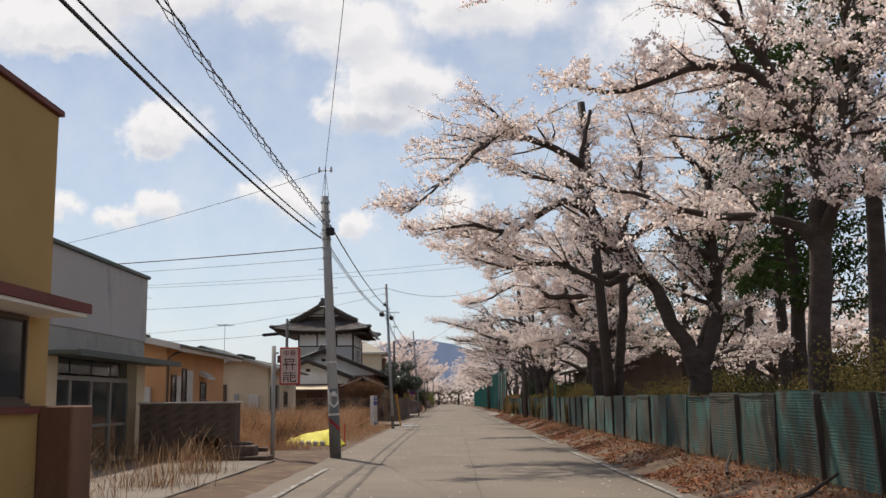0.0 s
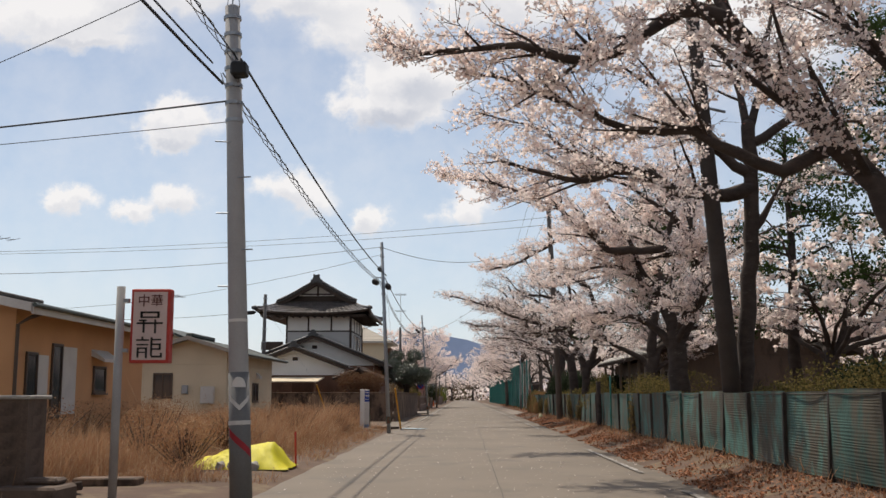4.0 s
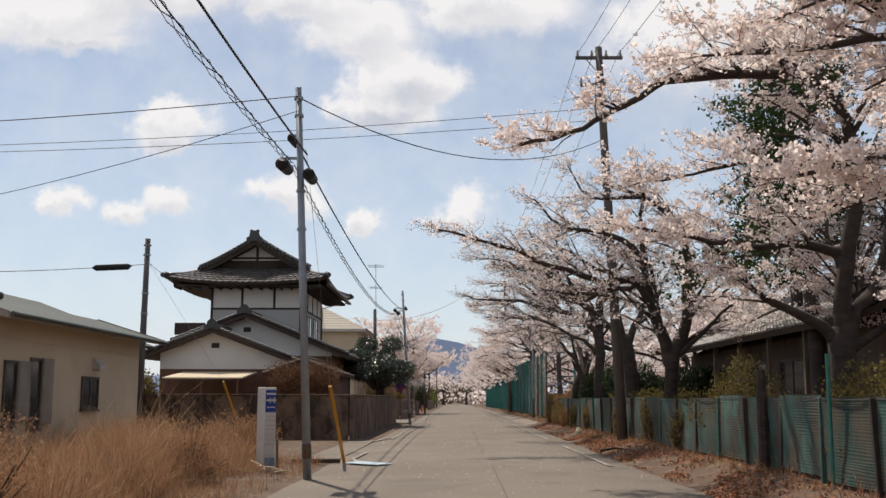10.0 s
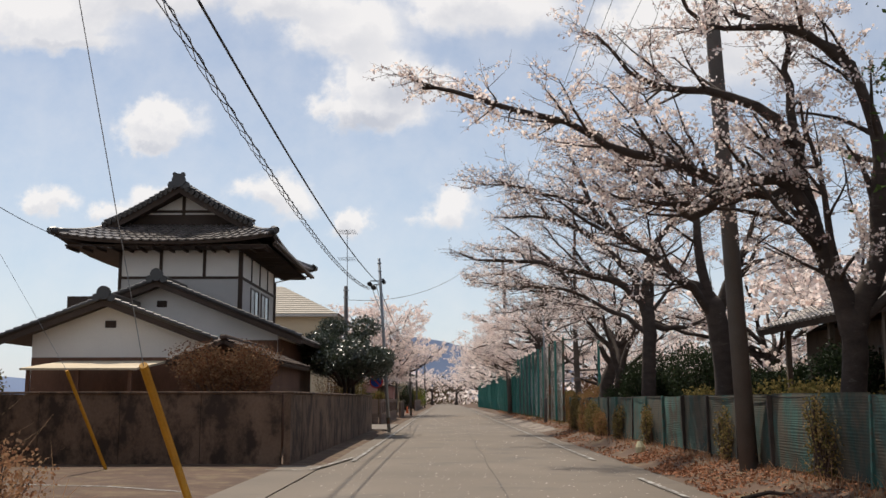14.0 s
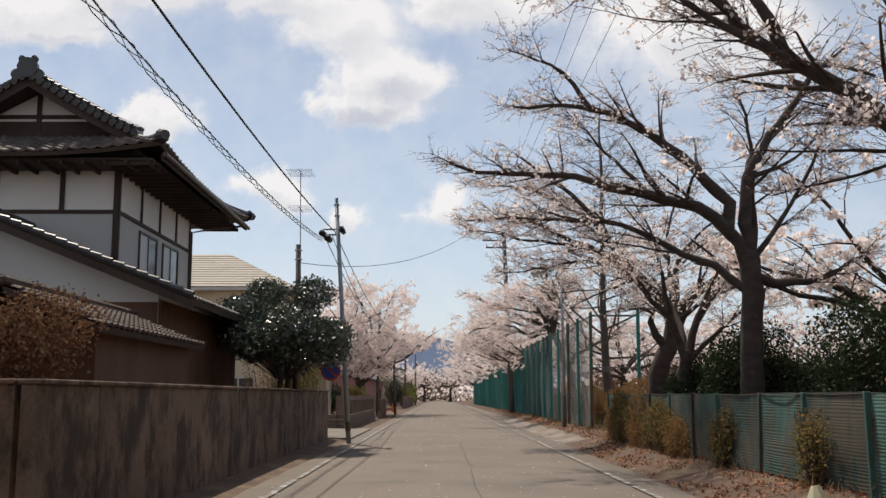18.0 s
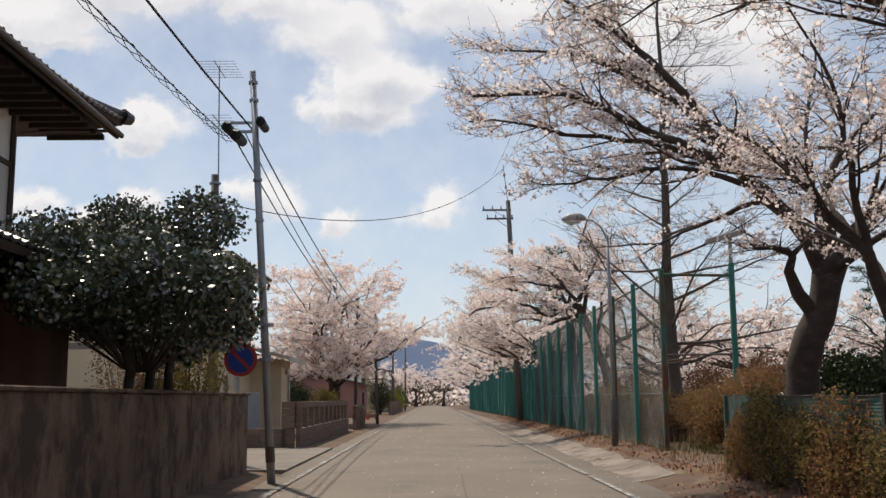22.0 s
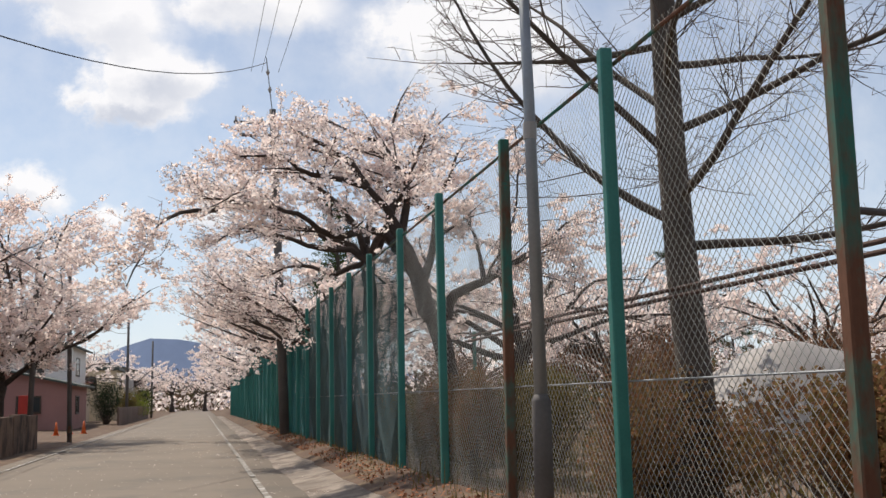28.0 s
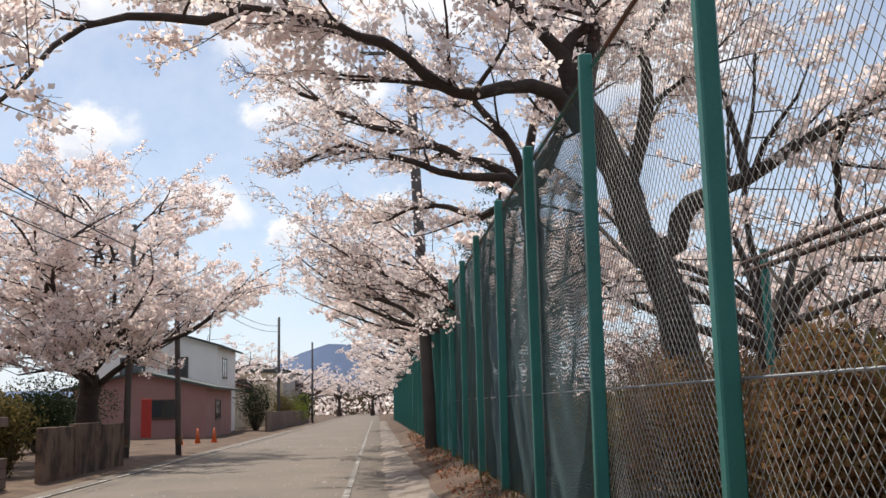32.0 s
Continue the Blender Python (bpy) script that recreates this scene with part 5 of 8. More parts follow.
def left_pole_a():
    p = thing("utility_pole", "grey concrete utility pole with painted bands and a lightning rod", "utility pole", -3.05, 26.85, 0.0, group="utility poles")
    lean = lambda z: (-0.05 * z, 0.02 * z)
    q = lambda z: (*lean(z), z)
    part("shaft", Mesher().tube([q(z) for z in (-0.2, 2, 4, 6.9)], [0.145, 0.132, 0.119, 0.102], 18), POLE, p, smooth=True)
    dark = mat("dark_band", (0.16, 0.16, 0.16), 0.8, 0.15)
    white = mat("white_mark", (0.6, 0.58, 0.55), 0.8, 0.15)
    red = mat("red_mark", (0.35, 0.03, 0.04), 0.7, 0.2)
    part("dark_sleeve", Mesher().tube([q(z) for z in (0.0, 1.75)], [0.15, 0.138], 18), dark, p, "dark grey sleeve", smooth=True)
    part("white_ring", Mesher().tube([q(2.42), q(2.46)], 0.134, 18), white, p)
    part("white_ring", Mesher().tube([q(1.06), q(1.115)], 0.1475, 18), white, p)
    # painted disc and arrow, curved round the shaft, on the side that faces the traffic
    def wrapped(name, material, low, high, half):
        mb, n = Mesher(), 28
        for i in range(n + 1):
            m = i / n * 2 - 1
            a = radians(-78 + half * m)
            for z in (low(m), high(m)):
                c = lean(z)
                mb.v.append((c[0] + 0.1525 * math.cos(a), c[1] + 0.1525 * math.sin(a), z))
        mb.f = [(2 * i, 2 * i + 2, 2 * i + 3, 2 * i + 1) for i in range(n)]
        part(name, mb, material, p)
    wrapped("white_disc", white, lambda m: 1.555, lambda m: 1.56 + 0.13 * math.sqrt(max(0.0, 1 - m * m)), 36)
    wrapped("white_arrow", white, lambda m: 1.25 + 0.13 * abs(m), lambda m: 1.32 + 0.13 * abs(m), 52)
    wrapped("red_stripe", red, lambda m: 0.78 - 0.14 * m, lambda m: 0.88 - 0.14 * m, 60)
    for z in (5.2, 5.45, 5.7, 5.95, 6.2, 6.45, 6.7):
        part("clamp", Mesher().tube([q(z), q(z + 0.05)], 0.125, 14), STEEL, p)
    part("transformer_box", Mesher().box(-0.06, 0.16, -0.18, 0.05, 5.76, 5.96, 0.03, Matrix.Translation((-0.22, 0.0, 0.05))), BLACK, p)
    part("lightning_rod", Mesher().tube([q(6.9), (-0.33, 0.14, 7.75)], 0.012, 6), STEEL, p)
    for s in (-1, 1):
        part("rod_stay", Mesher().tube([(-0.33 + 0.09 * s, 0.14, 6.9), (-0.34, 0.14, 7.6)], 0.007, 5), STEEL, p)
    part("rod_arm", Mesher().tube([(-0.5, 0.14, 7.62), (-0.18, 0.14, 7.62)], 0.012, 6), STEEL, p)
    for s in (-0.5, -0.18):
        part("insulator", Mesher().tube([(s, 0.14, 7.58), (s, 0.14, 7.72)], [0.035, 0.02], 8), CERAMIC, p)
    for k, z in enumerate((2.9, 3.4, 3.9, 4.4, 4.9)):
        part("step_bolt", Mesher().tube([(lean(z)[0], 0, z), (lean(z)[0] + (0.24 if k % 2 else -0.24), -0.05, z)], 0.01, 5), STEEL, p)
    return p


def slim_pole(x, y, h, r, label, lean=(0, 0), boxes=(), material=STEEL):
    p = thing("utility_pole", label, "utility pole", x, y, 0.0, group="utility poles")
    q = lambda z: (lean[0] * z / h, lean[1] * z / h, z)
    part("shaft", Mesher().tube([q(z) for z in (-0.2, h * 0.5, h)], [r, r * 0.9, r * 0.75], 14), material, p, smooth=True)
    part("foot_plate", Mesher().tube([q(0.35), q(0.62)], r * 1.1, 14), RUST, p, "rust-brown foot plate")
    for z in (h - 0.25, h - 0.6, h * 0.72, h * 0.62):
        part("band", Mesher().tube([q(z), q(z + 0.05)], r * 1.1, 12), STEEL, p)
    for bx, bz, w, hh in boxes:
        c = q(bz)
        part("closure", Mesher().tube([(c[0] + bx, -0.35, bz + 0.05), (c[0] + bx * 1.05, -0.3, bz - 0.02), (c[0] + bx, 0.3, bz)], [w * 0.5, w, w * 0.9], 10), BLACK, p, "black cable closure")
        part("bracket", Mesher().box(min(0, bx) - 0.02, max(0, bx) + 0.02, -0.02, 0.02, bz + hh, bz + hh + 0.05, 0, Matrix.Translation((c[0], c[1], 0))), STEEL, p)
    return p


def right_pole(x, y, h, label, arms=(), lamp=None, lean=0.0, material=DARKPOLE, r=0.19):
    p = thing("utility_pole", label, "utility pole", x, y, 0.2, group="utility poles")
    part("shaft", Mesher().tube([(lean * z / h, 0, z) for z in (-0.3, h * 0.35, h * 0.7, h)], [r, r * 0.9, r * 0.78, r * 0.66], 14), material, p, smooth=True)
    for z, a, b in arms:
        lx = lean * z / h
        part("crossarm", Mesher().box(lx + a, lx + b, -0.05, 0.05, z - 0.05, z + 0.05, 0.01), DARKPOLE, p)
        n = 4
        for k in range(n):
            xx = lx + a + (b - a) * (k + 0.15) / (n - 0.7)
            ins = part("insulator", Mesher().tube([(xx, 0, z + 0.05), (xx, 0, z + 0.10), (xx, 0, z + 0.14), (xx, 0, z + 0.24)], [0.02, 0.055, 0.035, 0.03], 8), CERAMIC, p)
        part("brace", Mesher().tube([(lx + a * 0.6, 0, z), (lx, 0, z - 0.55)], 0.018, 5), STEEL, p)
    if lamp:
        z, reach = lamp
        part("lamp_arm", Mesher().tube([(0, 0, z - 0.12), (-reach * 0.5, 0, z + 0.02), (-reach + 0.45, 0, z + 0.05)], 0.03, 8), STEEL, p)
        head = part("lamp_head", Mesher().tube([(-reach + 0.5, 0, z + 0.05), (-reach + 0.35, 0, z + 0.07), (-reach + 0.05, 0, z + 0.06), (-reach - 0.12, 0, z + 0.02)], [0.06, 0.12, 0.13, 0.05], 12), CERAMIC, p, "pale grey street lamp head", smooth=True)
        part("lens", Mesher().tube([(-reach + 0.4, 0, z), (-reach + 0.1, 0, z - 0.01), (-reach - 0.05, 0, z)], [0.07, 0.11, 0.04], 12), glassy("lamp_glass", (0.5, 0.5, 0.48), 0.2), head)
    return p


left_pole_a()
slim_pole(-3.11, 53.4, 7.5, 0.082, "slim galvanised utility pole with black cable closures", (-0.35, 0.1), ((-0.28, 5.9, 0.13, 0.15), (0.2, 5.7, 0.12, 0.1), (-0.1, 6.4, 0.08, 0.1)))
slim_pole(-3.04, 92.55, 7.6, 0.078, "slim galvanised utility pole carrying traffic signs", (-0.5, 0.05), ((-0.3, 6.3, 0.11, 0.1), (0.15, 6.55, 0.09, 0.1), (-0.45, 6.45, 0.1, 0.12)))
slim_pole(-11.3, 69.5, 7.0, 0.12, "dark utility pole behind the garden wall", (0.05, 0), (), DARKPOLE)
slim_pole(-3.62, 136.6, 7.0, 0.10, "slim grey utility pole beside the road", (-0.2, 0), (), DARKPOLE)
slim_pole(-4.8, 134.3, 7.4, 0.11, "dark utility pole in front of the cherry tree", (0.1, 0), (), DARKPOLE)
slim_pole(-4.3, 176.0, 8.0, 0.12, "grey utility pole beside the road", (0, 0), (), DARKPOLE)
slim_pole(-3.9, 205.0, 8.0, 0.12, "grey utility pole beside the road", (0, 0), (), DARKPOLE)
slim_pole(-5.56, 99.3, 7.1, 0.13, "thick dark service pole behind the signs", (-0.1, 0), (), DARKPOLE)
right_pole(5.22, 33.6, 11.2, "tall dark utility pole behind the mesh fence with a lamp", (), (7.1, 1.2), -0.75, mat("dark_wooden_pole", (0.06, 0.048, 0.042), 0.85, 0.3, 2, 40, 0.2))
right_pole(4.66, 65.6, 12.4, "tall dark utility pole with crossarms", ((12.05, -0.75, 0.75), (11.15, -0.65, 0.15)), None, -0.5, mat("grey_pole", (0.115, 0.10, 0.09), 0.85, 0.2, 2, 40, 0.15), 0.165)
far_pole = right_pole(4.62, 131.5, 12.5, "tall dark utility pole with two crossarms and a thin mast", ((11.95, -1.5, 0.15), (11.45, -1.3, 0.25)), None, -0.5)
part("mast", Mesher().tube([(-0.5, 0, 12.3), (-0.75, 0, 14.6)], 0.022, 6), STEEL, far_pole)
for z in (13.3, 14.0):
    part("mast_insulator", Mesher().tube([(-0.5 - 0.11 * (z - 12.3), 0, z - 0.12), (-0.5 - 0.11 * (z - 12.3), 0, z), (-0.5 - 0.11 * (z - 12.3), 0, z + 0.12)], [0.03, 0.08, 0.03], 8), CERAMIC, far_pole)


def lamp_column():
    p = thing("street_lamp", "slender grey street lamp column with a curved arm", "street lamp", 4.55, 100.9, 0.1)
    part("base", Mesher().tube([(0, 0, -0.1), (0, 0, 1.3), (0, 0, 1.36)], [0.085, 0.085, 0.06], 14), DARKPOLE, p, "wider dark grey foot", smooth=True)
    part("column", Mesher().tube([(0, 0, 1.3), (-0.02, 0, 4.0), (-0.05, 0, 5.65)], [0.058, 0.05, 0.042], 12), STEEL, p, smooth=True)
    part("band", Mesher().tube([(-0.02, 0, 3.6), (-0.02, 0, 3.75)], 0.062, 12), CERAMIC, p)
    part("arm", Mesher().tube([(-0.05, 0, 5.55), (-0.2, 0, 5.88), (-0.42, 0, 6.05), (-0.68, 0, 6.1)], 0.025, 8), STEEL, p, smooth=True)
    head = part("lamp_head", Mesher().tube([(-0.6, 0, 6.11), (-0.75, 0, 6.15), (-1.05, 0, 6.13), (-1.25, 0, 6.08)], [0.05, 0.11, 0.12, 0.04], 12), CERAMIC, p, smooth=True)
    part("lens", Mesher().tube([(-0.75, 0, 6.05), (-1.0, 0, 6.03), (-1.2, 0, 6.05)], [0.06, 0.1, 0.04], 12), glassy("street_lens", (0.5, 0.5, 0.48), 0.2), head)


lamp_column()


def cable(a, b, sag, r=0.012, label="black overhead cable between the poles", twist=0):
    """A hanging cable; twist > 0 gives a bundle wound round its carrier."""
    a, b = Vector(a), Vector(b)
    n = 18
    pts = [a.lerp(b, k / n) - Vector((0, 0, sag * 4 * (k / n) * (1 - k / n))) for k in range(n + 1)]
    if not twist:
        return tagged(part("overhead_cable", Mesher().tube(pts, r, 5), BLACK), label, "cable", group="overhead cables")
    t = thing("cable_bundle", label, "cable", group="overhead cables")
    part("carrier", Mesher().tube([tuple(p) for p in pts], r, 5), BLACK, t)
    m = int((b - a).length * 2.5)
    for s in range(twist):
        mb = []
        for k in range(m + 1):
            q = k / m
            c = a.lerp(b, q) - Vector((0, 0, sag * 4 * q * (1 - q)))
            an = k * 1.25 + s * 2.1
            mb.append(c + Vector((math.cos(an), 0, math.sin(an))) * 0.055 - Vector((0, 0, 0.05)))
        part("strand", Mesher().tube(mb, r * 0.7, 4, False), STEEL if s else BLACK, t)
    return t


def make_cables():
    A, B, C = (-3.38, 26.9), (-3.36, 53.5), (-3.65, 92.6)
    Zp = (-2.75, -6.0)
    D = (-3.8, 136.6)
    for h0, h1, r, dx in ((4.45, 5.75, 0.02, -0.1), (4.75, 6.05, 0.014, -0.25)):
        cable((Zp[0] + dx, Zp[1], h0), (A[0] + dx, A[1], h1), 0.35, r)
    cable((Zp[0] + 0.3, Zp[1], 5.4), (A[0] + 0.1, A[1], 6.1), 0.3, 0.010, "wound cable bundle between the poles", 3)
    cable((A[0] + 0.15, A[1], 6.1), (B[0] + 0.1, B[1], 6.15), 0.28, 0.018)
    cable((A[0] - 0.1, A[1], 5.9), (B[0] - 0.2, B[1], 6.0), 0.3, 0.010, "wound cable bundle between the poles", 3)
    cable((B[0] - 0.05, B[1], 6.25), (C[0] + 0.1, C[1], 6.5), 0.5, 0.018)
    cable((B[0] - 0.15, B[1], 5.95), (C[0] - 0.3, C[1], 6.3), 0.75, 0.010, "wound cable bundle between the poles", 3)
    cable((C[0] + 0.1, C[1], 6.5), (D[0], D[1], 6.3), 0.7, 0.016)
    cable((C[0] - 0.2, C[1], 6.3), (D[0], D[1], 6.0), 1.0, 0.014)
    cable((C[0], C[1], 6.4), (-4.7, 134.3, 6.8), 0.8, 0.012)
    cable((D[0], D[1], 6.3), (-4.3, 176, 7.4), 0.6, 0.014)
    cable((D[0], D[1], 6.0), (-4.3, 176, 7.0), 0.6, 0.014)
    # service drops to the houses and across the road
    cable((-3.4, 26.9, 5.5), (-24, 31.5, 5.5), 0.25, 0.014, "thin service cable to a house")
    cable((-3.4, 26.9, 5.2), (-24, 31.0, 5.1), 0.2, 0.006, "thin service cable to a house")
    cable((-3.4, 26.9, 7.6), (-30, 42, 6.6), 0.9, 0.007, "thin service cable to a house")
    cable((-3.4, 27.0, 7.6), (1.5, -4.0, 11.0), 0.2, 0.007, "thin service cable over the road")
    for z, dz in ((10.2, 0.0), (10.6, 0.5)):
        cable((4.1, 65.6, z), (-45, 61, z - 1.6 - dz), 0.9, 0.010, "thin power line across the road")
    cable((-3.45, 53.5, 7.3), (4.3, 65.6, 9.6), 0.95, 0.012, "service cable sagging across the road")
    cable((-3.45, 53.4, 7.3), (-34, 50, 6.6), 0.9, 0.010, "thin service cable to a house")
    cable((-3.45, 53.4, 7.0), (-26, 62, 5.6), 0.8, 0.008, "thin service cable to a house")
    cable((-11.25, 69.5, 6.1), (-26, 60, 5.4), 0.5, 0.012, "service cable to a house")
    part("cable_weight", Mesher().tube([(-11.7, 69.21, 6.0), (-11.8, 69.15, 5.97), (-12.7, 68.57, 5.85), (-12.8, 68.5, 5.84)], [0.03, 0.11, 0.11, 0.03], 8), BLACK, tagged(new("cable_joint"), "black joint box hanging on the service cable", "cable"))
    cable((-11.25, 69.5, 6.2), (-12.8, 85.2, 7.0), 0.4, 0.010, "service cable to the house")
    cable((-5.56, 99.3, 6.4), (3.9, 131.5, 14.6), 1.5, 0.014, "service cable sagging across the road")
    for dx in (-0.7, -0.2, 0.6):
        cable((4.2 + dx, 65.6, 12.4), (3.85 + dx * 0.8, 131.5, 14.2), 1.2, 0.008, "thin power line above the trees")
        cable((4.2 + dx, 65.6, 12.4), (4.5 + dx, 33.3, 11.0), 0.9, 0.008, "thin power line above the trees")


make_cables()

# ---- houses: materials ----
YELLOW = mat("yellow_stucco", (0.42, 0.27, 0.10), 0.9, 0.12, 0.8, 60, 0.3)
ORANGE = mat("orange_stucco", (0.56, 0.30, 0.145), 0.9, 0.15, 0.7, 50, 0.3)
CREAM = mat("cream_stucco", (0.60, 0.50, 0.355), 0.9, 0.14, 0.6, 50, 0.25)
GREYWALL = mat("grey_render", (0.43, 0.41, 0.40), 0.9, 0.1, 0.5, 40, 0.2, stain=(0.28, 0.27, 0.27), stain_at=0.6, stretch=(1, 1, 0.4))
PLASTER = mat("white_plaster", (0.83, 0.79, 0.74), 0.85, 0.08, 0.7, 40, 0.1)
GREYPLASTER = mat("grey_plaster", (0.52, 0.50, 0.48), 0.85, 0.1, 0.7, 40, 0.1)
DARKWOOD = mat("dark_timber", (0.06, 0.04, 0.03), 0.75, 0.3, 1.5, 30, 0.3, stretch=(1, 1, 0.25))
BROWNWOOD = mat("brown_boards", (0.165, 0.082, 0.05), 0.75, 0.3, 1.5, 30, 0.3, stretch=(1, 1, 0.25))
VERGETILE = mat("dark_verge_tile", (0.032, 0.027, 0.025), 0.4, 0.25, 2.0, 30, 0.1, spec=0.7)
KAWARA = mat("glazed_roof_tile", (0.10, 0.085, 0.08), 0.33, 0.3, 2.0, 30, 0.1, spec=0.9, island=0.45)
REDBOARD = mat("dark_red_fascia", (0.14, 0.03, 0.022), 0.6, 0.2, 2, 30, 0.1)
EAVE = mat("weathered_fascia", (0.30, 0.265, 0.225), 0.8, 0.2, 2, 30, 0.15)
WHITEBOARD = mat("pale_fascia", (0.55, 0.52, 0.48), 0.7, 0.12, 2, 30, 0.1)
GREENTILE = mat("dark_green_roof_tile", (0.045, 0.052, 0.042), 0.6, 0.3, 2.0, 30, 0.2, spec=0.3, island=0.3)
BROWNTILE = mat("brown_roof_tile", (0.085, 0.065, 0.052), 0.6, 0.3, 2.0, 30, 0.2, spec=0.3, island=0.3)
DARKROOF = mat("dark_metal_roof", (0.07, 0.085, 0.075), 0.55, 0.2, 1.5, 30, 0.1)
PALEROOF = mat("pale_slate_roof", (0.47, 0.42, 0.35), 0.85, 0.12, 1.0, 40, 0.2)
GLASS = glassy("window_glass", (0.045, 0.05, 0.055))
PALEGLASS = glassy("frosted_glass", (0.30, 0.31, 0.31), 0.35)
ALU = mat("aluminium_frame", (0.30, 0.29, 0.28), 0.45, 0.1, 3, 40, 0.0, metal=0.5)
BROWNALU = mat("bronze_frame", (0.09, 0.065, 0.05), 0.45, 0.1, 3, 40, 0.0, metal=0.3)
PINKWALL = mat("pink_siding", (0.35, 0.19, 0.17), 0.85, 0.12, 0.8, 40, 0.15)
BLOCK = mat("brown_block", (0.165, 0.115, 0.092), 0.92, 0.15, 1.5, 40, 0.3, rnd=0.15, stain=(0.14, 0.11, 0.095), stain_at=0.6)


def window(house, axis, at, a0, a1, z0, z1, out, frame_mat=ALU, glass=GLASS, panes=2, name="window", sill=True):
    """A window in a wall: axis 'x' lies on a wall x = at and runs along y, 'y' the other way; out: +1 or -1, the side it faces."""
    def bx(p0, p1, q0, q1, d0, d1):
        lo, hi = min(at + out * d0, at + out * d1), max(at + out * d0, at + out * d1)
        mb = Mesher()
        return mb.box(lo, hi, p0, p1, q0, q1) if axis == "x" else mb.box(p0, p1, lo, hi, q0, q1)
    w = part(name, bx(a0, a1, z0, z1, -0.02, 0.012), BROWNALU, house)
    t = 0.05
    for nm, (p0, p1, q0, q1) in (("frame", (a0 - t, a0, z0 - t, z1 + t)), ("frame", (a1, a1 + t, z0 - t, z1 + t)), ("frame", (a0, a1, z1, z1 + t)), ("frame", (a0, a1, z0 - t, z0))):
        part(nm, bx(p0, p1, q0, q1, -0.03, 0.05), frame_mat, w)
    for k in range(panes):
        p0, p1 = a0 + (a1 - a0) * k / panes, a0 + (a1 - a0) * (k + 1) / panes
        part("pane", bx(p0 + 0.03, p1 - 0.03, z0 + 0.03, z1 - 0.03, 0.014, 0.022), glass if k % 2 == 0 else GLASS, w)
        if k:
            part("mullion", bx(p0 - 0.03, p0 + 0.03, z0, z1, 0.0, 0.042), frame_mat, w)
    if sill:
        part("sill", bx(a0 - 0.08, a1 + 0.08, z0 - t - 0.04, z0 - t, 0.0, 0.10), frame_mat, w)
    return w


def yellow_building():
    h = thing("corner_shop", "yellow stucco building with a dark red eave", "house", -4.95, 0.2, 0)
    part("wall", Mesher().box(-9, 0, -20, 12.3, -0.1, 5.05, 0.02), YELLOW, h)
    part("parapet", Mesher().box(-9.05, 0.05, -20.05, 12.35, 5.05, 5.12), REDBOARD, h)
    part("eave", Mesher().prism([(0.0, 2.62), (0.62, 2.50), (0.62, 2.62), (0.0, 2.72)], 1, -20, 12.0), REDBOARD, h)
    part("soffit", Mesher().box(0.0, 0.58, -20, 11.95, 2.46, 2.50), PLASTER, h)
    window(h, "x", 0.0, 9.9, 11.5, 1.5, 2.4, 1, BROWNALU, PALEGLASS, 2)
    part("sill_board", Mesher().box(0.0, 0.09, 9.6, 11.9, 1.33, 1.42), REDBOARD, h)
    part("corner_pier", Mesher().box(0.0, 0.42, 12.05, 12.75, -0.1, 1.42, 0.02), BROWNWOOD, h, "dark panelled pier")


def grey_shop():
    h = thing("closed_shop", "grey rendered flat-roofed shop with a closed glass front", "house", -8.25, 1.45, 0)
    part("upper_wall", Mesher().box(-9, 0, 19.2, 26.0, 3.05, 4.75, 0.02), GREYWALL, h)
    part("roof_edge", Mesher().box(-9.05, 0.06, 19.15, 26.06, 4.75, 4.83), DARKROOF, h)
    part("band", Mesher().box(-8.9, -0.03, 19.25, 25.95, 2.55, 3.05), CONCRETE, h, "weathered concrete lintel band")
    part("canopy", Mesher().box(-0.02, 0.75, 19.0, 26.6, 2.42, 2.52, 0.015), DARKROOF, h)
    part("canopy_edge", Mesher().box(0.72, 0.80, 19.0, 26.62, 2.40, 2.53), DARKROOF, h)
    part("pier", Mesher().box(-0.5, 0.0, 25.3, 26.0, -0.1, 2.55), CREAM, h)
    part("pier", Mesher().box(-0.5, 0.0, 19.2, 19.9, -0.1, 2.55), CREAM, h)
    part("back_wall", Mesher().box(-9, -0.6, 19.2, 26.0, -0.1, 2.55), GREYWALL, h)
    for k in range(4):
        y0 = 19.9 + 1.35 * k
        d = part("door", Mesher().box(-0.30, -0.26, y0, y0 + 1.35, 0.05, 2.0), GLASS, h, "dusty glass sliding door")
        for a, b, c, e in ((y0, y0 + 0.07, 0, 2.05), (y0 + 1.28, y0 + 1.35, 0, 2.05), (y0 + 0.07, y0 + 1.28, 0, 0.12), (y0 + 0.07, y0 + 1.28, 1.95, 2.05), (y0 + 0.07, y0 + 1.28, 0.88, 0.95)):
            part("frame", Mesher().box(-0.32, -0.22, a, b, c, e), ALU, d)
        part("transom", Mesher().box(-0.30, -0.25, y0 + 0.05, y0 + 1.3, 2.1, 2.5), GLASS, h)
    part("vent_pipe", Mesher().tube([(-2.0, 25.0, 4.7), (-2.0, 25.0, 5.5)], 0.03, 6), DARKPOLE, h)


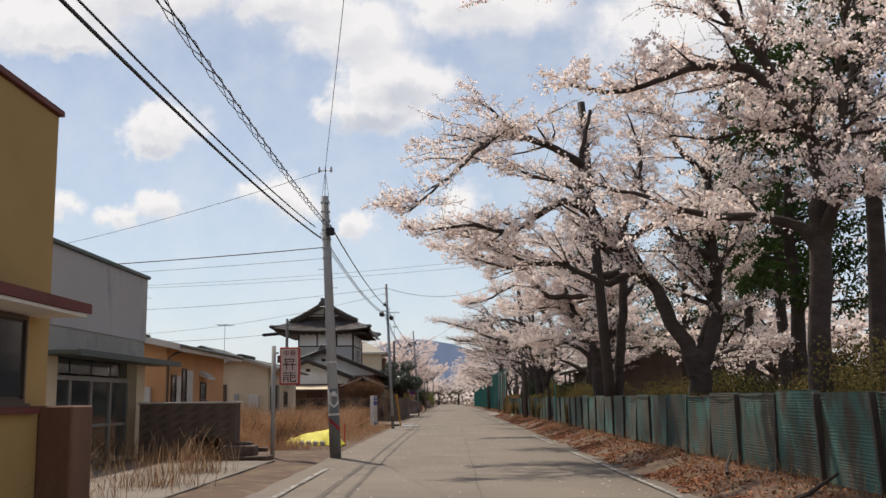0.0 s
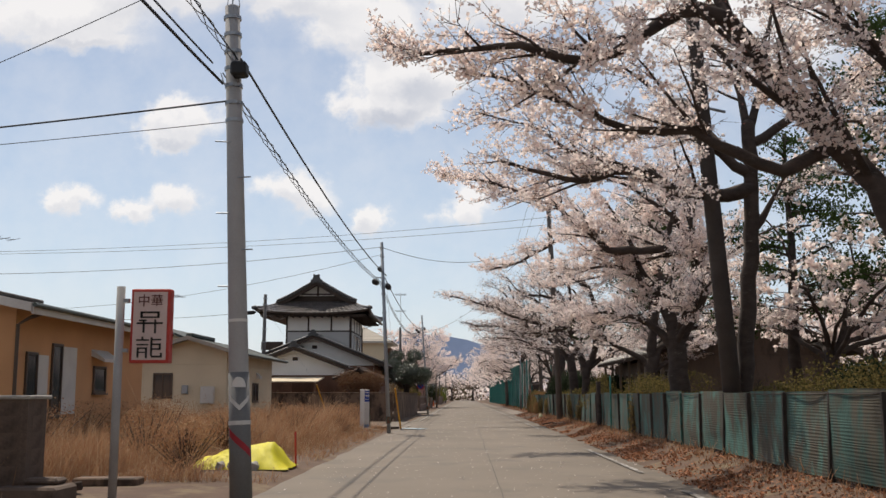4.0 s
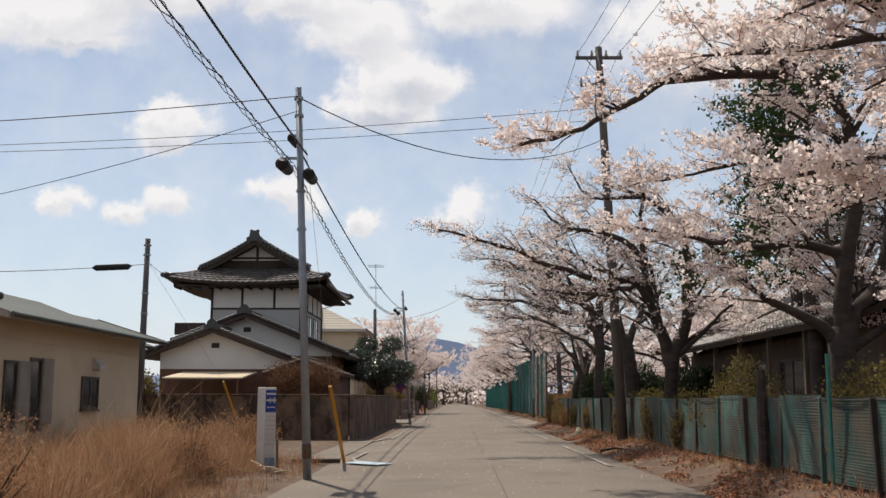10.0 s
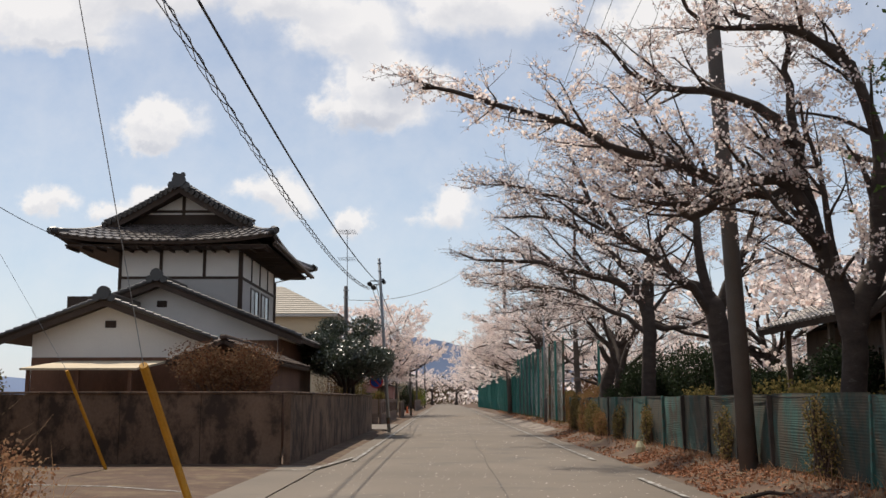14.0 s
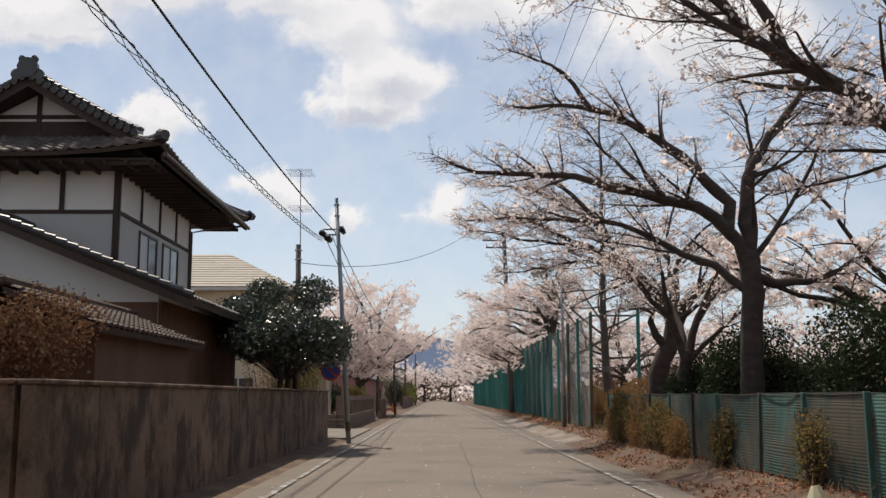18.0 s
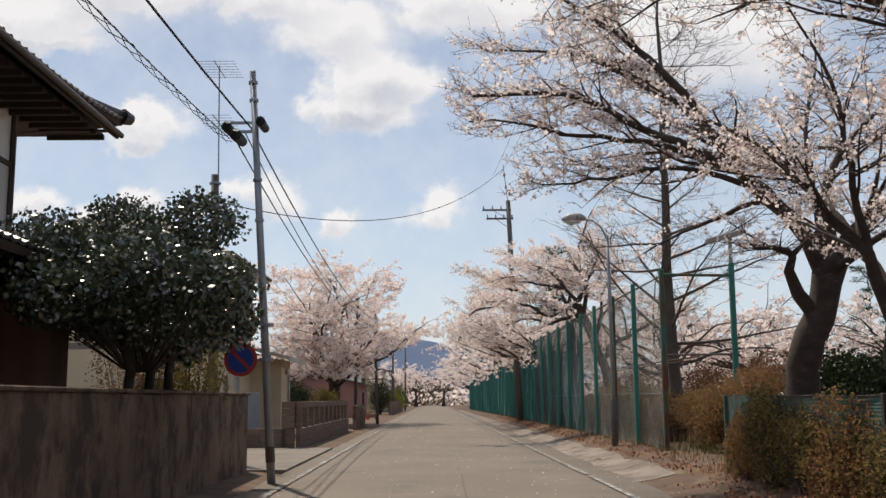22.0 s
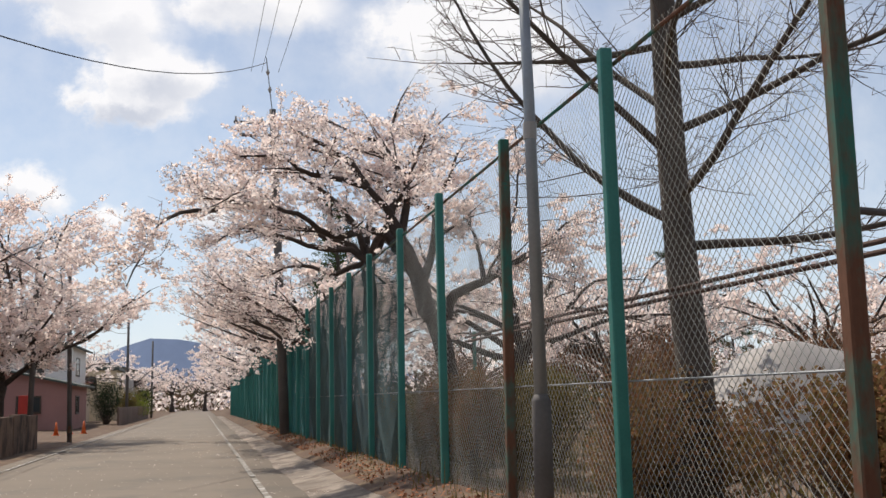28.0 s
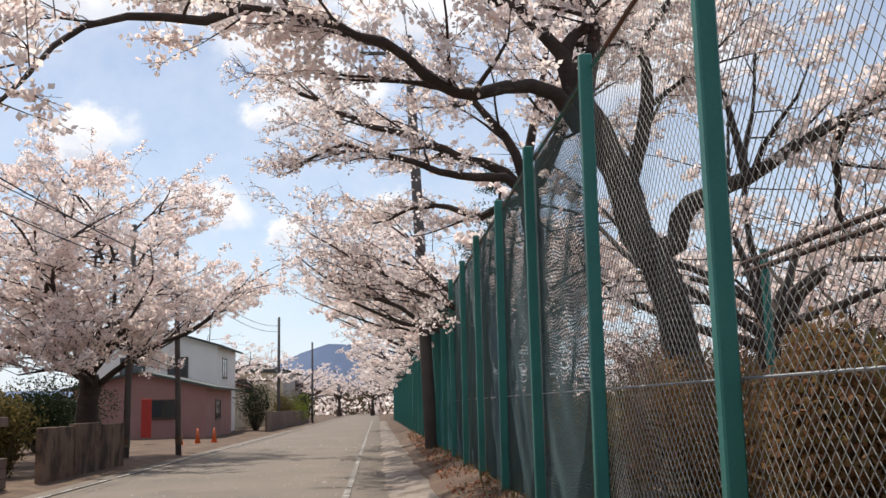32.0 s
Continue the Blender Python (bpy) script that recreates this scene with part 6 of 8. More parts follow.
def low_house(name, label, wall, x, y0, y1, z, dx=6.0, ridge=1.3, roof=BROWNTILE, e=0.6, g=0.6):
    """A single-storey house whose long side runs along the road under a low gabled roof."""
    h = thing(name, label, "house", x, 0, 0)
    part("wall", Mesher().box(-dx, 0, y0, y1, -0.1, z, 0.01), wall, h)
    mid = -dx / 2
    sl = ridge / (dx / 2)
    ze = z + 0.05 - sl * e
    part("gable", Mesher().prism([(-dx, z), (0, z), (mid, z + ridge)], 1, y0 + 0.02, y1 - 0.02), wall, h)
    for s in (0, 1):
        xe, xi = (e, mid) if s == 0 else (-dx - e, mid)
        a, b = (xe, ze), (mid, z + ridge + 0.05)
        q = [(xe, y0 - g, ze), (xe, y1 + g, ze), (mid, y1 + g, z + ridge + 0.05), (mid, y0 - g, z + ridge + 0.05)]
        if s:
            q = q[::-1]
        part("roof", Mesher().slab(*q, 0.09), roof, h)
    part("eave_board", Mesher().box(e - 0.02, e + 0.03, y0 - g - 0.02, y1 + g + 0.02, ze - 0.2, ze + 0.02), WHITEBOARD, h)
    part("gutter", Mesher().tube([(e + 0.08, y0 - 0.7, ze - 0.02), (e + 0.08, y1 + 0.7, ze - 0.04)], 0.05, 8), DARKROOF, h)
    for yy in (y0 - g - 0.02, y1 + g - 0.02):
        part("bargeboard", Mesher().prism([(e, ze - 0.16), (e, ze + 0.03), (mid, z + ridge + 0.08), (-dx - e, ze + 0.03), (-dx - e, ze - 0.16), (mid, z + ridge - 0.12)], 1, yy, yy + 0.05), WHITEBOARD, h)
    part("ridge_cap", Mesher().box(mid - 0.12, mid + 0.12, y0 - 0.75, y1 + 0.75, z + ridge + 0.03, z + ridge + 0.16, 0.03), roof, h)
    return h


def orange_house():
    h = low_house("orange_house", "orange stucco house with a low dark roof and small windows", ORANGE, -9.75, 34.9, 43.6, 3.42, dx=7.0, ridge=0.77)
    for y0, y1, z0, z1 in ((35.5, 36.0, 0.9, 2.35), (36.9, 37.4, 1.0, 2.6), (39.6, 40.4, 1.55, 2.15)):
        window(h, "x", 0.0, y0, y1, z0, z1, 1, BROWNALU, GLASS, 2 if y1 - y0 > 0.8 else 1)
    part("meter_box", Mesher().box(-0.9, -0.5, 34.7, 34.9, 1.2, 1.95, 0.015), WHITEBOARD, h)
    window(h, "y", 34.9, -2.0, -1.4, 2.6, 2.8, -1, BROWNALU, GLASS, 1)
    part("downpipe", Mesher().tube([(0.62, 34.9, 3.2), (0.3, 34.88, 3.1), (0.06, 34.86, 2.95), (0.06, 34.86, 0.0)], 0.04, 8), BROWNALU, h)
    part("shutter", Mesher().box(0.0, 0.05, 37.46, 38.3, 1.0, 2.6), WHITEBOARD, h)
    part("shutter", Mesher().box(0.0, 0.05, 36.06, 36.6, 0.9, 2.35), WHITEBOARD, h)
    part("hood", Mesher().prism([(0.0, 2.45), (0.35, 2.3), (0.35, 2.38), (0.0, 2.62)], 1, 39.4, 40.6), WHITEBOARD, h)

    mast = part("aerial", Mesher().tube([(-2.2, 38.0, 3.9), (-2.2, 38.0, 5.4)], 0.015, 5), STEEL, h)
    part("boom", Mesher().tube([(-2.6, 37.5, 5.35), (-1.8, 38.5, 5.35)], 0.01, 4), STEEL, mast)
    for k in range(6):
        part("aerial_rod", Mesher().tube([(-2.8 + 0.15 * k, 37.75 + 0.19 * k, 5.35), (-2.3 + 0.15 * k, 37.35 + 0.19 * k, 5.35)], 0.007, 4), STEEL, mast)


def cream_house():
    h = thing("cream_house", "cream stucco house with a low gabled roof beside the overgrown lot", "house", -9.9, 0, 0)
    y0, y1, z, dx = 55.0, 64.8, 3.3, 5.0
    part("wall", Mesher().box(-dx, 0, y0, y1, -0.1, z - 0.6, 0.01), CREAM, h)
    mid, rid, e = -1.5, 0.47, 0.6
    part("gable", Mesher().prism([(-dx, z - 0.6), (0, z - 0.6), (0, z), (mid, z + rid), (-dx, z + rid - 0.31 * (dx + mid))], 1, y0 - 0.004, y1 - 0.01), CREAM, h)
    ze = z + 0.05 - 0.31 * e
    zw = z + 0.05 + rid - 0.31 * (dx + e + mid)
    for s in (0, 1):
        xe, ze2 = (e, ze) if s == 0 else (-dx - e, zw)
        q = [(xe, y0 - 0.6, ze2), (xe, y1 + 0.6, ze2), (mid, y1 + 0.6, z + rid + 0.05), (mid, y0 - 0.6, z + rid + 0.05)]
        part("roof", Mesher().slab(*(q if s == 0 else q[::-1]), 0.09), GREENTILE, h)
    for yy in (y0 - 0.62, y1 + 0.58):
        part("bargeboard", Mesher().prism([(e, ze - 0.13), (e, ze + 0.03), (mid, z + rid + 0.08), (-dx - e, zw + 0.03), (-dx - e, zw - 0.13), (mid, z + rid - 0.08)], 1, yy, yy + 0.05), EAVE, h)
    part("eave_board", Mesher().box(e - 0.02, e + 0.03, y0 - 0.6, y1 + 0.6, ze - 0.12, ze + 0.0), EAVE, h)
    part("gutter", Mesher().tube([(e + 0.08, y0 - 0.6, ze - 0.03), (e + 0.08, y1 + 0.6, ze - 0.05)], 0.045, 8), DARKROOF, h)
    part("ridge_cap", Mesher().box(mid - 0.14, mid + 0.14, y0 - 0.3, 58.5, z + rid + 0.03, z + rid + 0.2, 0.04), GREENTILE, h)
    window(h, "y", y0, -2.95, -2.25, 1.4, 2.3, -1, BROWNALU, GLASS, 2)
    for a, b, z0, z1 in ((55.7, 56.2, 0.9, 2.2), (57.0, 57.5, 0.8, 2.3), (60.2, 61.3, 1.2, 1.95)):
        window(h, "x", 0.0, a, b, z0, z1, 1, BROWNALU, GLASS, 2 if b - a > 0.9 else 1)
    part("meter_box", Mesher().box(-1.0, -0.45, y0 - 0.22, y0, 1.1, 1.8, 0.02), WHITEBOARD, h)
    part("meter_door", Mesher().box(-0.95, -0.5, y0 - 0.235, y0 - 0.222, 1.15, 1.75, 0.004), WHITEBOARD, h)
    for a, b, z0, z1 in ((56.26, 56.86, 0.95, 2.25), (57.56, 58.16, 0.85, 2.35)):
        s = part("shutter", Mesher().box(0.0, 0.09, a, b, z0, z1, 0.008), EAVE, h, "closed grey-brown shutter box")
        for k in range(7):
            part("slat", Mesher().box(0.088, 0.1, a + 0.04, b - 0.04, z0 + 0.05 + k * (z1 - z0 - 0.1) / 7, z0 + 0.05 + (k + 0.8) * (z1 - z0 - 0.1) / 7), EAVE, s)
    part("vent", Mesher().prism([(0.0, 2.2), (0.2, 2.2), (0.2, 2.32), (0.0, 2.5)], 1, 60.9, 61.35), WHITEBOARD, h, "pale metal vent hood")
    part("electric_meter", Mesher().box(-1.8, -1.55, y0 - 0.12, y0, 1.5, 1.85, 0.02), STEEL, h)
    part("aerial", Mesher().tube([(-2.6, 56, z + 0.6), (-2.6, 56, z + 2.4)], 0.015, 5), STEEL, h)
    for k in range(6):
        part("aerial_rod", Mesher().tube([(-3.0, 55.4 + 0.22 * k, z + 2.3), (-2.2, 55.4 + 0.22 * k, z + 2.3)], 0.008, 4), STEEL, h)


def tile_field(house, name, p00, p10, p11, p01, cols, rows, each=False, label="", material=None):
    """Pantiles over a four-sided roof slope: p00, p10 along the eave, p01, p11 along the top. Each tile is an arched, overlapping piece."""
    p00, p10, p11, p01 = (Vector(p) for p in (p00, p10, p11, p01))
    nrm = (p10 - p00).cross(p01 - p00).normalized()
    if nrm.z < 0:
        nrm = -nrm
    big = Mesher()
    for r in range(rows):
        for c in range(cols):
            u0, u1, v0, v1 = c / cols, (c + 1) / cols, r / rows, (r + 1.12) / rows
            at = lambda u, v: p00.lerp(p10, u).lerp(p01.lerp(p11, u), min(v, 1.0))
            vs = []
            for v, lift in ((v0, 0.055), (v1, 0.005)):
                for k in range(5):
                    q = k / 4
                    vs.append(at(u0 + (u1 - u0) * q, v) + nrm * (lift + 0.045 * math.sin(math.pi * (q * 1.25 - 0.12)) ** 2 * (1 if q < 0.9 else 0.2)))
            for k in range(5):
                vs.append(vs[k] - nrm * 0.055)
            fs = [(k, k + 1, k + 6, k + 5) for k in range(4)] + [(k + 1, k, k + 10, k + 11) for k in range(4)]
            if each:
                part("roof_tile", Mesher().add(vs, fs), KAWARA, each)
            else:
                big.add(vs, fs)
    if not each:
        tagged(part(name, big, material or KAWARA, house), kind="stuff", label=label)
    return


def traditional_house():
    h = thing("traditional_house", "two-storey Japanese house with dark tiled hip-and-gable roof and white plaster", "house", 0, 0, 0)
    # upper storey
    X0, X1, Y0, Y1 = -13.0, -8.32, 86.1, 93.4
    part("upper_wall", Mesher().box(X0, X1, Y0, Y1, 3.0, 6.0, 0.01), GREYPLASTER, h)
    part("plaster_band", Mesher().box(X0 + 0.01, X1 - 0.01, Y0 + 0.01, Y1 - 0.01, 6.0, 7.1), PLASTER, h)
    for x in (X0, X0 + 1.55, X0 + 3.2, X1 - 0.12):
        part("timber_post", Mesher().box(x, x + 0.12, Y0 - 0.03, Y0, 4.4 if x in (X0, X1 - 0.12) else 5.95, 7.1), DARKWOOD, h)
    part("timber_rail", Mesher().box(X0, X1, Y0 - 0.035, Y0, 5.93, 6.03), DARKWOOD, h)
    for y in (Y0, Y0 + 1.9, Y0 + 3.7, Y0 + 5.5, Y1 - 0.12):
        part("timber_post", Mesher().box(X1, X1 + 0.03, y, y + 0.12, 4.4 if y in (Y0, Y1 - 0.12) else 5.95, 7.1), DARKWOOD, h)
    part("timber_rail", Mesher().box(X1, X1 + 0.035, Y0, Y1, 5.93, 6.03), DARKWOOD, h)
    window(h, "x", X1, 87.95, 89.55, 4.55, 5.75, 1, BROWNALU, PALEGLASS, 2)
    window(h, "x", X1, 90.25, 91.85, 4.55, 5.75, 1, BROWNALU, PALEGLASS, 2)
    # hip-and-gable roof
    ex0, ex1, ey0, ey1, ez = -14.95, -6.87, 84.6, 95.5, 7.15
    cx, gy0, gy1 = (ex0 + ex1) / 2, 87.3, 93.0
    gx, gz, rz = 2.4, 8.2, 9.55
    up = 0.28
    cor = {(0, 0): (ex0, ey0, ez + up), (1, 0): (ex1, ey0, ez + up), (1, 1): (ex1, ey1, ez + up), (0, 1): (ex0, ey1, ez + up)}
    g = {(0, 0): (cx - gx, gy0, gz), (1, 0): (cx + gx, gy0, gz), (1, 1): (cx + gx, gy1, gz), (0, 1): (cx - gx, gy1, gz)}
    dark = Mesher()
    sides = [((0, 0), (1, 0)), ((1, 0), (1, 1)), ((1, 1), (0, 1)), ((0, 1), (0, 0))]
    for k, (a, b) in enumerate(sides):
        A, B = Vector(cor[a]), Vector(cor[b])
        M = (A + B) / 2 - Vector((0, 0, up))
        G0, G1 = Vector(g[a]), Vector(g[b])
        GM = (G0 + G1) / 2
        n = 6
        for s in range(n):
            q0, q1 = s / n, (s + 1) / n
            eave = lambda q: A.lerp(B, q) - Vector((0, 0, up * (1 - abs(2 * q - 1) ** 2.4)))
            top = lambda q: G0.lerp(G1, q)
            part("roof_deck", Mesher().slab(eave(q0), eave(q1), top(q1), top(q0), 0.10), DARKWOOD, h)
            cols = max(2, int((B - A).length / n / 0.27))
            tile_field(h, "tiling", eave(q0), eave(q1), top(q1), top(q0), cols, 7)
    for s in (-1, 1):
        e = [(cx + s * gx * 1.13, gy0 - 0.75, gz - 0.12), (cx + s * gx * 1.13, gy1 + 0.75, gz - 0.12), (cx, gy1 + 0.75, rz), (cx, gy0 - 0.75, rz)]
        part("gable_deck", Mesher().slab(*(e if s > 0 else e[::-1]), 0.10), DARKWOOD, h)
        tile_field(h, "tiling", e[0], e[1], e[2], e[3], 30, 9)
        # curved verge of the gable
        mb = Mesher()
        vs = []
        for k in range(7):
            q = k / 6
            x = cx + s * gx * 1.2 * (1 - q)
            zz = gz - 0.2 + (rz - gz + 0.22) * (q ** 1.15)
            vs.append((x, zz))
        mb.prism([(p[0], p[1] - 0.22) for p in vs] + [(p[0], p[1] + 0.06) for p in vs[::-1]], 1, gy0 - 0.85, gy0 - 0.72)
        part("bargeboard", mb, DARKWOOD, h)
        # short tiles laid across the verge, and the stepped row of ridge tiles above them
        for k in range(15):
            q = (k + 0.3) / 15
            px, pz = cx + s * gx * 1.2 * (1 - q), gz - 0.2 + (rz - gz + 0.22) * (q ** 1.15)
            n = 1 if k % 2 else 0
            part("verge_tile", Mesher().tube([(px, gy0 - 0.97, pz + 0.08), (px, gy0 - 0.42, pz + 0.17)], [0.095, 0.085], 8), VERGETILE, h)
            part("verge_tile", Mesher().tube([(px + s * 0.05, gy0 - 0.72 - 0.02 * n, pz + 0.19), (px - s * 0.16, gy0 - 0.68, pz + 0.30)], [0.105, 0.085], 8), VERGETILE, h)
            part("verge_tile", Mesher().tube([(px + s * 0.05, gy0 - 0.42, pz + 0.24), (px - s * 0.16, gy0 - 0.42, pz + 0.37)], [0.10, 0.085], 8), VERGETILE, h)
    part("gable_wall", Mesher().prism([(cx - gx, gz - 0.1), (cx + gx, gz - 0.1), (cx, rz - 0.15)], 1, gy0, gy1), PLASTER, h)
    part("gable_beam", Mesher().box(cx - 1.25, cx + 1.25, gy0 - 0.05, gy0, gz + 0.5, gz + 0.6), DARKWOOD, h)
    part("gable_post", Mesher().box(cx - 0.06, cx + 0.06, gy0 - 0.06, gy0, gz - 0.05, rz - 0.1), DARKWOOD, h)
    part("gable_skirt", Mesher().prism([(cx - gx * 1.05, gz - 0.25), (cx + gx * 1.05, gz - 0.25), (cx + 1.55, gz + 0.42), (cx - 1.55, gz + 0.42)], 1, gy0 - 0.04, gy0 - 0.01), DARKWOOD, h)
    part("ridge", Mesher().box(cx - 0.14, cx + 0.14, gy0 - 0.85, gy1 + 0.85, rz - 0.02, rz + 0.34, 0.05), VERGETILE, h)
    orn = Mesher().tube([(cx, gy0 - 1.0, rz + 0.26), (cx, gy0 - 0.85, rz + 0.26)], 0.27, 14)
    for s in (-1, 1):
        orn.tube([(cx + s * 0.28, gy0 - 0.97, rz + 0.08), (cx + s * 0.28, gy0 - 0.87, rz + 0.08)], 0.15, 10)
        orn.tube([(cx + s * 0.16, gy0 - 0.97, rz + 0.5), (cx + s * 0.16, gy0 - 0.87, rz + 0.5)], 0.09, 8)
    part("ridge_end_tile", orn, VERGETILE, h, "dark ornamental ridge-end tile")
    for a in cor:
        A, G = Vector(cor[a]), Vector(g[a])
        pts = [A.lerp(G, q) + Vector((0, 0, 0.12 - 0.16 * math.sin(math.pi * q))) for q in np.linspace(0, 1, 8)]
        part("hip_ridge", Mesher().tube(pts, 0.13, 8), VERGETILE, h, smooth=True)
        part("hip_end_tile", Mesher().tube([A + Vector((0, 0, 0.12)), A + (A - G).normalized() * 0.25 + Vector((0, 0, 0.16))], [0.18, 0.12], 10), VERGETILE, h)
    # rafters and soffit
    part("soffit", Mesher().box(ex0 + 0.3, ex1 - 0.3, ey0 + 0.3, ey1 - 0.3, 7.03, 7.09), DARKWOOD, h)
    for k in range(22):
        y = ey0 + 0.4 + k * (ey1 - ey0 - 0.8) / 21
        part("rafter", Mesher().box(X1, ex1 - 0.25, y - 0.035, y + 0.035, 6.93, 7.03), DARKWOOD, h)
    for k in range(15):
        x = ex0 + 0.4 + k * (ex1 - ex0 - 0.8) / 14
        part("rafter", Mesher().box(x - 0.035, x + 0.035, ey0 + 0.25, Y0, 6.93, 7.03), DARKWOOD, h)
    part("fascia", Mesher().box(ex1 - 0.06, ex1, ey0 + 0.2, ey1 - 0.2, 7.0, 7.14), DARKWOOD, h)
    part("gutter", Mesher().tube([(ex1 + 0.06, ey0 + 0.1, 7.13), (ex1 + 0.06, ey1 - 0.2, 7.07)], 0.06, 8), BROWNALU, h)
    part("downpipe", Mesher().tube([(ex1, ey1 - 0.5, 7.1), (X1 + 0.6, ey1 - 1.4, 6.85), (X1 + 0.08, Y1 - 0.1, 6.6), (X1 + 0.08, Y1 - 0.1, 4.0)], 0.035, 6), BROWNALU, h)

    def wing(xc, hw_l, hw_r, y0, y1, zr, zl, zrr, wall_z, wall_x1, name):
        """A one-storey wing with its gable towards the camera's start: ridge at xc, half widths, ridge and eave heights."""
        L, R = xc - hw_l, xc + hw_r
        part("wing_wall", Mesher().box(L + 0.8, wall_x1, y0 + 0.7, y1, -0.1, wall_z, 0.01), PLASTER, h, "white plastered wall above brown boards")
        part("wing_gable", Mesher().prism([(L + 0.8, wall_z - 0.3), (wall_x1, wall_z - 0.3), (wall_x1, zrr + (zr - zrr) * (R - wall_x1) / hw_r - 0.12), (xc, zr - 0.12), (L + 0.8, zl + (zr - zl) * 0.8 / hw_l - 0.12)], 1, y0 + 0.69, y1 - 0.02), PLASTER, h)
        part("dado", Mesher().box(L + 0.82, wall_x1 - 0.02, y0 + 0.65, y0 + 0.69, -0.1, wall_z - 0.45), BROWNWOOD, h)
        for s, xe, ze in ((0, R, zrr), (1, L, zl)):
            q = [(xe, y0, ze), (xe, y1, ze), (xc, y1, zr), (xc, y0, zr)]
            part("wing_roof", Mesher().slab(*(q if s == 0 else q[::-1]), 0.12), DARKWOOD, h)
            tile_field(h, "tiling", q[0], q[1], q[2], q[3], int((y1 - y0) / 0.27), int(abs(xe - xc) / 0.26))
            cnt = int(abs(xe - xc) / 0.24)
            for q2 in range(cnt):
                a, b = Vector((xe, y0 - 0.02, ze + 0.09)).lerp(Vector((xc, y0 - 0.02, zr + 0.09)), q2 / cnt), Vector((xe, y0 - 0.02, ze + 0.07)).lerp(Vector((xc, y0 - 0.02, zr + 0.07)), (q2 + 1.08) / cnt)
                part("verge_tile", Mesher().tube([a, b], [0.095, 0.075], 8), VERGETILE, h)
            part("bargeboard", Mesher().add([(xe, y0 - 0.03, ze - 0.2), (xe, y0 - 0.03, ze + 0.04), (xc, y0 - 0.03, zr + 0.04), (xc, y0 - 0.03, zr - 0.2), (xe, y0 + 0.04, ze - 0.2), (xe, y0 + 0.04, ze + 0.04), (xc, y0 + 0.04, zr + 0.04), (xc, y0 + 0.04, zr - 0.2)],
                                            [(0, 1, 2, 3), (7, 6, 5, 4), (0, 4, 5, 1), (1, 5, 6, 2), (3, 2, 6, 7), (0, 3, 7, 4)]), DARKWOOD, h)
        part("wing_ridge", Mesher().box(xc - 0.12, xc + 0.12, y0 - 0.1, y1, zr, zr + 0.25, 0.04), VERGETILE, h)
        o = Mesher().tube([(xc, y0 - 0.2, zr + 0.2), (xc, y0 - 0.06, zr + 0.2)], 0.22, 12)
        for s in (-1, 1):
            o.tube([(xc + s * 0.24, y0 - 0.18, zr + 0.05), (xc + s * 0.24, y0 - 0.08, zr + 0.05)], 0.13, 8)
        part("ridge_end_tile", o, VERGETILE, h)
        part("gable_vent", Mesher().box(xc - 0.18, xc + 0.18, y0 + 0.65, y0 + 0.69, zr - 0.85, zr - 0.62, 0.02), DARKWOOD, h)

    wing(-10.48, 3.5, 5.0, 82.5, 91.5, 5.45, 4.1, 3.45, 3.9, -6.4, "rear")
    wing(-11.35, 3.3, 3.6, 79.8, 83.6, 4.55, 3.3, 3.2, 3.2, -8.1, "front")
    # side wall under the long eave, porch roof and canopy
    part("side_cladding", Mesher().box(-6.4, -6.34, 83.2, 91.4, -0.1, 3.5), BROWNWOOD, h)
    oldtile = mat("decayed_shingle", (0.085, 0.058, 0.045), 0.85, 0.35, 1.5, 20, 0.4, stain=(0.17, 0.13, 0.10), stain_at=0.62)
    for q in ([(-5.2, 75.9, 2.45), (-5.2, 82.5, 2.45), (-6.7, 82.5, 3.05), (-6.7, 75.9, 3.05)], [(-8.3, 82.5, 2.45), (-8.3, 75.9, 2.45), (-6.7, 75.9, 3.05), (-6.7, 82.5, 3.05)]):
        part("porch_roof", Mesher().slab(*q, 0.1), DARKWOOD, h)
        tile_field(h, "porch_tiling", q[0], q[1], q[2], q[3], 24, 6, material=oldtile)
    part("porch_ridge", Mesher().box(-6.8, -6.6, 75.8, 82.5, 3.05, 3.2, 0.04), oldtile, h)
    part("porch_wall", Mesher().box(-8.0, -5.5, 76.6, 82.3, -0.1, 2.5), BROWNWOOD, h)
    part("canopy", Mesher().slab((-12.6, 76.6, 2.30), (-9.3, 76.6, 2.30), (-9.3, 79.9, 2.62), (-12.6, 79.9, 2.62), 0.06), CREAM, h)
    for x in (-12.4, -11.0, -9.5):
        part("canopy_post", Mesher().box(x - 0.05, x + 0.05, 76.7, 76.8, -0.1, 2.3), BROWNWOOD, h)
    part("balcony_rail", Mesher().box(-14.6, -13.05, 85.3, 85.36, 4.6, 5.2), DARKWOOD, h)


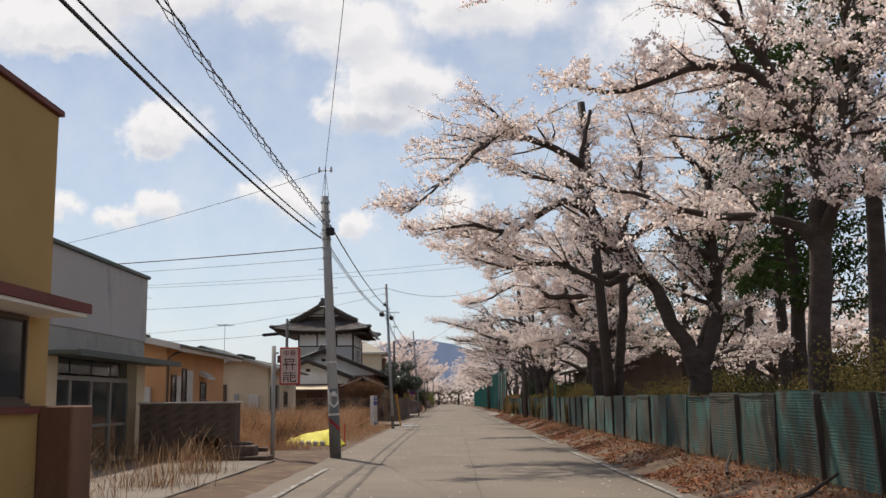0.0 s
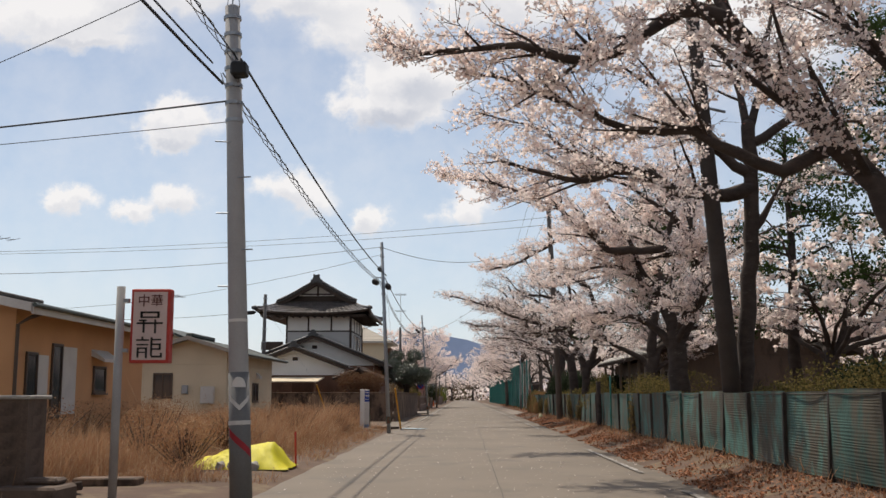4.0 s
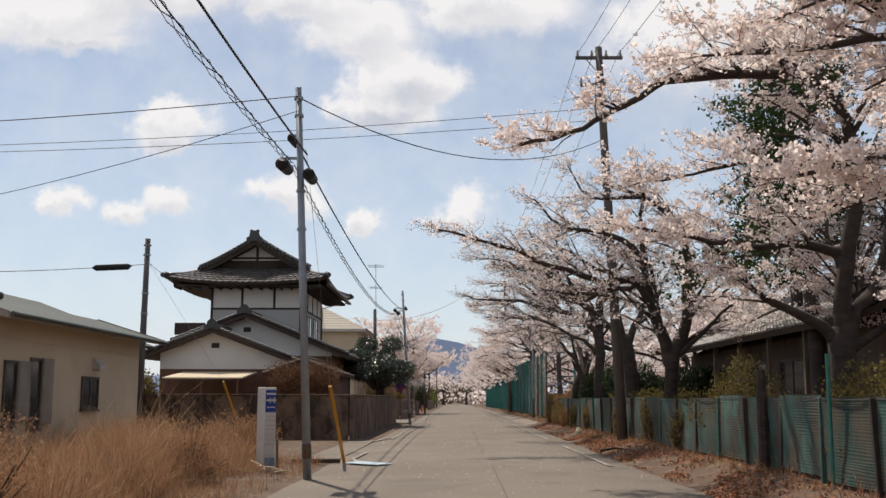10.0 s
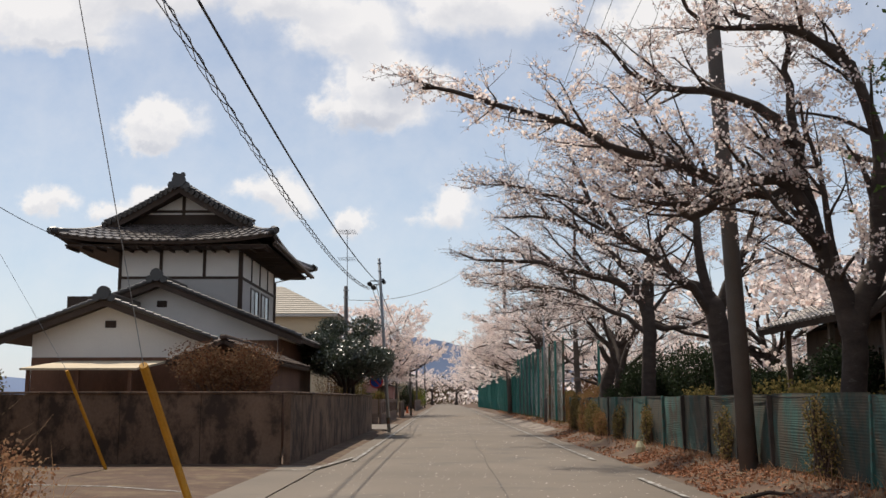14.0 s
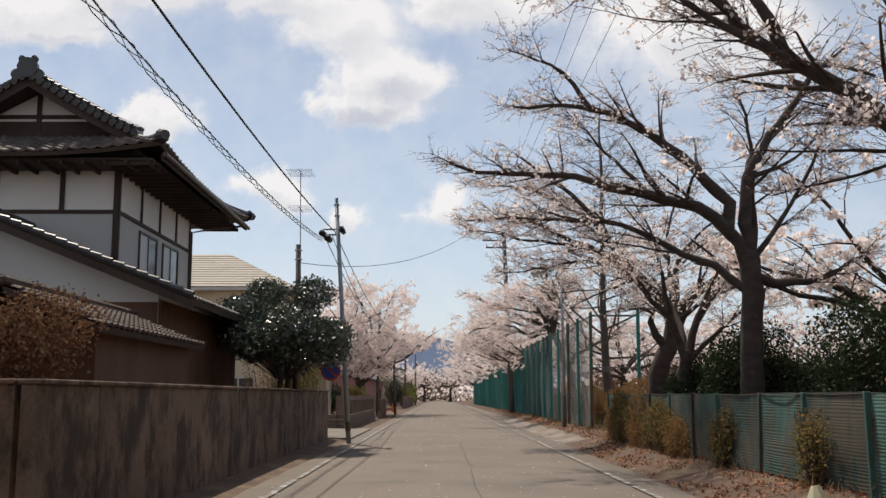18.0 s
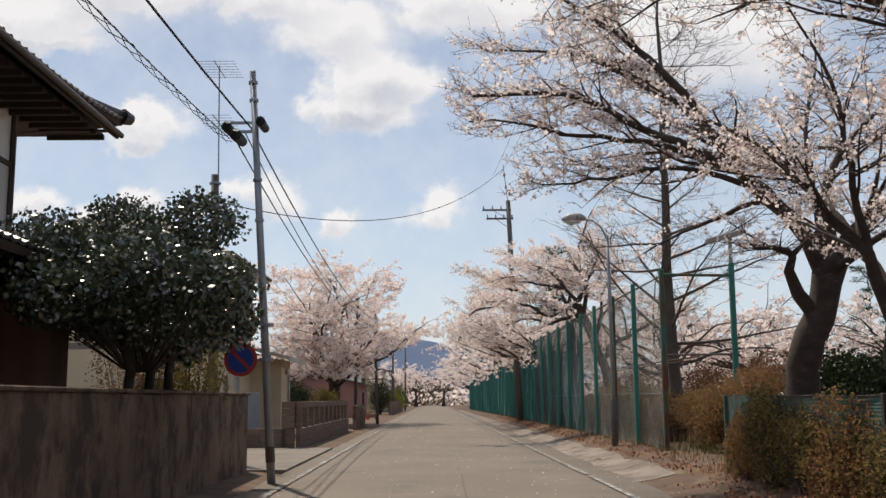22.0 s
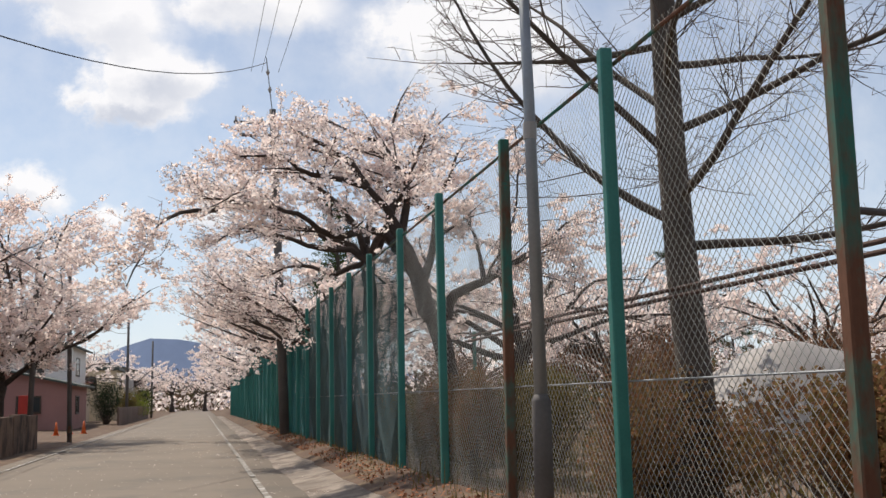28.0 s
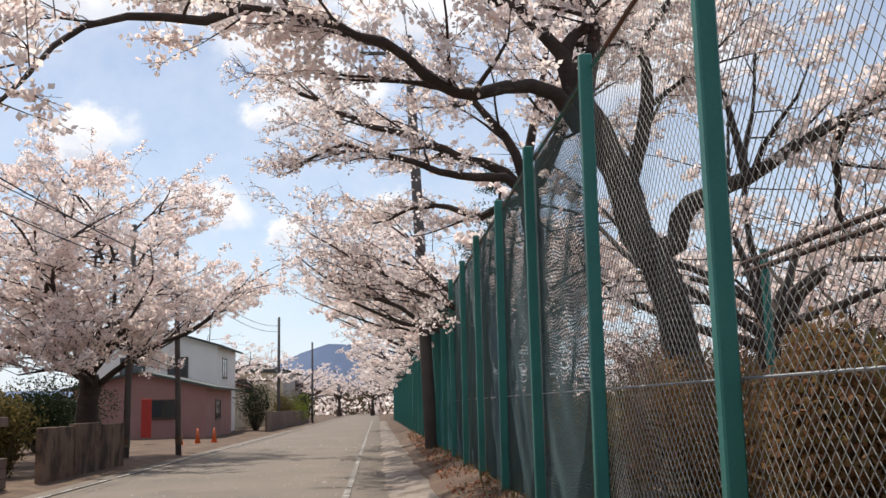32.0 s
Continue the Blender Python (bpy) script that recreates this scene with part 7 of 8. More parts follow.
def garden_wall():
    w = thing("garden_wall", "stained old concrete garden wall with a worn coping", "wall", kind="structure")
    y, k = 70.6, 0
    rng = np.random.default_rng(2)
    while y < 95.3:
        y1 = min(95.4, y + 1.8)
        part("panel", Mesher().box(-4.15 + rng.normal() * 0.002, -4.0 + rng.normal() * 0.002, y + 0.0015, y1 - 0.0015, -0.2, 1.54 + rng.normal() * 0.004, 0.003), OLDWALL, w)
        part("coping", Mesher().box(-4.2, -3.95, y + 0.002, y1 - 0.002, 1.55, 1.60, 0.012), OLDWALL, w)
        y = y1
    x = -4.2
    while x > -22:
        part("panel", Mesher().box(x - 1.794, x - 0.006, 70.6 + rng.normal() * 0.006, 70.75, -0.2, 1.54 + rng.normal() * 0.004, 0.003), OLDWALL, w)
        part("coping", Mesher().box(x - 1.796, x - 0.004, 70.55, 70.8, 1.55, 1.60, 0.012), OLDWALL, w)
        x -= 1.8


def cream_two_storey():
    h = thing("two_storey_house", "cream two-storey house with a pale hipped roof and shuttered window", "house", 0, 0, 0)
    X1, X0, Y0, Y1 = -7.65, -16.4, 108.9, 116.0
    part("wall", Mesher().box(X0, X1, Y0, Y1, -0.1, 6.35, 0.02), CREAM, h)
    part("band", Mesher().box(X0 - 0.03, X1 + 0.03, Y0 - 0.03, Y1 + 0.03, 3.2, 3.42), mat("grey_band", (0.2, 0.18, 0.16), 0.8, 0.1), h, "grey belt course")
    e = 0.6
    ex0, ex1, ey0, ey1, ez, pz = X0 - e, X1 + e, Y0 - e, Y1 + e, 6.42, 8.5
    r0, r1 = ((ex0 + ex1) / 2 - 1.0, (ey0 + ey1) / 2, pz), ((ex0 + ex1) / 2 + 1.0, (ey0 + ey1) / 2, pz)
    def courses(a, b, c, d):
        n = 14
        mb = Mesher()
        a, b, c, d = (Vector(p) for p in (a, b, c, d))
        for k in range(n):
            q0, q1 = k / n, (k + 1.1) / n
            mb = Mesher()
            mb.slab(a.lerp(d, q0) + Vector((0, 0, 0.05)), b.lerp(c, q0) + Vector((0, 0, 0.05)), b.lerp(c, min(1, q1)) + Vector((0, 0, 0.015)), a.lerp(d, min(1, q1)) + Vector((0, 0, 0.015)), 0.03)
            part("roof_course", mb, PALEROOF, h)
    courses((ex0, ey0, ez), (ex1, ey0, ez), r1, r0)
    courses((ex1, ey1, ez), (ex0, ey1, ez), r0, r1)
    courses((ex1, ey0, ez), (ex1, ey1, ez), r1, (r1[0], r1[1] + 0.01, pz))
    courses((ex0, ey1, ez), (ex0, ey0, ez), r0, (r0[0], r0[1] - 0.01, pz))
    part("soffit", Mesher().box(ex0, ex1, ey0, ey1, ez - 0.14, ez, 0.01), WHITEBOARD, h)
    part("gutter", Mesher().tube([(ex1 + 0.06, ey0, ez), (ex1 + 0.06, ey1, ez - 0.02)], 0.06, 8), BROWNALU, h)
    part("downpipe", Mesher().tube([(X1 + 0.06, Y0 + 0.2, 6.4), (X1 + 0.06, Y0 + 0.2, 0)], 0.04, 8), WHITEBOARD, h)
    part("bay", Mesher().box(X1, X1 + 0.38, 111.26, 113.07, 3.9, 5.75, 0.02), BROWNWOOD, h, "brown boarded bay window")
    window(h, "x", X1 + 0.38, 111.55, 112.85, 4.15, 5.55, 1, WHITEBOARD, GLASS, 2)
    part("shutter_box", Mesher().box(X1, X1 + 0.35, 111.0, 111.25, 3.9, 5.75, 0.02), BROWNWOOD, h)
    part("shutter_box", Mesher().box(X1, X1 + 0.35, 113.08, 113.35, 3.9, 5.75, 0.02), BROWNWOOD, h)
    part("window_hood", Mesher().box(X1, X1 + 0.42, 110.9, 113.45, 5.75, 5.9, 0.02), BROWNWOOD, h)
    window(h, "x", X1, 110.6, 111.3, 0.9, 2.3, 1, WHITEBOARD, GLASS, 1)
    window(h, "x", X1, 112.6, 113.4, 0.4, 2.3, 1, WHITEBOARD, PALEGLASS, 1)
    window(h, "y", Y0, -11.5, -10.0, 4.3, 5.5, -1, WHITEBOARD, GLASS, 2)
    window(h, "y", Y0, -10.4, -9.0, 0.8, 2.2, -1, WHITEBOARD, GLASS, 2)
    # porch annex
    part("annex_wall", Mesher().box(X1 - 0.1, -6.4, 116.05, 118.6, -0.1, 3.1, 0.02), CREAM, h)
    part("annex_roof", Mesher().slab((-5.9, 114.6, 3.15), (-5.9, 119.1, 3.15), (-8.2, 119.1, 3.75), (-8.2, 114.6, 3.75), 0.12), PALEROOF, h)
    part("annex_fascia", Mesher().box(-5.92, -5.84, 114.6, 119.1, 2.98, 3.16), WHITEBOARD, h)
    window(h, "x", -6.4, 117.6, 118.1, 1.2, 2.5, 1, WHITEBOARD, GLASS, 1)
    part("porch_lamp", Mesher().tube([(-6.3, 116.9, 2.5), (-6.3, 116.9, 2.75)], [0.09, 0.05], 8), CERAMIC, h)


def block_wall():
    w = thing("block_wall", "brown block wall with square openings along the pavement", "wall", kind="structure")
    rng = np.random.default_rng(4)
    b = Mesher().box(-0.075, 0.075, -0.195, 0.195, -0.095, 0.095, 0.008).mesh("block", BLOCK)
    def course(x, y0, y1, z, along_x=False):
        n = int((y1 - y0) / 0.4)
        for k in range(n):
            c = y0 + 0.2 + 0.4 * k
            part("block", b, None, w, at=pose(*((c, x, z, 0, 0, 90) if along_x else (x, c, z))))
    for r in range(3):
        course(-4.25, 105.2, 122.4, 0.1 + 0.2 * r)
    for r in range(3, 6):
        z = 0.1 + 0.2 * r
        y = 105.2
        while y < 121.9:
            course(-4.25, y, y + 0.8, z)
            y += 1.6
    course(-4.25, 105.2, 122.4, 1.3)
    for r in range(3):
        course(105.2, -9.0, -4.35, 0.1 + 0.2 * r, True)
    for r in range(7):
        course(105.2, -4.75, -4.35, 0.1 + 0.2 * r, True)
    part("core", Mesher().box(-4.31, -4.19, 105.3, 122.3, -0.1, 0.58), OLDWALL, w)


yellow_building()
grey_shop()
orange_house()
cream_house()
traditional_house()
garden_wall()
cream_two_storey()
block_wall()

# ---- the overgrown lot ----


def lot(rng):
    while True:
        x, y = rng.uniform(-11.5, -3.4), rng.uniform(30.5, 58.8)
        if x > -4.3 and rng.random() < 0.7:
            continue
        if abs(x + 4.4) < 1.35 and 32.0 < y < 35.3:
            continue
        if noise.noise((x * 0.35, y * 0.35, 7)) > -0.25 or rng.random() < 0.25:
            return x, y, (0.35 if x > -4.6 else 0.55 if x > -6.2 and y < 37 else 1.0) * max(0.25, 0.75 + 1.1 * noise.noise((x * 0.8, y * 0.8, 2)))


grass("dry_grass", "tall dry brown grass on the overgrown lot", 52000, lot, 0.8, DRYGRASS, 21, 0.0055, 1.25)
for k, (x, y, r, h) in enumerate(((-5.6, 33.4, 0.8, 0.9), (-7.2, 36.0, 1.0, 1.1), (-9.0, 34.0, 1.0, 1.0), (-6.1, 39.0, 0.9, 0.9), (-8.4, 41.5, 1.1, 1.2), (-5.4, 45.0, 0.8, 0.8), (-7.0, 48.0, 1.0, 1.0), (-9.8, 38.5, 1.2, 1.1), (-5.0, 52.0, 0.7, 0.8), (-10.2, 46.0, 1.0, 1.1), (-4.9, 57.6, 0.7, 0.8), (-5.9, 58.2, 0.9, 0.9), (-7.4, 57.8, 0.9, 0.8))):
    shrub("dry_bush", "tangled dry brown brushwood on the overgrown lot", x, y, 0.0, r * 1.1, r * 1.2, h + 0.25, 2400, DRYGRASS, 0.055, 300 + k, group="dry bushes", hollow=0.2)
grass("pale_stalks", "tall pale seed stalks standing in the dry grass", 5200, lot, 1.12, STRAW, 27, 0.0042, 0.9)
grass("fallen_straw", "bent pale straw matted over the lot", 16000, lot, 0.5, STRAW, 28, 0.0045, 2.6)
WEEDS = ((-6.3, 12.8, 0.9), (-6.8, 15.4, 0.7), (-7.2, 18.6, 0.6), (-7.6, 22.4, 0.5), (-7.4, 25.0, 0.45), (-5.6, 13.6, 0.6), (-5.0, 17.6, 0.4), (-6.2, 24.6, 0.4), (-5.2, 20.8, 0.35))


def weed_spot(r):
    x, y, w = WEEDS[int(r.integers(len(WEEDS)))]
    return x + r.normal() * w, y + r.normal() * w, r.uniform(0.4, 1.5)


grass("dry_weeds", "tangled dry weeds in front of the closed shop", 1500, weed_spot, 0.5, VINE, 22, 0.006, 1.2)
grass("weed_stalks", "pale dead stalks in front of the closed shop", 700, weed_spot, 0.6, STRAW, 29, 0.006, 0.9)
grass("verge_grass", "dry grass along the foot of the ball fence", 3000, lambda r: (r.normal(5.0, 0.25), r.uniform(90, 190), 0.5 + 0.9 * (r.random() < 0.1)), 0.26, SHRUB, 23, 0.008)


def far_things():
    ridge = Mesher()
    n = 90
    for k in range(n + 1):
        u = -1.2 + 2.4 * k / n
        y = 2600
        base = 0.022 + 0.024 * math.exp(-((u + 0.03) / 0.14) ** 2) + 0.02 * math.exp(-((u + 0.035) / 0.05) ** 2) 
        hgt = y * (base + 0.006 * noise.noise((u * 18, 0, 0)) + 0.003 * noise.noise((u * 60, 4, 0)))
        ridge.v += [(u * y, y, -20), (u * y, y + 150, hgt)]
    ridge.f = [(2 * k, 2 * k + 2, 2 * k + 3, 2 * k + 1) for k in range(n)]
    tagged(part("backdrop", ridge, mat("hazy_blue_hills", (0.23, 0.29, 0.42), 1.0, 0.08, 0.01, 0.05, 0.0, spec=0.0), smooth=True), "hazy blue wooded hills on the horizon", "hills", kind="structure")


far_things()


def far_woods():
    """The wooded edge of the grounds and of the road's end, far beyond the trees that can be told apart."""
    rng = np.random.default_rng(33)
    bare = leafy("far_woods", (0.16, 0.10, 0.075), 0.2, 0.3, second=(0.10, 0.10, 0.05))
    for name, label, material, n, y0, y1, x0, x1, hm in (("far_woods", "bare and budding trees beyond the playing field", bare, 9000, 60, 200, 40, 70, 6.5),
                                                         ("far_blossom", "hazy band of cherry blossom beyond the playing field", BLOSSOM, 6000, 60, 190, 44, 80, 7.0),
                                                         ("far_woods", "far row of bare and budding trees across the grounds", bare, 9000, 185, 330, 14, 170, 8.5),
                                                         ("far_blossom", "far band of pale cherry blossom across the grounds", BLOSSOM, 9000, 170, 300, 16, 130, 8.5),
                                                         ("far_woods", "far bare trees at the end of the road", bare, 7000, 285, 340, -70, 18, 6.5),
                                                         ("far_blossom", "far cherry blossom at the end of the road", BLOSSOM, 6000, 276, 330, -50, 20, 7.0)):
        c = []
        for k in range(60):
            cx, cy, h = rng.uniform(x0, x1), rng.uniform(y0, y1), rng.uniform(0.5, 1.0) * hm
            q = rng.normal(size=(n // 60, 3)) * np.array([2.4, 2.4, 0.28 * h]) + np.array([cx, cy, 0.5 * h])
            q[:, 2] = np.maximum(q[:, 2], 0.3)
            c.append(q)
        tagged(part(name, quads_mesh(name, leaf_quads(np.concatenate(c), 0.75, rng), material), None), label, "trees", kind="stuff")


far_woods()

# ---- bushes and hedges ----
CREEPER = leafy("straw_and_olive_creeper", (0.085, 0.08, 0.03), 0.3, 0.4, second=(0.30, 0.21, 0.10))
HEDGE = leafy("russet_hedge", (0.26, 0.13, 0.075), 0.4, 0.4, second=(0.22, 0.165, 0.065))
DARKBUSH = "dense dark green evergreen bush behind the fence"
OLIVE = "yellow-green bamboo grass and scrub behind the fence"
shrub("camellia_bush", "large glossy dark green camellia behind the garden wall", -4.65, 90.0, 1.9, 2.15, 3.4, 2.75, 46000, EVERGREEN, 0.105, 51, hollow=0.2, trunk=1.9, ragged=True)
shrub("camellia_bush", "smaller yellowing shrub at the end of the garden wall", -4.75, 93.6, 0.0, 0.8, 1.5, 2.4, 8000, SHRUB, 0.06, 52)
shrub("dry_shrub", "dry brown shrub behind the end of the garden wall", -5.6, 92.8, 0.0, 1.0, 1.3, 2.7, 7000, HEDGE, 0.055, 56)
for k, (x, y, r, h) in enumerate(((6.9, 76.6, 1.4, 2.5), (6.6, 83.6, 1.3, 2.6), (6.5, 88.3, 0.9, 2.1), (7.6, 69.0, 1.0, 2.1), (7.2, 79.8, 0.9, 1.8))):
    shrub("evergreen_bush", DARKBUSH, x, y, 0.3, r, r, h, 14000, LAUREL, 0.085, 60 + k, group="bushes behind the fence", hollow=0.3)
base = shrub("evergreen_bush", DARKBUSH, 9.6, 74.6, 0.3, 1.5, 1.9, 2.0, 12000, LAUREL, 0.11, 70, group="bushes behind the fence", hollow=0.3)
for k, (x, y) in enumerate(((9.9, 78.0), (9.2, 81.4), (10.1, 85.0), (9.4, 88.4), (10.3, 92.0), (8.6, 95.4), (17.6, 52.0), (17.0, 60.0), (18.0, 70.0), (10.8, 40.0), (11.6, 30.0), (10.4, 24.0))):
    copy_thing(base, pose(x, y, 0.3, 0, 0, 70 * k))
for k, (x, y, r, h) in enumerate(((7.2, 17.3, 1.7, 2.3), (7.9, 22.5, 1.6, 1.9), (7.8, 33.0, 2.0, 2.2), (8.4, 40.5, 1.9, 1.8), (6.3, 48.8, 1.4, 2.1), (7.4, 51.0, 1.7, 2.2), (6.2, 57.2, 1.4, 1.7), (6.4, 60.8, 1.4, 1.7), (6.2, 67.5, 1.3, 1.7), (6.0, 73.6, 1.0, 1.7), (5.8, 26.0, 1.2, 1.45), (5.9, 43.0, 1.2, 1.45), (6.0, 11.0, 1.3, 1.7))):
    shrub("bamboo_scrub", OLIVE, x, y, 0.3, r, r * 1.6, h - 0.3, 9000 if y < 58 else 5000, SHRUB, 0.075 if y < 58 else 0.10, 80 + k, group="bushes behind the fence", hollow=0.3)
for k in range(7):
    y, h = 82.2 + 1.26 * k, (0.95, 1.2, 1.05, 1.35, 1.2, 1.4, 1.3, 1.45)[k]
    shrub("creeper", "yellowing creeper grown over the old mesh fence", fence_x(y) - 0.04, y, 0.12, 0.27, 1.3, h * 0.97, 6000, CREEPER if k % 3 else HEDGE, 0.06, 100 + k, category="creeper", group="creepers", hollow=0.2)
for k, (x, y, r, w, h) in enumerate(((6.3, 95.6, 1.0, 1.2, 1.5), (6.4, 98.8, 0.7, 1.7, 1.25), (6.3, 102.4, 0.7, 1.9, 1.3), (6.3, 106.4, 0.7, 1.9, 1.35), (6.2, 110.6, 0.7, 2.0, 1.4), (6.1, 115.0, 0.7, 2.0, 1.4), (6.1, 119.6, 0.7, 2.2, 1.3), (5.5, 106.9, 0.3, 0.9, 1.3))):
    shrub("clipped_hedge", "russet and olive clipped hedge behind the ball net", x, y, 0.25, r, w, h * 1.12, 13000, SHRUB if k in (3, 5) else HEDGE, 0.065, 120 + k, category="hedge", group="hedges", hollow=0.3)
for k, (out, y, r, w, h, n) in enumerate(((-0.42, 54.8, 0.45, 1.9, 2.05, 7000), (0.05, 58.9, 0.2, 0.6, 1.1, 1500), (0.05, 62.6, 0.2, 0.8, 1.3, 1600), (0.05, 67.6, 0.18, 0.5, 1.2, 1200), (0.04, 44.3, 0.16, 0.4, 1.2, 900), (0.05, 74.6, 0.2, 0.9, 1.25, 1800), (0.05, 78.8, 0.22, 0.8, 1.2, 2000))):
    shrub("creeper", "olive creeper hanging over the old mesh fence", fence_x(y) - out, y, 0.15, r, w, h, n, CREEPER if k else SHRUB, 0.06, 140 + k, category="creeper", group="creepers", hollow=0.2)
grass("fence_weeds", "dead weeds and grass along the foot of the mesh fence", 5000, lambda r: (fence_x(20) - 0.15 + r.normal() * 0.22, r.uniform(4, 92), 0.55 + 0.6 * (r.random() < 0.2)), 0.24, DRYGRASS, 26, 0.006, 0.9)
base = shrub("brown_scrub", "tall brown leafless scrub across the grounds", 15.0, 121.0, 0.25, 2.0, 2.6, 3.4, 8000, VINE, 0.09, 160, group="scrub across the grounds", hollow=0.1)
for k, (x, y) in enumerate(((13.5, 127.0), (17.5, 126.0), (12.0, 133.0), (20.5, 121.5), (16.0, 134.0))):
    copy_thing(base, pose(x, y, 0.25, 0, 0, 67 * k + 30))
for k, (x, y, r, h) in enumerate(((-11.5, 149.0, 2.6, 3.2), (-15.0, 143.0, 2.8, 3.4), (-9.5, 140.5, 1.5, 2.2))):
    shrub("garden_bush", "dark green garden bush beside the houses", x, y, 0.0, r, r, h, 6000, LAUREL, 0.13, 170 + k, group="garden bushes", hollow=0.3)
grass("ground_weeds", "low weeds and dead grass behind the fences", 16000, lambda r: (r.uniform(5.2, 13), r.uniform(8, 128), 0.8), 0.45, SHRUB, 24, 0.012)
shrub("dry_vine", "dry rust-brown creeper heaped over the porch roof", -6.5, 75.3, 1.1, 1.5, 1.0, 1.75, 9000, VINE, 0.08, 55, category="creeper", hollow=0.3)

# ---- signs and street things ----
REDPAINT = mat("red_paint", (0.42, 0.045, 0.035), 0.6, 0.15, 3, 40, 0.05)
WHITEPAINT = mat("white_paint", (0.62, 0.59, 0.54), 0.6, 0.1, 2, 40, 0.05)
BLUEPAINT = mat("blue_paint", (0.025, 0.06, 0.28), 0.5, 0.1, 3, 40, 0.0)
YELLOWPAINT = mat("yellow_paint", (0.50, 0.24, 0.015), 0.6, 0.2, 3, 40, 0.1, stain=(0.2, 0.1, 0.03), stain_at=0.66)
INK = mat("black_ink", (0.02, 0.018, 0.016), 0.6, 0.1)


def lettering(text, size, material, parent, at, name="lettering"):
    """Raised letters in the built-in font, standing upright and facing the road's start."""
    cu = bpy.data.curves.new(name, "FONT")
    cu.body, cu.size, cu.extrude, cu.align_x, cu.align_y = text, size, 0.003, "CENTER", "CENTER"
    ob = new(name, cu)
    me = bpy.data.meshes.new_from_object(ob)
    bpy.data.objects.remove(ob)
    me.materials.append(material)
    return part(name, me, None, parent, at=at @ pose(0, 0, 0, 90, 0, 0))


def strokes(parent, material, rows, at, name="stroke"):
    """Painted bars: rows of x0, x1, z0, z1 on a face towards the road's start."""
    for x0, x1, z0, z1 in rows:
        part(name, Mesher().box(x0, x1, -0.004, 0.004, z0, z1), material, parent, at=at)


def shop_sign():
    t = thing("shop_sign", "red-bordered white shop sign with black characters on a grey post", "sign", -4.62, 26.45, 0.0)
    part("post", Mesher().tube([(0, 0, -0.1), (0, 0, 2.86)], 0.055, 12), POLE, t, smooth=True)
    b = part("box", Mesher().box(0.17, 0.68, -0.09, 0.09, 1.86, 2.82, 0.012), REDPAINT, t)
    part("face", Mesher().box(0.205, 0.645, -0.098, 0.0, 1.90, 2.78), mat("faded_pink_white", (0.58, 0.44, 0.40), 0.6, 0.1, 2, 40, 0.05), b)
    for z in (2.0, 2.65):
        part("bracket", Mesher().box(-0.02, 0.12, -0.03, 0.03, z, z + 0.05), STEEL, t)
    lettering("\u4e2d\u83ef", 0.17, mat("dark_red_ink", (0.09, 0.015, 0.012), 0.6, 0.1), b, pose(0.425, -0.102, 2.655))
    # the name below: brushed bars
    f = pose(0.425, -0.102, 0)
    strokes(b, INK, [(-0.12, 0.12, 2.50, 2.525), (-0.12, 0.12, 2.44, 2.46), (-0.125, -0.095, 2.44, 2.525), (0.095, 0.125, 2.44, 2.525), (-0.17, 0.17, 2.36, 2.385), (-0.09, -0.065, 2.25, 2.42), (0.06, 0.085, 2.24, 2.42), (-0.14, -0.04, 2.40, 2.42),
                     (-0.17, 0.0, 2.145, 2.165), (-0.1, -0.075, 2.165, 2.20), (-0.16, -0.01, 2.085, 2.105), (-0.155, -0.13, 1.93, 2.06), (-0.045, -0.02, 1.92, 2.06), (-0.155, -0.02, 2.04, 2.06), (-0.15, -0.03, 1.99, 2.005), (0.02, 0.045, 1.95, 2.19), (0.02, 0.16, 2.15, 2.17), (0.03, 0.15, 2.09, 2.11), (0.13, 0.155, 2.03, 2.11), (0.03, 0.15, 2.03, 2.05), (0.03, 0.17, 1.93, 1.955), (0.15, 0.175, 1.93, 1.99)], f)


def pole_signs():
    t = thing("speed_limit_sign", "round red-rimmed speed limit sign on the pole", "traffic sign", -3.61, 92.42, 2.8)
    for name, sg, z in (("speed", t, 0), ("parking", thing("no_parking_sign", "round blue no-parking sign with a red rim", "traffic sign", -3.61, 92.42, 2.17), 0)):
        red = part("rim", Mesher().tube([(0, -0.004, 0), (0, 0.012, 0)], 0.30, 40), REDPAINT, sg)
        part("face", Mesher().tube([(0, -0.010, 0), (0, -0.002, 0)], 0.235, 40), WHITEPAINT if name == "speed" else BLUEPAINT, sg)
        part("back", Mesher().tube([(0, 0.012, 0), (0, 0.016, 0)], 0.29, 40), STEEL, sg)
        part("arm", Mesher().box(0.0, 0.52, 0.02, 0.05, -0.02, 0.02), STEEL, sg)
        part("clamp", Mesher().tube([(0.44, 0.13, -0.03), (0.44, 0.13, 0.03)], 0.125, 14), STEEL, sg)
    lettering("30", 0.30, BLUEPAINT, t, pose(0, -0.013, 0))
    sl = part("slash", Mesher().box(-0.24, 0.24, -0.013, -0.006, -0.03, 0.03), REDPAINT, sg, at=pose(0, 0, 0, 0, 45, 0))


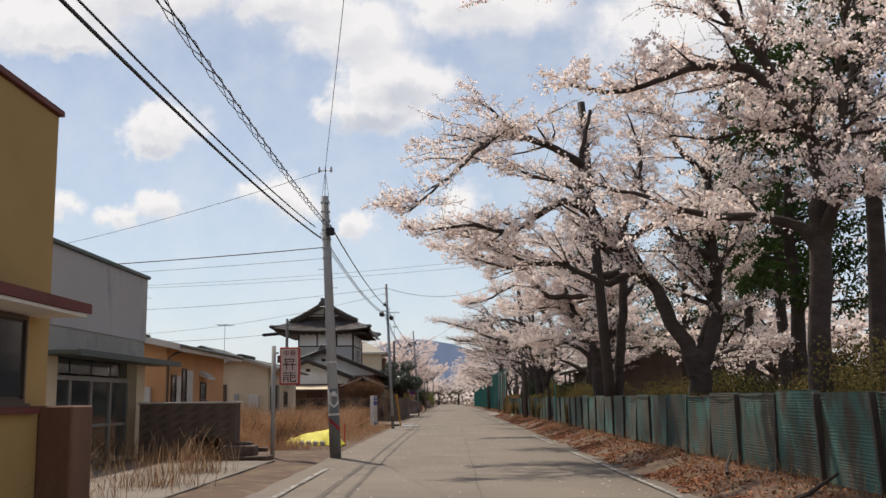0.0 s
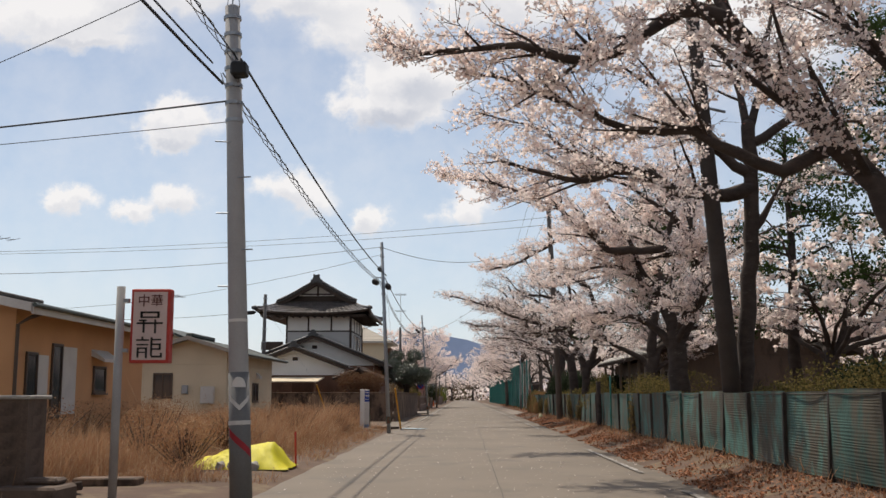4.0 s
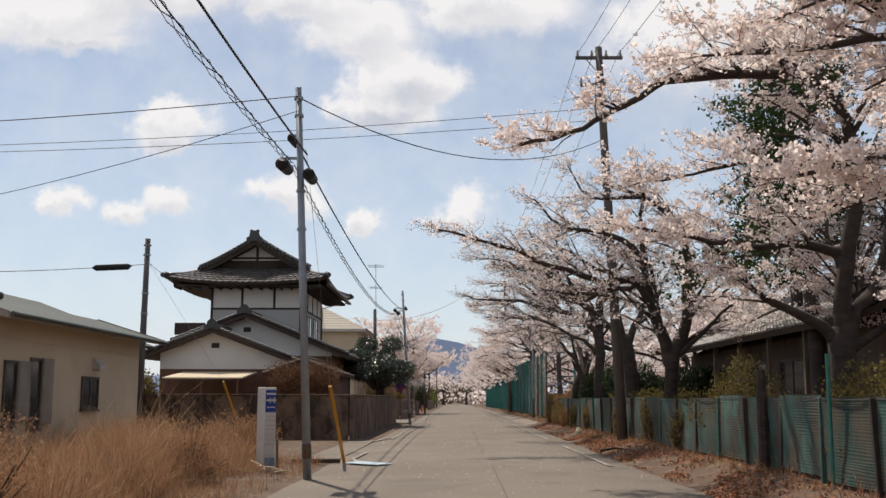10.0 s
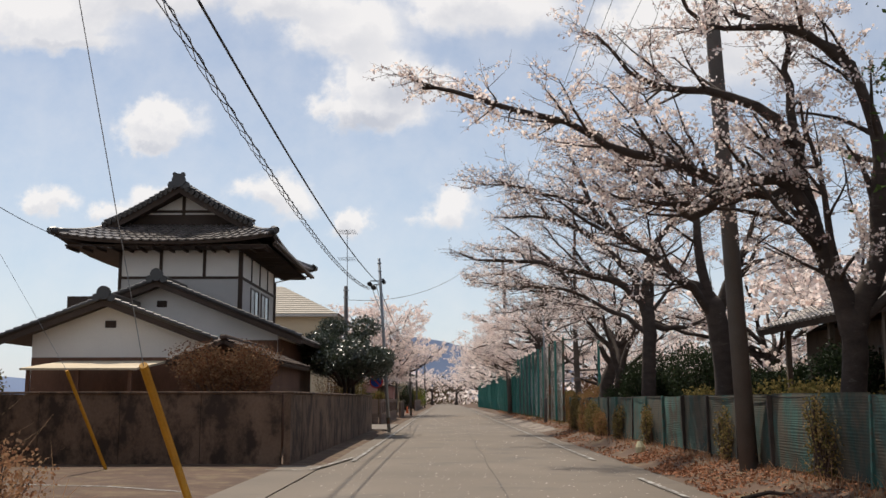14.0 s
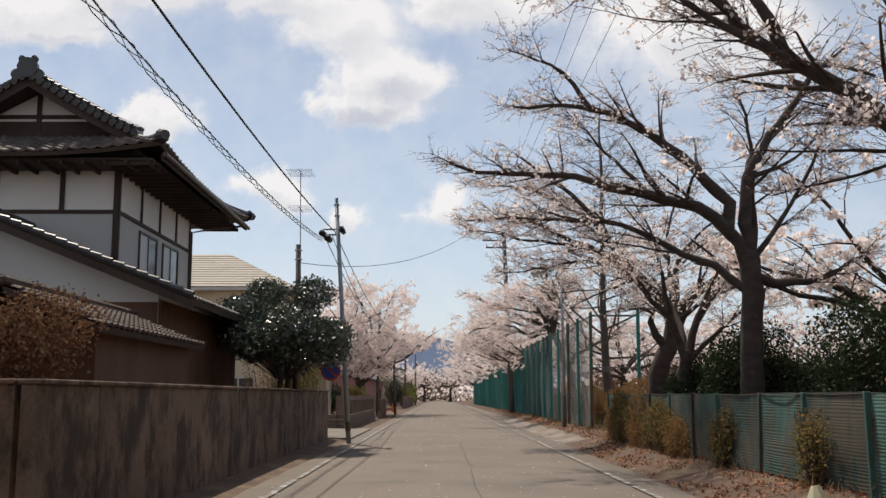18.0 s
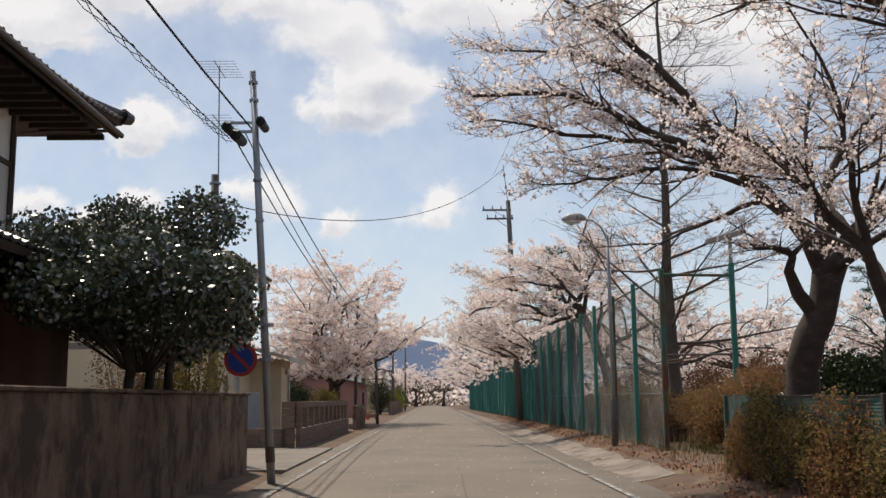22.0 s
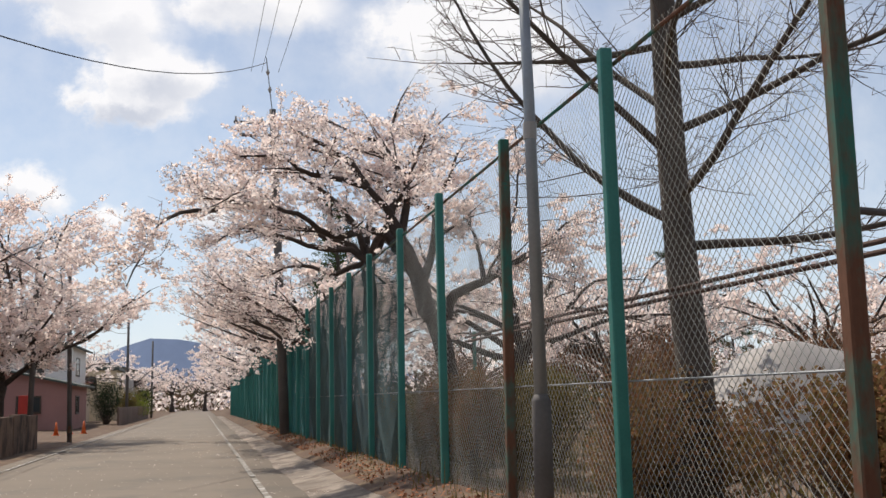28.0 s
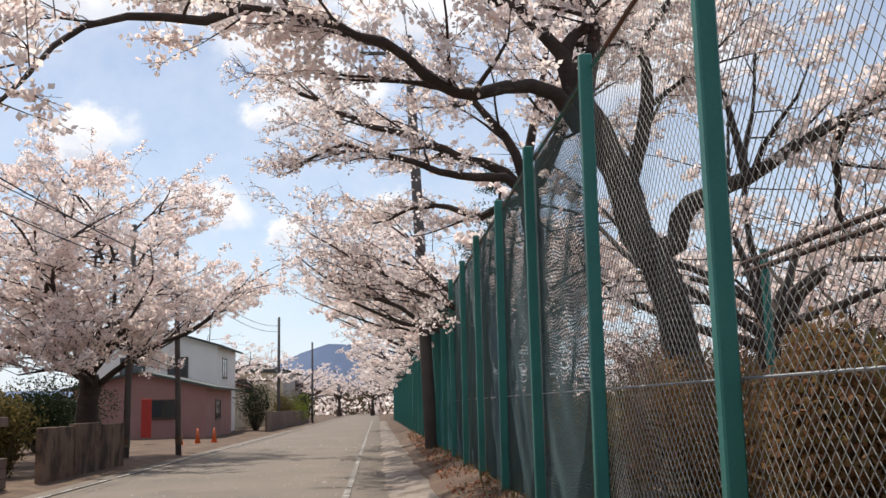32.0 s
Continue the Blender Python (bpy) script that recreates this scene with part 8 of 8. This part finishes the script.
def sign_pillar():
    t = thing("sign_pillar", "white estate-agent sign pillar with a blue head panel", "sign", -4.25, 55.3, 0.0, 45)
    part("body", Mesher().box(-0.14, 0.14, -0.14, 0.14, -0.1, 1.68, 0.012), WHITEPAINT, t)
    p = part("panel", Mesher().box(-0.125, 0.125, -0.147, -0.138, 1.18, 1.63), BLUEPAINT, t)
    strokes(p, WHITEPAINT, [(-0.10, 0.12, 1.53, 1.57), (-0.10, 0.13, 1.40, 1.44), (-0.02, 0.0, 1.36, 1.48), (0.07, 0.1, 1.36, 1.48), (-0.09, 0.1, 1.27, 1.29)], pose(-0.01, -0.151, 0))
    strokes(t, GREYPLASTER, [(-0.11, 0.11, z, z + 0.03) for z in (1.08, 1.0, 0.9, 0.82, 0.72, 0.62, 0.52)] + [(-0.12, 0.12, 0.30, 0.33)], pose(0.0, -0.143, 0))
    part("sticker", Mesher().box(-0.12, 0.12, -0.149, -0.138, 0.1, 0.27), mat("pale_blue_film", (0.16, 0.25, 0.36), 0.5, 0.15), t, "pale blue sticker")


def yellow_guards():
    for a, b, top in (((-2.95, 58.2, -0.05), (-3.08, 56.3, 1.72), (-3.3, 53.6, 6.3)), ((-7.5, 69.0, -0.05), (-8.1, 68.1, 2.0), (-11.2, 69.4, 6.2))):
        t = thing("guy_wire", "steel guy wire in a yellow plastic guard", "guy wire", group="guy wires")
        part("guard", Mesher().tube([a, b], 0.038, 8), YELLOWPAINT, t, "yellow plastic guard")
        part("wire", Mesher().tube([b, top], 0.004, 5), STEEL, t)


def junction_litter():
    t = tagged(part("board", Mesher().slab((-2.9, 57.55, 0.03), (-2.1, 56.85, 0.032), (-1.75, 57.35, 0.032), (-2.6, 58.1, 0.035), 0.012), mat("pale_blue_sheet", (0.46, 0.58, 0.62), 0.35, 0.15, 2, 40, 0.05)), "pale blue sheet lying on the asphalt", "board")
    tagged(part("beam", Mesher().box(-0.55, 0.55, -0.06, 0.06, 0.0, 0.1, 0.01), DARKWOOD, at=pose(-3.55, 57.75, 0.0, 0, 0, 12)), "dark timber beam on the ground", "beam")
    tagged(part("stake", Mesher().tube([(-4.05, 55.6, -0.1), (-4.07, 55.6, 0.62)], 0.025, 7), RUST), "thin rust-brown stake in the grass", "stake")
    straw = mat("bleached_wood", (0.48, 0.38, 0.27), 0.85, 0.2, 3, 40, 0.2, stretch=(1, 1, 0.3))
    for x, y, ln, rz, up in ((-4.3, 54.8, 0.9, -60, 8), (-3.95, 54.3, 0.75, -35, 5), (-4.5, 53.9, 0.6, 25, 4), (-3.6, 53.6, 0.7, 70, 3), (-4.9, 55.6, 0.8, 15, 12), (-5.6, 45.0, 1.5, 35, 12), (-5.0, 42.4, 1.1, -20, 6), (-6.2, 37.4, 1.4, 28, 16), (-4.4, 36.7, 0.9, 60, 4)):
        tagged(part("stick", Mesher().tube([(-ln / 2, 0, 0.0), (0, 0.03, 0.02), (ln / 2, 0, 0.0)], [0.014, 0.016, 0.009], 6), straw, at=pose(x, y, 0.08 + ln * 0.5 * math.sin(math.radians(up)), 0, up, rz)), "bleached fallen stick among the dry grass", "stick", "sticks on the lot")


def tarp():
    rng = np.random.default_rng(9)
    t = thing("rubbish_net", "bright yellow rubbish net heaped over bags by the kerb", "net", -4.6, 34.1, 0.0)
    mb, n, m = Mesher(), 34, 22
    for j in range(m):
        for i in range(n):
            u, v = i / (n - 1) * 2 - 1, j / (m - 1) * 2 - 1
            e = max(0.0, 1 - (abs(u) ** 3)) * max(0.0, 1 - abs(v) ** 2.2)
            ramp = (0.16 + 0.40 * (u + 1) / 1.66) if u < 0.66 else max(0.0, 0.56 * (1 - (u - 0.66) / 0.34) ** 0.8)
            tent = ramp * max(0.0, 1 - abs(v + 0.1) ** 1.25 * 0.9)
            z = e ** 0.35 * (tent + 0.07 * noise.noise((u * 4.0, v * 3.2, 1)) + 0.03 * abs(noise.noise((u * 9, v * 3, 6)))) + 0.05 * noise.noise((u * 7, v * 6, 3)) * e + 0.02
            x = u * (1.0 + 0.1 * noise.noise((v * 3, 0, 5))) + 0.05 * noise.noise((u * 5, v * 5, 9))
            mb.v.append((x, v * (0.8 + 0.12 * noise.noise((u * 3, 4, 0))), max(0.015, z)))
    mb.f = [(j * n + i, j * n + i + 1, (j + 1) * n + i + 1, (j + 1) * n + i) for j in range(m - 1) for i in range(n - 1)]
    part("net", mb, mat("yellow_net", (0.62, 0.55, 0.01), 0.6, 0.2, 4, 120, 0.6), t, smooth=True)
    for k in range(4):
        part("stone", Mesher().tube([(-0.3 + 0.22 * k, -0.72, 0.03), (-0.27 + 0.22 * k, -0.74, 0.12), (-0.25 + 0.22 * k, -0.7, 0.16)], [0.1, 0.09, 0.03], 7), CONCRETE, t)
    s = tagged(part("marker_stake", Mesher().tube([(-3.62, 34.6, -0.05), (-3.64, 34.6, 0.7)], 0.022, 8), REDPAINT), "thin red marker stake in the grass", "stake")


def old_block_wall():
    w = thing("old_block_wall", "dark weathered block wall with a square hearth opening", "wall")
    rng = np.random.default_rng(15)
    dark = mat("dark_block", (0.125, 0.09, 0.07), 0.92, 0.3, 1.2, 40, 0.4, rnd=0.06, stain=(0.07, 0.05, 0.04), stain_at=0.55)
    b = Mesher().box(-0.1998, 0.1998, -0.075, 0.075, -0.0998, 0.0998, 0.0).mesh("block", dark)
    for r in range(7):
        for k in range(6):
            if not (r < 3 and k in (3, 4)):
                part("block", b, None, w, at=pose(-7.6 + 0.4 * k, 25.68 + rng.normal() * 0.003, 0.1 + 0.2 * r))
        part("block", b, None, w, at=pose(-5.475, 25.955, 0.1 + 0.2 * r, 0, 0, 90))
        part("block", b, None, w, at=pose(-7.725, 25.955, 0.1 + 0.2 * r, 0, 0, 90))
    part("back_wall", Mesher().box(-7.65, -5.55, 26.1, 26.2, -0.1, 1.4), dark, w)
    # paler slab than the blocks: the sunlight on the wall top is its colour
    part("coping", Mesher().box(-7.85, -5.37, 25.57, 26.25, 1.4, 1.45, 0.012), CONCRETE, w, "block wall top in a paler concrete colour that paints in sunlight")
    part("lintel", Mesher().box(-6.65, -5.75, 25.55, 25.6, 0.56, 0.64, 0.008), dark, w)
    b = thing("stone_step", "dark concrete step against the block wall", "step", -5.2, 25.6, 0.0)
    part("step", Mesher().box(-0.45, 0.32, -0.35, 0.35, -0.1, 0.38, 0.03), dark, b)
    part("upper_step", Mesher().box(-0.3, 0.2, 0.0, 0.33, 0.38, 0.46, 0.03), dark, b)
    for x, y, rz, sx, sy in ((-5.3, 26.2, 12, 0.55, 0.28), (-4.9, 25.2, -20, 0.5, 0.2), (-6.2, 28.4, 40, 0.4, 0.25), (-5.9, 30.0, 5, 0.5, 0.3)):
        tagged(part("concrete_slab", Mesher().box(-sx, sx, -sy, sy, -0.02, 0.11, 0.02), OLDWALL, at=pose(x, y, 0.02, rng.normal() * 4, rng.normal() * 4, rz)), "broken concrete slab lying on the bare ground", "slab", group="broken slabs")


def pavilion():
    h = thing("clubhouse", "low brown wooden building with a grey tiled roof behind the fence", "house")
    x0, x1, y0, y1, z = 8.7, 15.0, 56.0, 74.0, 3.1
    boards = mat("weathered_boards", (0.125, 0.088, 0.066), 0.88, 0.25, 1.2, 30, 0.3, stretch=(1, 1, 0.3), stain=(0.07, 0.05, 0.04), stain_at=0.58)
    pale = mat("pale_timber", (0.16, 0.12, 0.09), 0.8, 0.2, 2, 30, 0.2, stretch=(1, 1, 0.3))
    slate = mat("weathered_roof_tile", (0.30, 0.27, 0.245), 0.42, 0.35, 1.5, 30, 0.2, spec=0.9, island=0.45)
    part("wall", Mesher().box(x0, x1, y0, y1, 0.1, z, 0.02), boards, h)
    part("dado", Mesher().box(x0 - 0.03, x1, y0 - 0.03, y1, 0.1, 1.1), BROWNWOOD, h)
    ex, rx, rz = 7.75, 11.9, 4.9
    for s in (0, 1):
        q = [(ex if s == 0 else 2 * rx - ex, y1 + 0.9, z + 0.1), (ex if s == 0 else 2 * rx - ex, y0 - 0.9, z + 0.1), (rx, y0 - 0.9, rz), (rx, y1 + 0.9, rz)]
        part("roof", Mesher().slab(*(q if s == 0 else q[::-1]), 0.14), DARKWOOD, h)
        if s == 0:
            tile_field(h, "tiling", q[1], q[0], q[3], q[2], 70, 16, material=slate)
    part("gable", Mesher().prism([(x0, z), (x1, z), (rx, rz - 0.15)], 1, y0, y1), boards, h)
    part("ridge", Mesher().box(rx - 0.15, rx + 0.15, y0 - 0.95, y1 + 0.95, rz, rz + 0.3, 0.04), VERGETILE, h)
    for k in range(7):
        part("post", Mesher().box(8.0, 8.12, y0 + 2.9 * k, y0 + 2.9 * k + 0.12, 0.1, z + 0.05), pale, h)
    for k in range(5):
        window(h, "x", x0, y0 + 1.6 + 3.3 * k, y0 + 3.6 + 3.3 * k, 1.2, 2.5, -1, BROWNALU, GLASS, 2)


def far_house(name, label, wall, roof, x0, x1, y0, y1, z, ridge, gable_y=True, wins=()):
    h = thing(name, label, "house", group="far houses")
    part("wall", Mesher().box(x0, x1, y0, y1, -0.1, z, 0.01), wall, h)
    e = 0.5
    if ridge:
        c = (x0 + x1) / 2
        part("gable", Mesher().prism([(x0, z), (x1, z), (c, z + ridge)], 1, y0 + 0.01, y1 - 0.01), wall, h)
        sl = ridge / ((x1 - x0) / 2)
        for s in (0, 1):
            xe = x1 + e if s == 0 else x0 - e
            q = [(xe, y0 - e, z - sl * e + 0.05), (xe, y1 + e, z - sl * e + 0.05), (c, y1 + e, z + ridge + 0.05), (c, y0 - e, z + ridge + 0.05)]
            part("roof", Mesher().slab(*(q if s == 0 else q[::-1]), 0.12), roof, h)
    else:
        part("roof", Mesher().box(x0 - 0.2, x1 + 0.2, y0 - 0.2, y1 + 0.2, z, z + 0.3, 0.03), roof, h)
    for ax, at, a0, a1, z0, z1, out in wins:
        window(h, ax, at, a0, a1, z0, z1, out, BROWNALU, GLASS, 2)
    return h


def left_far():
    far_house("pink_house", "single-storey pink house with a dark low roof", PINKWALL, DARKROOF, -13.2, -6.2, 157.0, 166.0, 2.75, 0.8, wins=(("y", 157.0, -9.1, -7.8, 1.1, 2.0, -1), ("x", -6.2, 160.0, 161.6, 1.0, 2.0, 1)))
    far_house("white_house", "white two-storey house behind the pink one", PLASTER, DARKROOF, -15.5, -7.4, 168.0, 176.0, 5.6, 1.2, wins=(("y", 168.0, -10.5, -9.3, 3.6, 4.8, -1), ("x", -7.4, 170.0, 171.8, 3.6, 4.8, 1), ("y", 168.0, -13.5, -12.0, 3.6, 4.8, -1)))
    far_house("flat_house", "pale flat-roofed house beside the road", CREAM, DARKROOF, -13.0, -6.4, 192.0, 201.0, 4.6, 0, wins=(("y", 192.0, -9.6, -8.2, 2.9, 4.0, -1), ("x", -6.4, 195, 197, 2.9, 4.0, 1)))
    far_house("grey_house", "grey two-storey house far along the road", GREYWALL, DARKROOF, -14.0, -6.2, 210.0, 219.0, 5.2, 1.0, wins=(("y", 210.0, -9.0, -7.6, 3.4, 4.6, -1), ("x", -6.2, 212, 214, 3.4, 4.6, 1)))
    far_house("red_roof_house", "low house with a rusty red roof", CREAM, REDBOARD, -16, -8.2, 180.0, 187.0, 3.4, 1.0, wins=(("y", 180.0, -11, -9.5, 1.2, 2.4, -1),))
    far_house("tan_house", "tan house behind the garden trees", CREAM, DARKROOF, -19, -11, 124.0, 131.0, 5.0, 1.3, wins=(("y", 124.0, -14, -12.6, 3.2, 4.4, -1),))
    far_house("back_house", "house with a dark gable roof behind the cream one", CREAM, GREENTILE, -20.0, -12.0, 65.4, 71.5, 3.45, 1.5)
    far_house("back_house", "plain house beyond the side road", PLASTER, DARKROOF, -34, -24, 80.0, 90.0, 3.2, 1.3)
    for k, (x, y, r, h) in enumerate(((-5.4, 172.0, 1.6, 3.4), (-5.0, 188.0, 1.3, 2.8), (-4.8, 203.0, 1.4, 3.0), (-14.4, 73.6, 1.5, 2.9), (-16.4, 73.0, 1.6, 2.6), (-12.6, 73.4, 1.0, 2.3), (-16.0, 76.0, 2.2, 2.4), (-19.0, 73.5, 2.0, 2.2), (-8.0, 127.5, 1.4, 2.2), (-5.6, 126.0, 1.0, 2.0), (-10.5, 137.0, 1.6, 2.2), (-12.8, 141.0, 1.8, 2.6), (-9.6, 144.0, 1.5, 2.0), (-14.5, 134.0, 1.8, 2.4))):
        shrub("garden_bush", "dark green garden bush beside the houses", x, y, 0.0, r, r, h, 4200, LAUREL if k % 2 == 0 else SHRUB, 0.12, 200 + k, group="garden bushes", hollow=0.3)
    shrub("garden_bush", "bright yellow-green bush by the road", -4.6, 196.0, 0.0, 1.2, 2.5, 2.6, 2600, leafy("bright_leaf", (0.20, 0.24, 0.05), 0.4, 0.3), 0.13, 230, group="garden bushes")
    w = thing("low_wall", "grey block wall along the far houses", "wall", kind="structure")
    for k in range(14):
        part("panel", Mesher().box(-4.35, -4.2, 168.0 + 2.6 * k, 170.55 + 2.6 * k, -0.1, 1.25, 0.01), BLOCK, w)
    w2 = thing("low_wall", "low garden wall beside the cherry tree", "wall", kind="structure")
    for k in range(3):
        part("panel", Mesher().box(-4.1, -3.95, 123.8 + 2.3 * k, 126.05 + 2.3 * k, -0.1, 1.15 + 0.05 * (k % 2), 0.015), OLDWALL, w2)
    tagged(part("banner_board", Mesher().box(-7.5, -7.05, 147.9, 147.96, 0.3, 2.0, 0.01), REDPAINT), "narrow upright red board beside the pink house", "sign")
    for k in range(3):
        c = thing("traffic_cone", "orange traffic cone on the bare forecourt", "traffic cone", -5.4 + 0.5 * k, 146.0 + 1.3 * k, 0.0, group="traffic cones")
        o = mat("orange_plastic", (0.55, 0.12, 0.03), 0.5, 0.1) if k == 0 else bpy.data.materials["orange_plastic"]
        part("base", Mesher().box(-0.18, 0.18, -0.18, 0.18, 0.0, 0.03, 0.008), o, c)
        part("cone", Mesher().tube([(0, 0, 0.02), (0, 0, 0.66)], [0.13, 0.03], 14), o, c, smooth=True)
    part("gate", Mesher().box(-6.45, -5.9, 107.95, 108.0, 0.1, 1.7, 0.01), STEEL, thing("gate", "plain grey metal gate beside the house", "gate"))


def aerial():
    t = thing("tv_aerial", "television aerial mast with two arrays of rods", "aerial", -5.6, 99.4, 7.0)
    part("mast", Mesher().tube([(0, 0, 0), (-0.05, 0, 3.0)], 0.02, 6), STEEL, t)
    for z, n, w in ((2.9, 7, 0.5), (1.5, 6, 0.42)):
        part("boom", Mesher().tube([(-0.04, -0.7, z), (-0.04, 0.7, z)], 0.012, 5), STEEL, t)
        for k in range(n):
            y = -0.65 + 1.3 * k / (n - 1)
            part("rod", Mesher().tube([(-0.04 - w, y, z), (-0.04 + w, y, z)], 0.007, 4), STEEL, t)


def playground():
    t = thing("covered_heap", "heap under a pale grey sheet across the grounds", "heap", 18.6, 118.8, 0.25)
    mb, n, m = Mesher(), 30, 18
    for j in range(m):
        for i in range(n):
            u, v = i / (n - 1) * 2 - 1, j / (m - 1) * 2 - 1
            e = max(0.0, 1 - abs(u) ** 2.5) * max(0.0, 1 - abs(v) ** 2.5)
            mb.v.append((u * 5.4, v * 2.8, e * (2.3 + 0.8 * noise.noise((u * 2, v * 2, 8))) + 0.12 * noise.noise((u * 6, v * 6, 2)) * e))
    mb.f = [(j * n + i, j * n + i + 1, (j + 1) * n + i + 1, (j + 1) * n + i) for j in range(m - 1) for i in range(n - 1)]
    part("sheet", mb, mat("pale_sheet", (0.30, 0.28, 0.265), 0.7, 0.12, 2, 30, 0.3), t, smooth=True)
    tagged(part("litter_bag", Mesher().tube([(4.2, 73.2, 0.1), (4.22, 73.2, 0.25), (4.2, 73.22, 0.4)], [0.10, 0.13, 0.05], 8), mat("pale_plastic", (0.5, 0.47, 0.3), 0.5, 0.2)), "pale plastic litter lying by the fence", "litter")
    for k, (x, yy, rz) in enumerate(((4.3, 12.6, 30), (4.45, 16.8, 70), (3.9, 62.0, 15))):
        tagged(part("fallen_branch", Mesher().tube([(-0.45, 0, 0.05), (0, 0.05, 0.12), (0.5, 0.0, 0.35 if k < 2 else 0.06)], [0.035, 0.03, 0.02], 6), BARK, at=pose(x, yy, ground_height(x, yy), 0, 0, rz)), "broken dead branch lying on the verge", "branch", group="fallen branches")


shop_sign()
pole_signs()
sign_pillar()
yellow_guards()
junction_litter()
tarp()
old_block_wall()
pavilion()
left_far()
aerial()
playground()
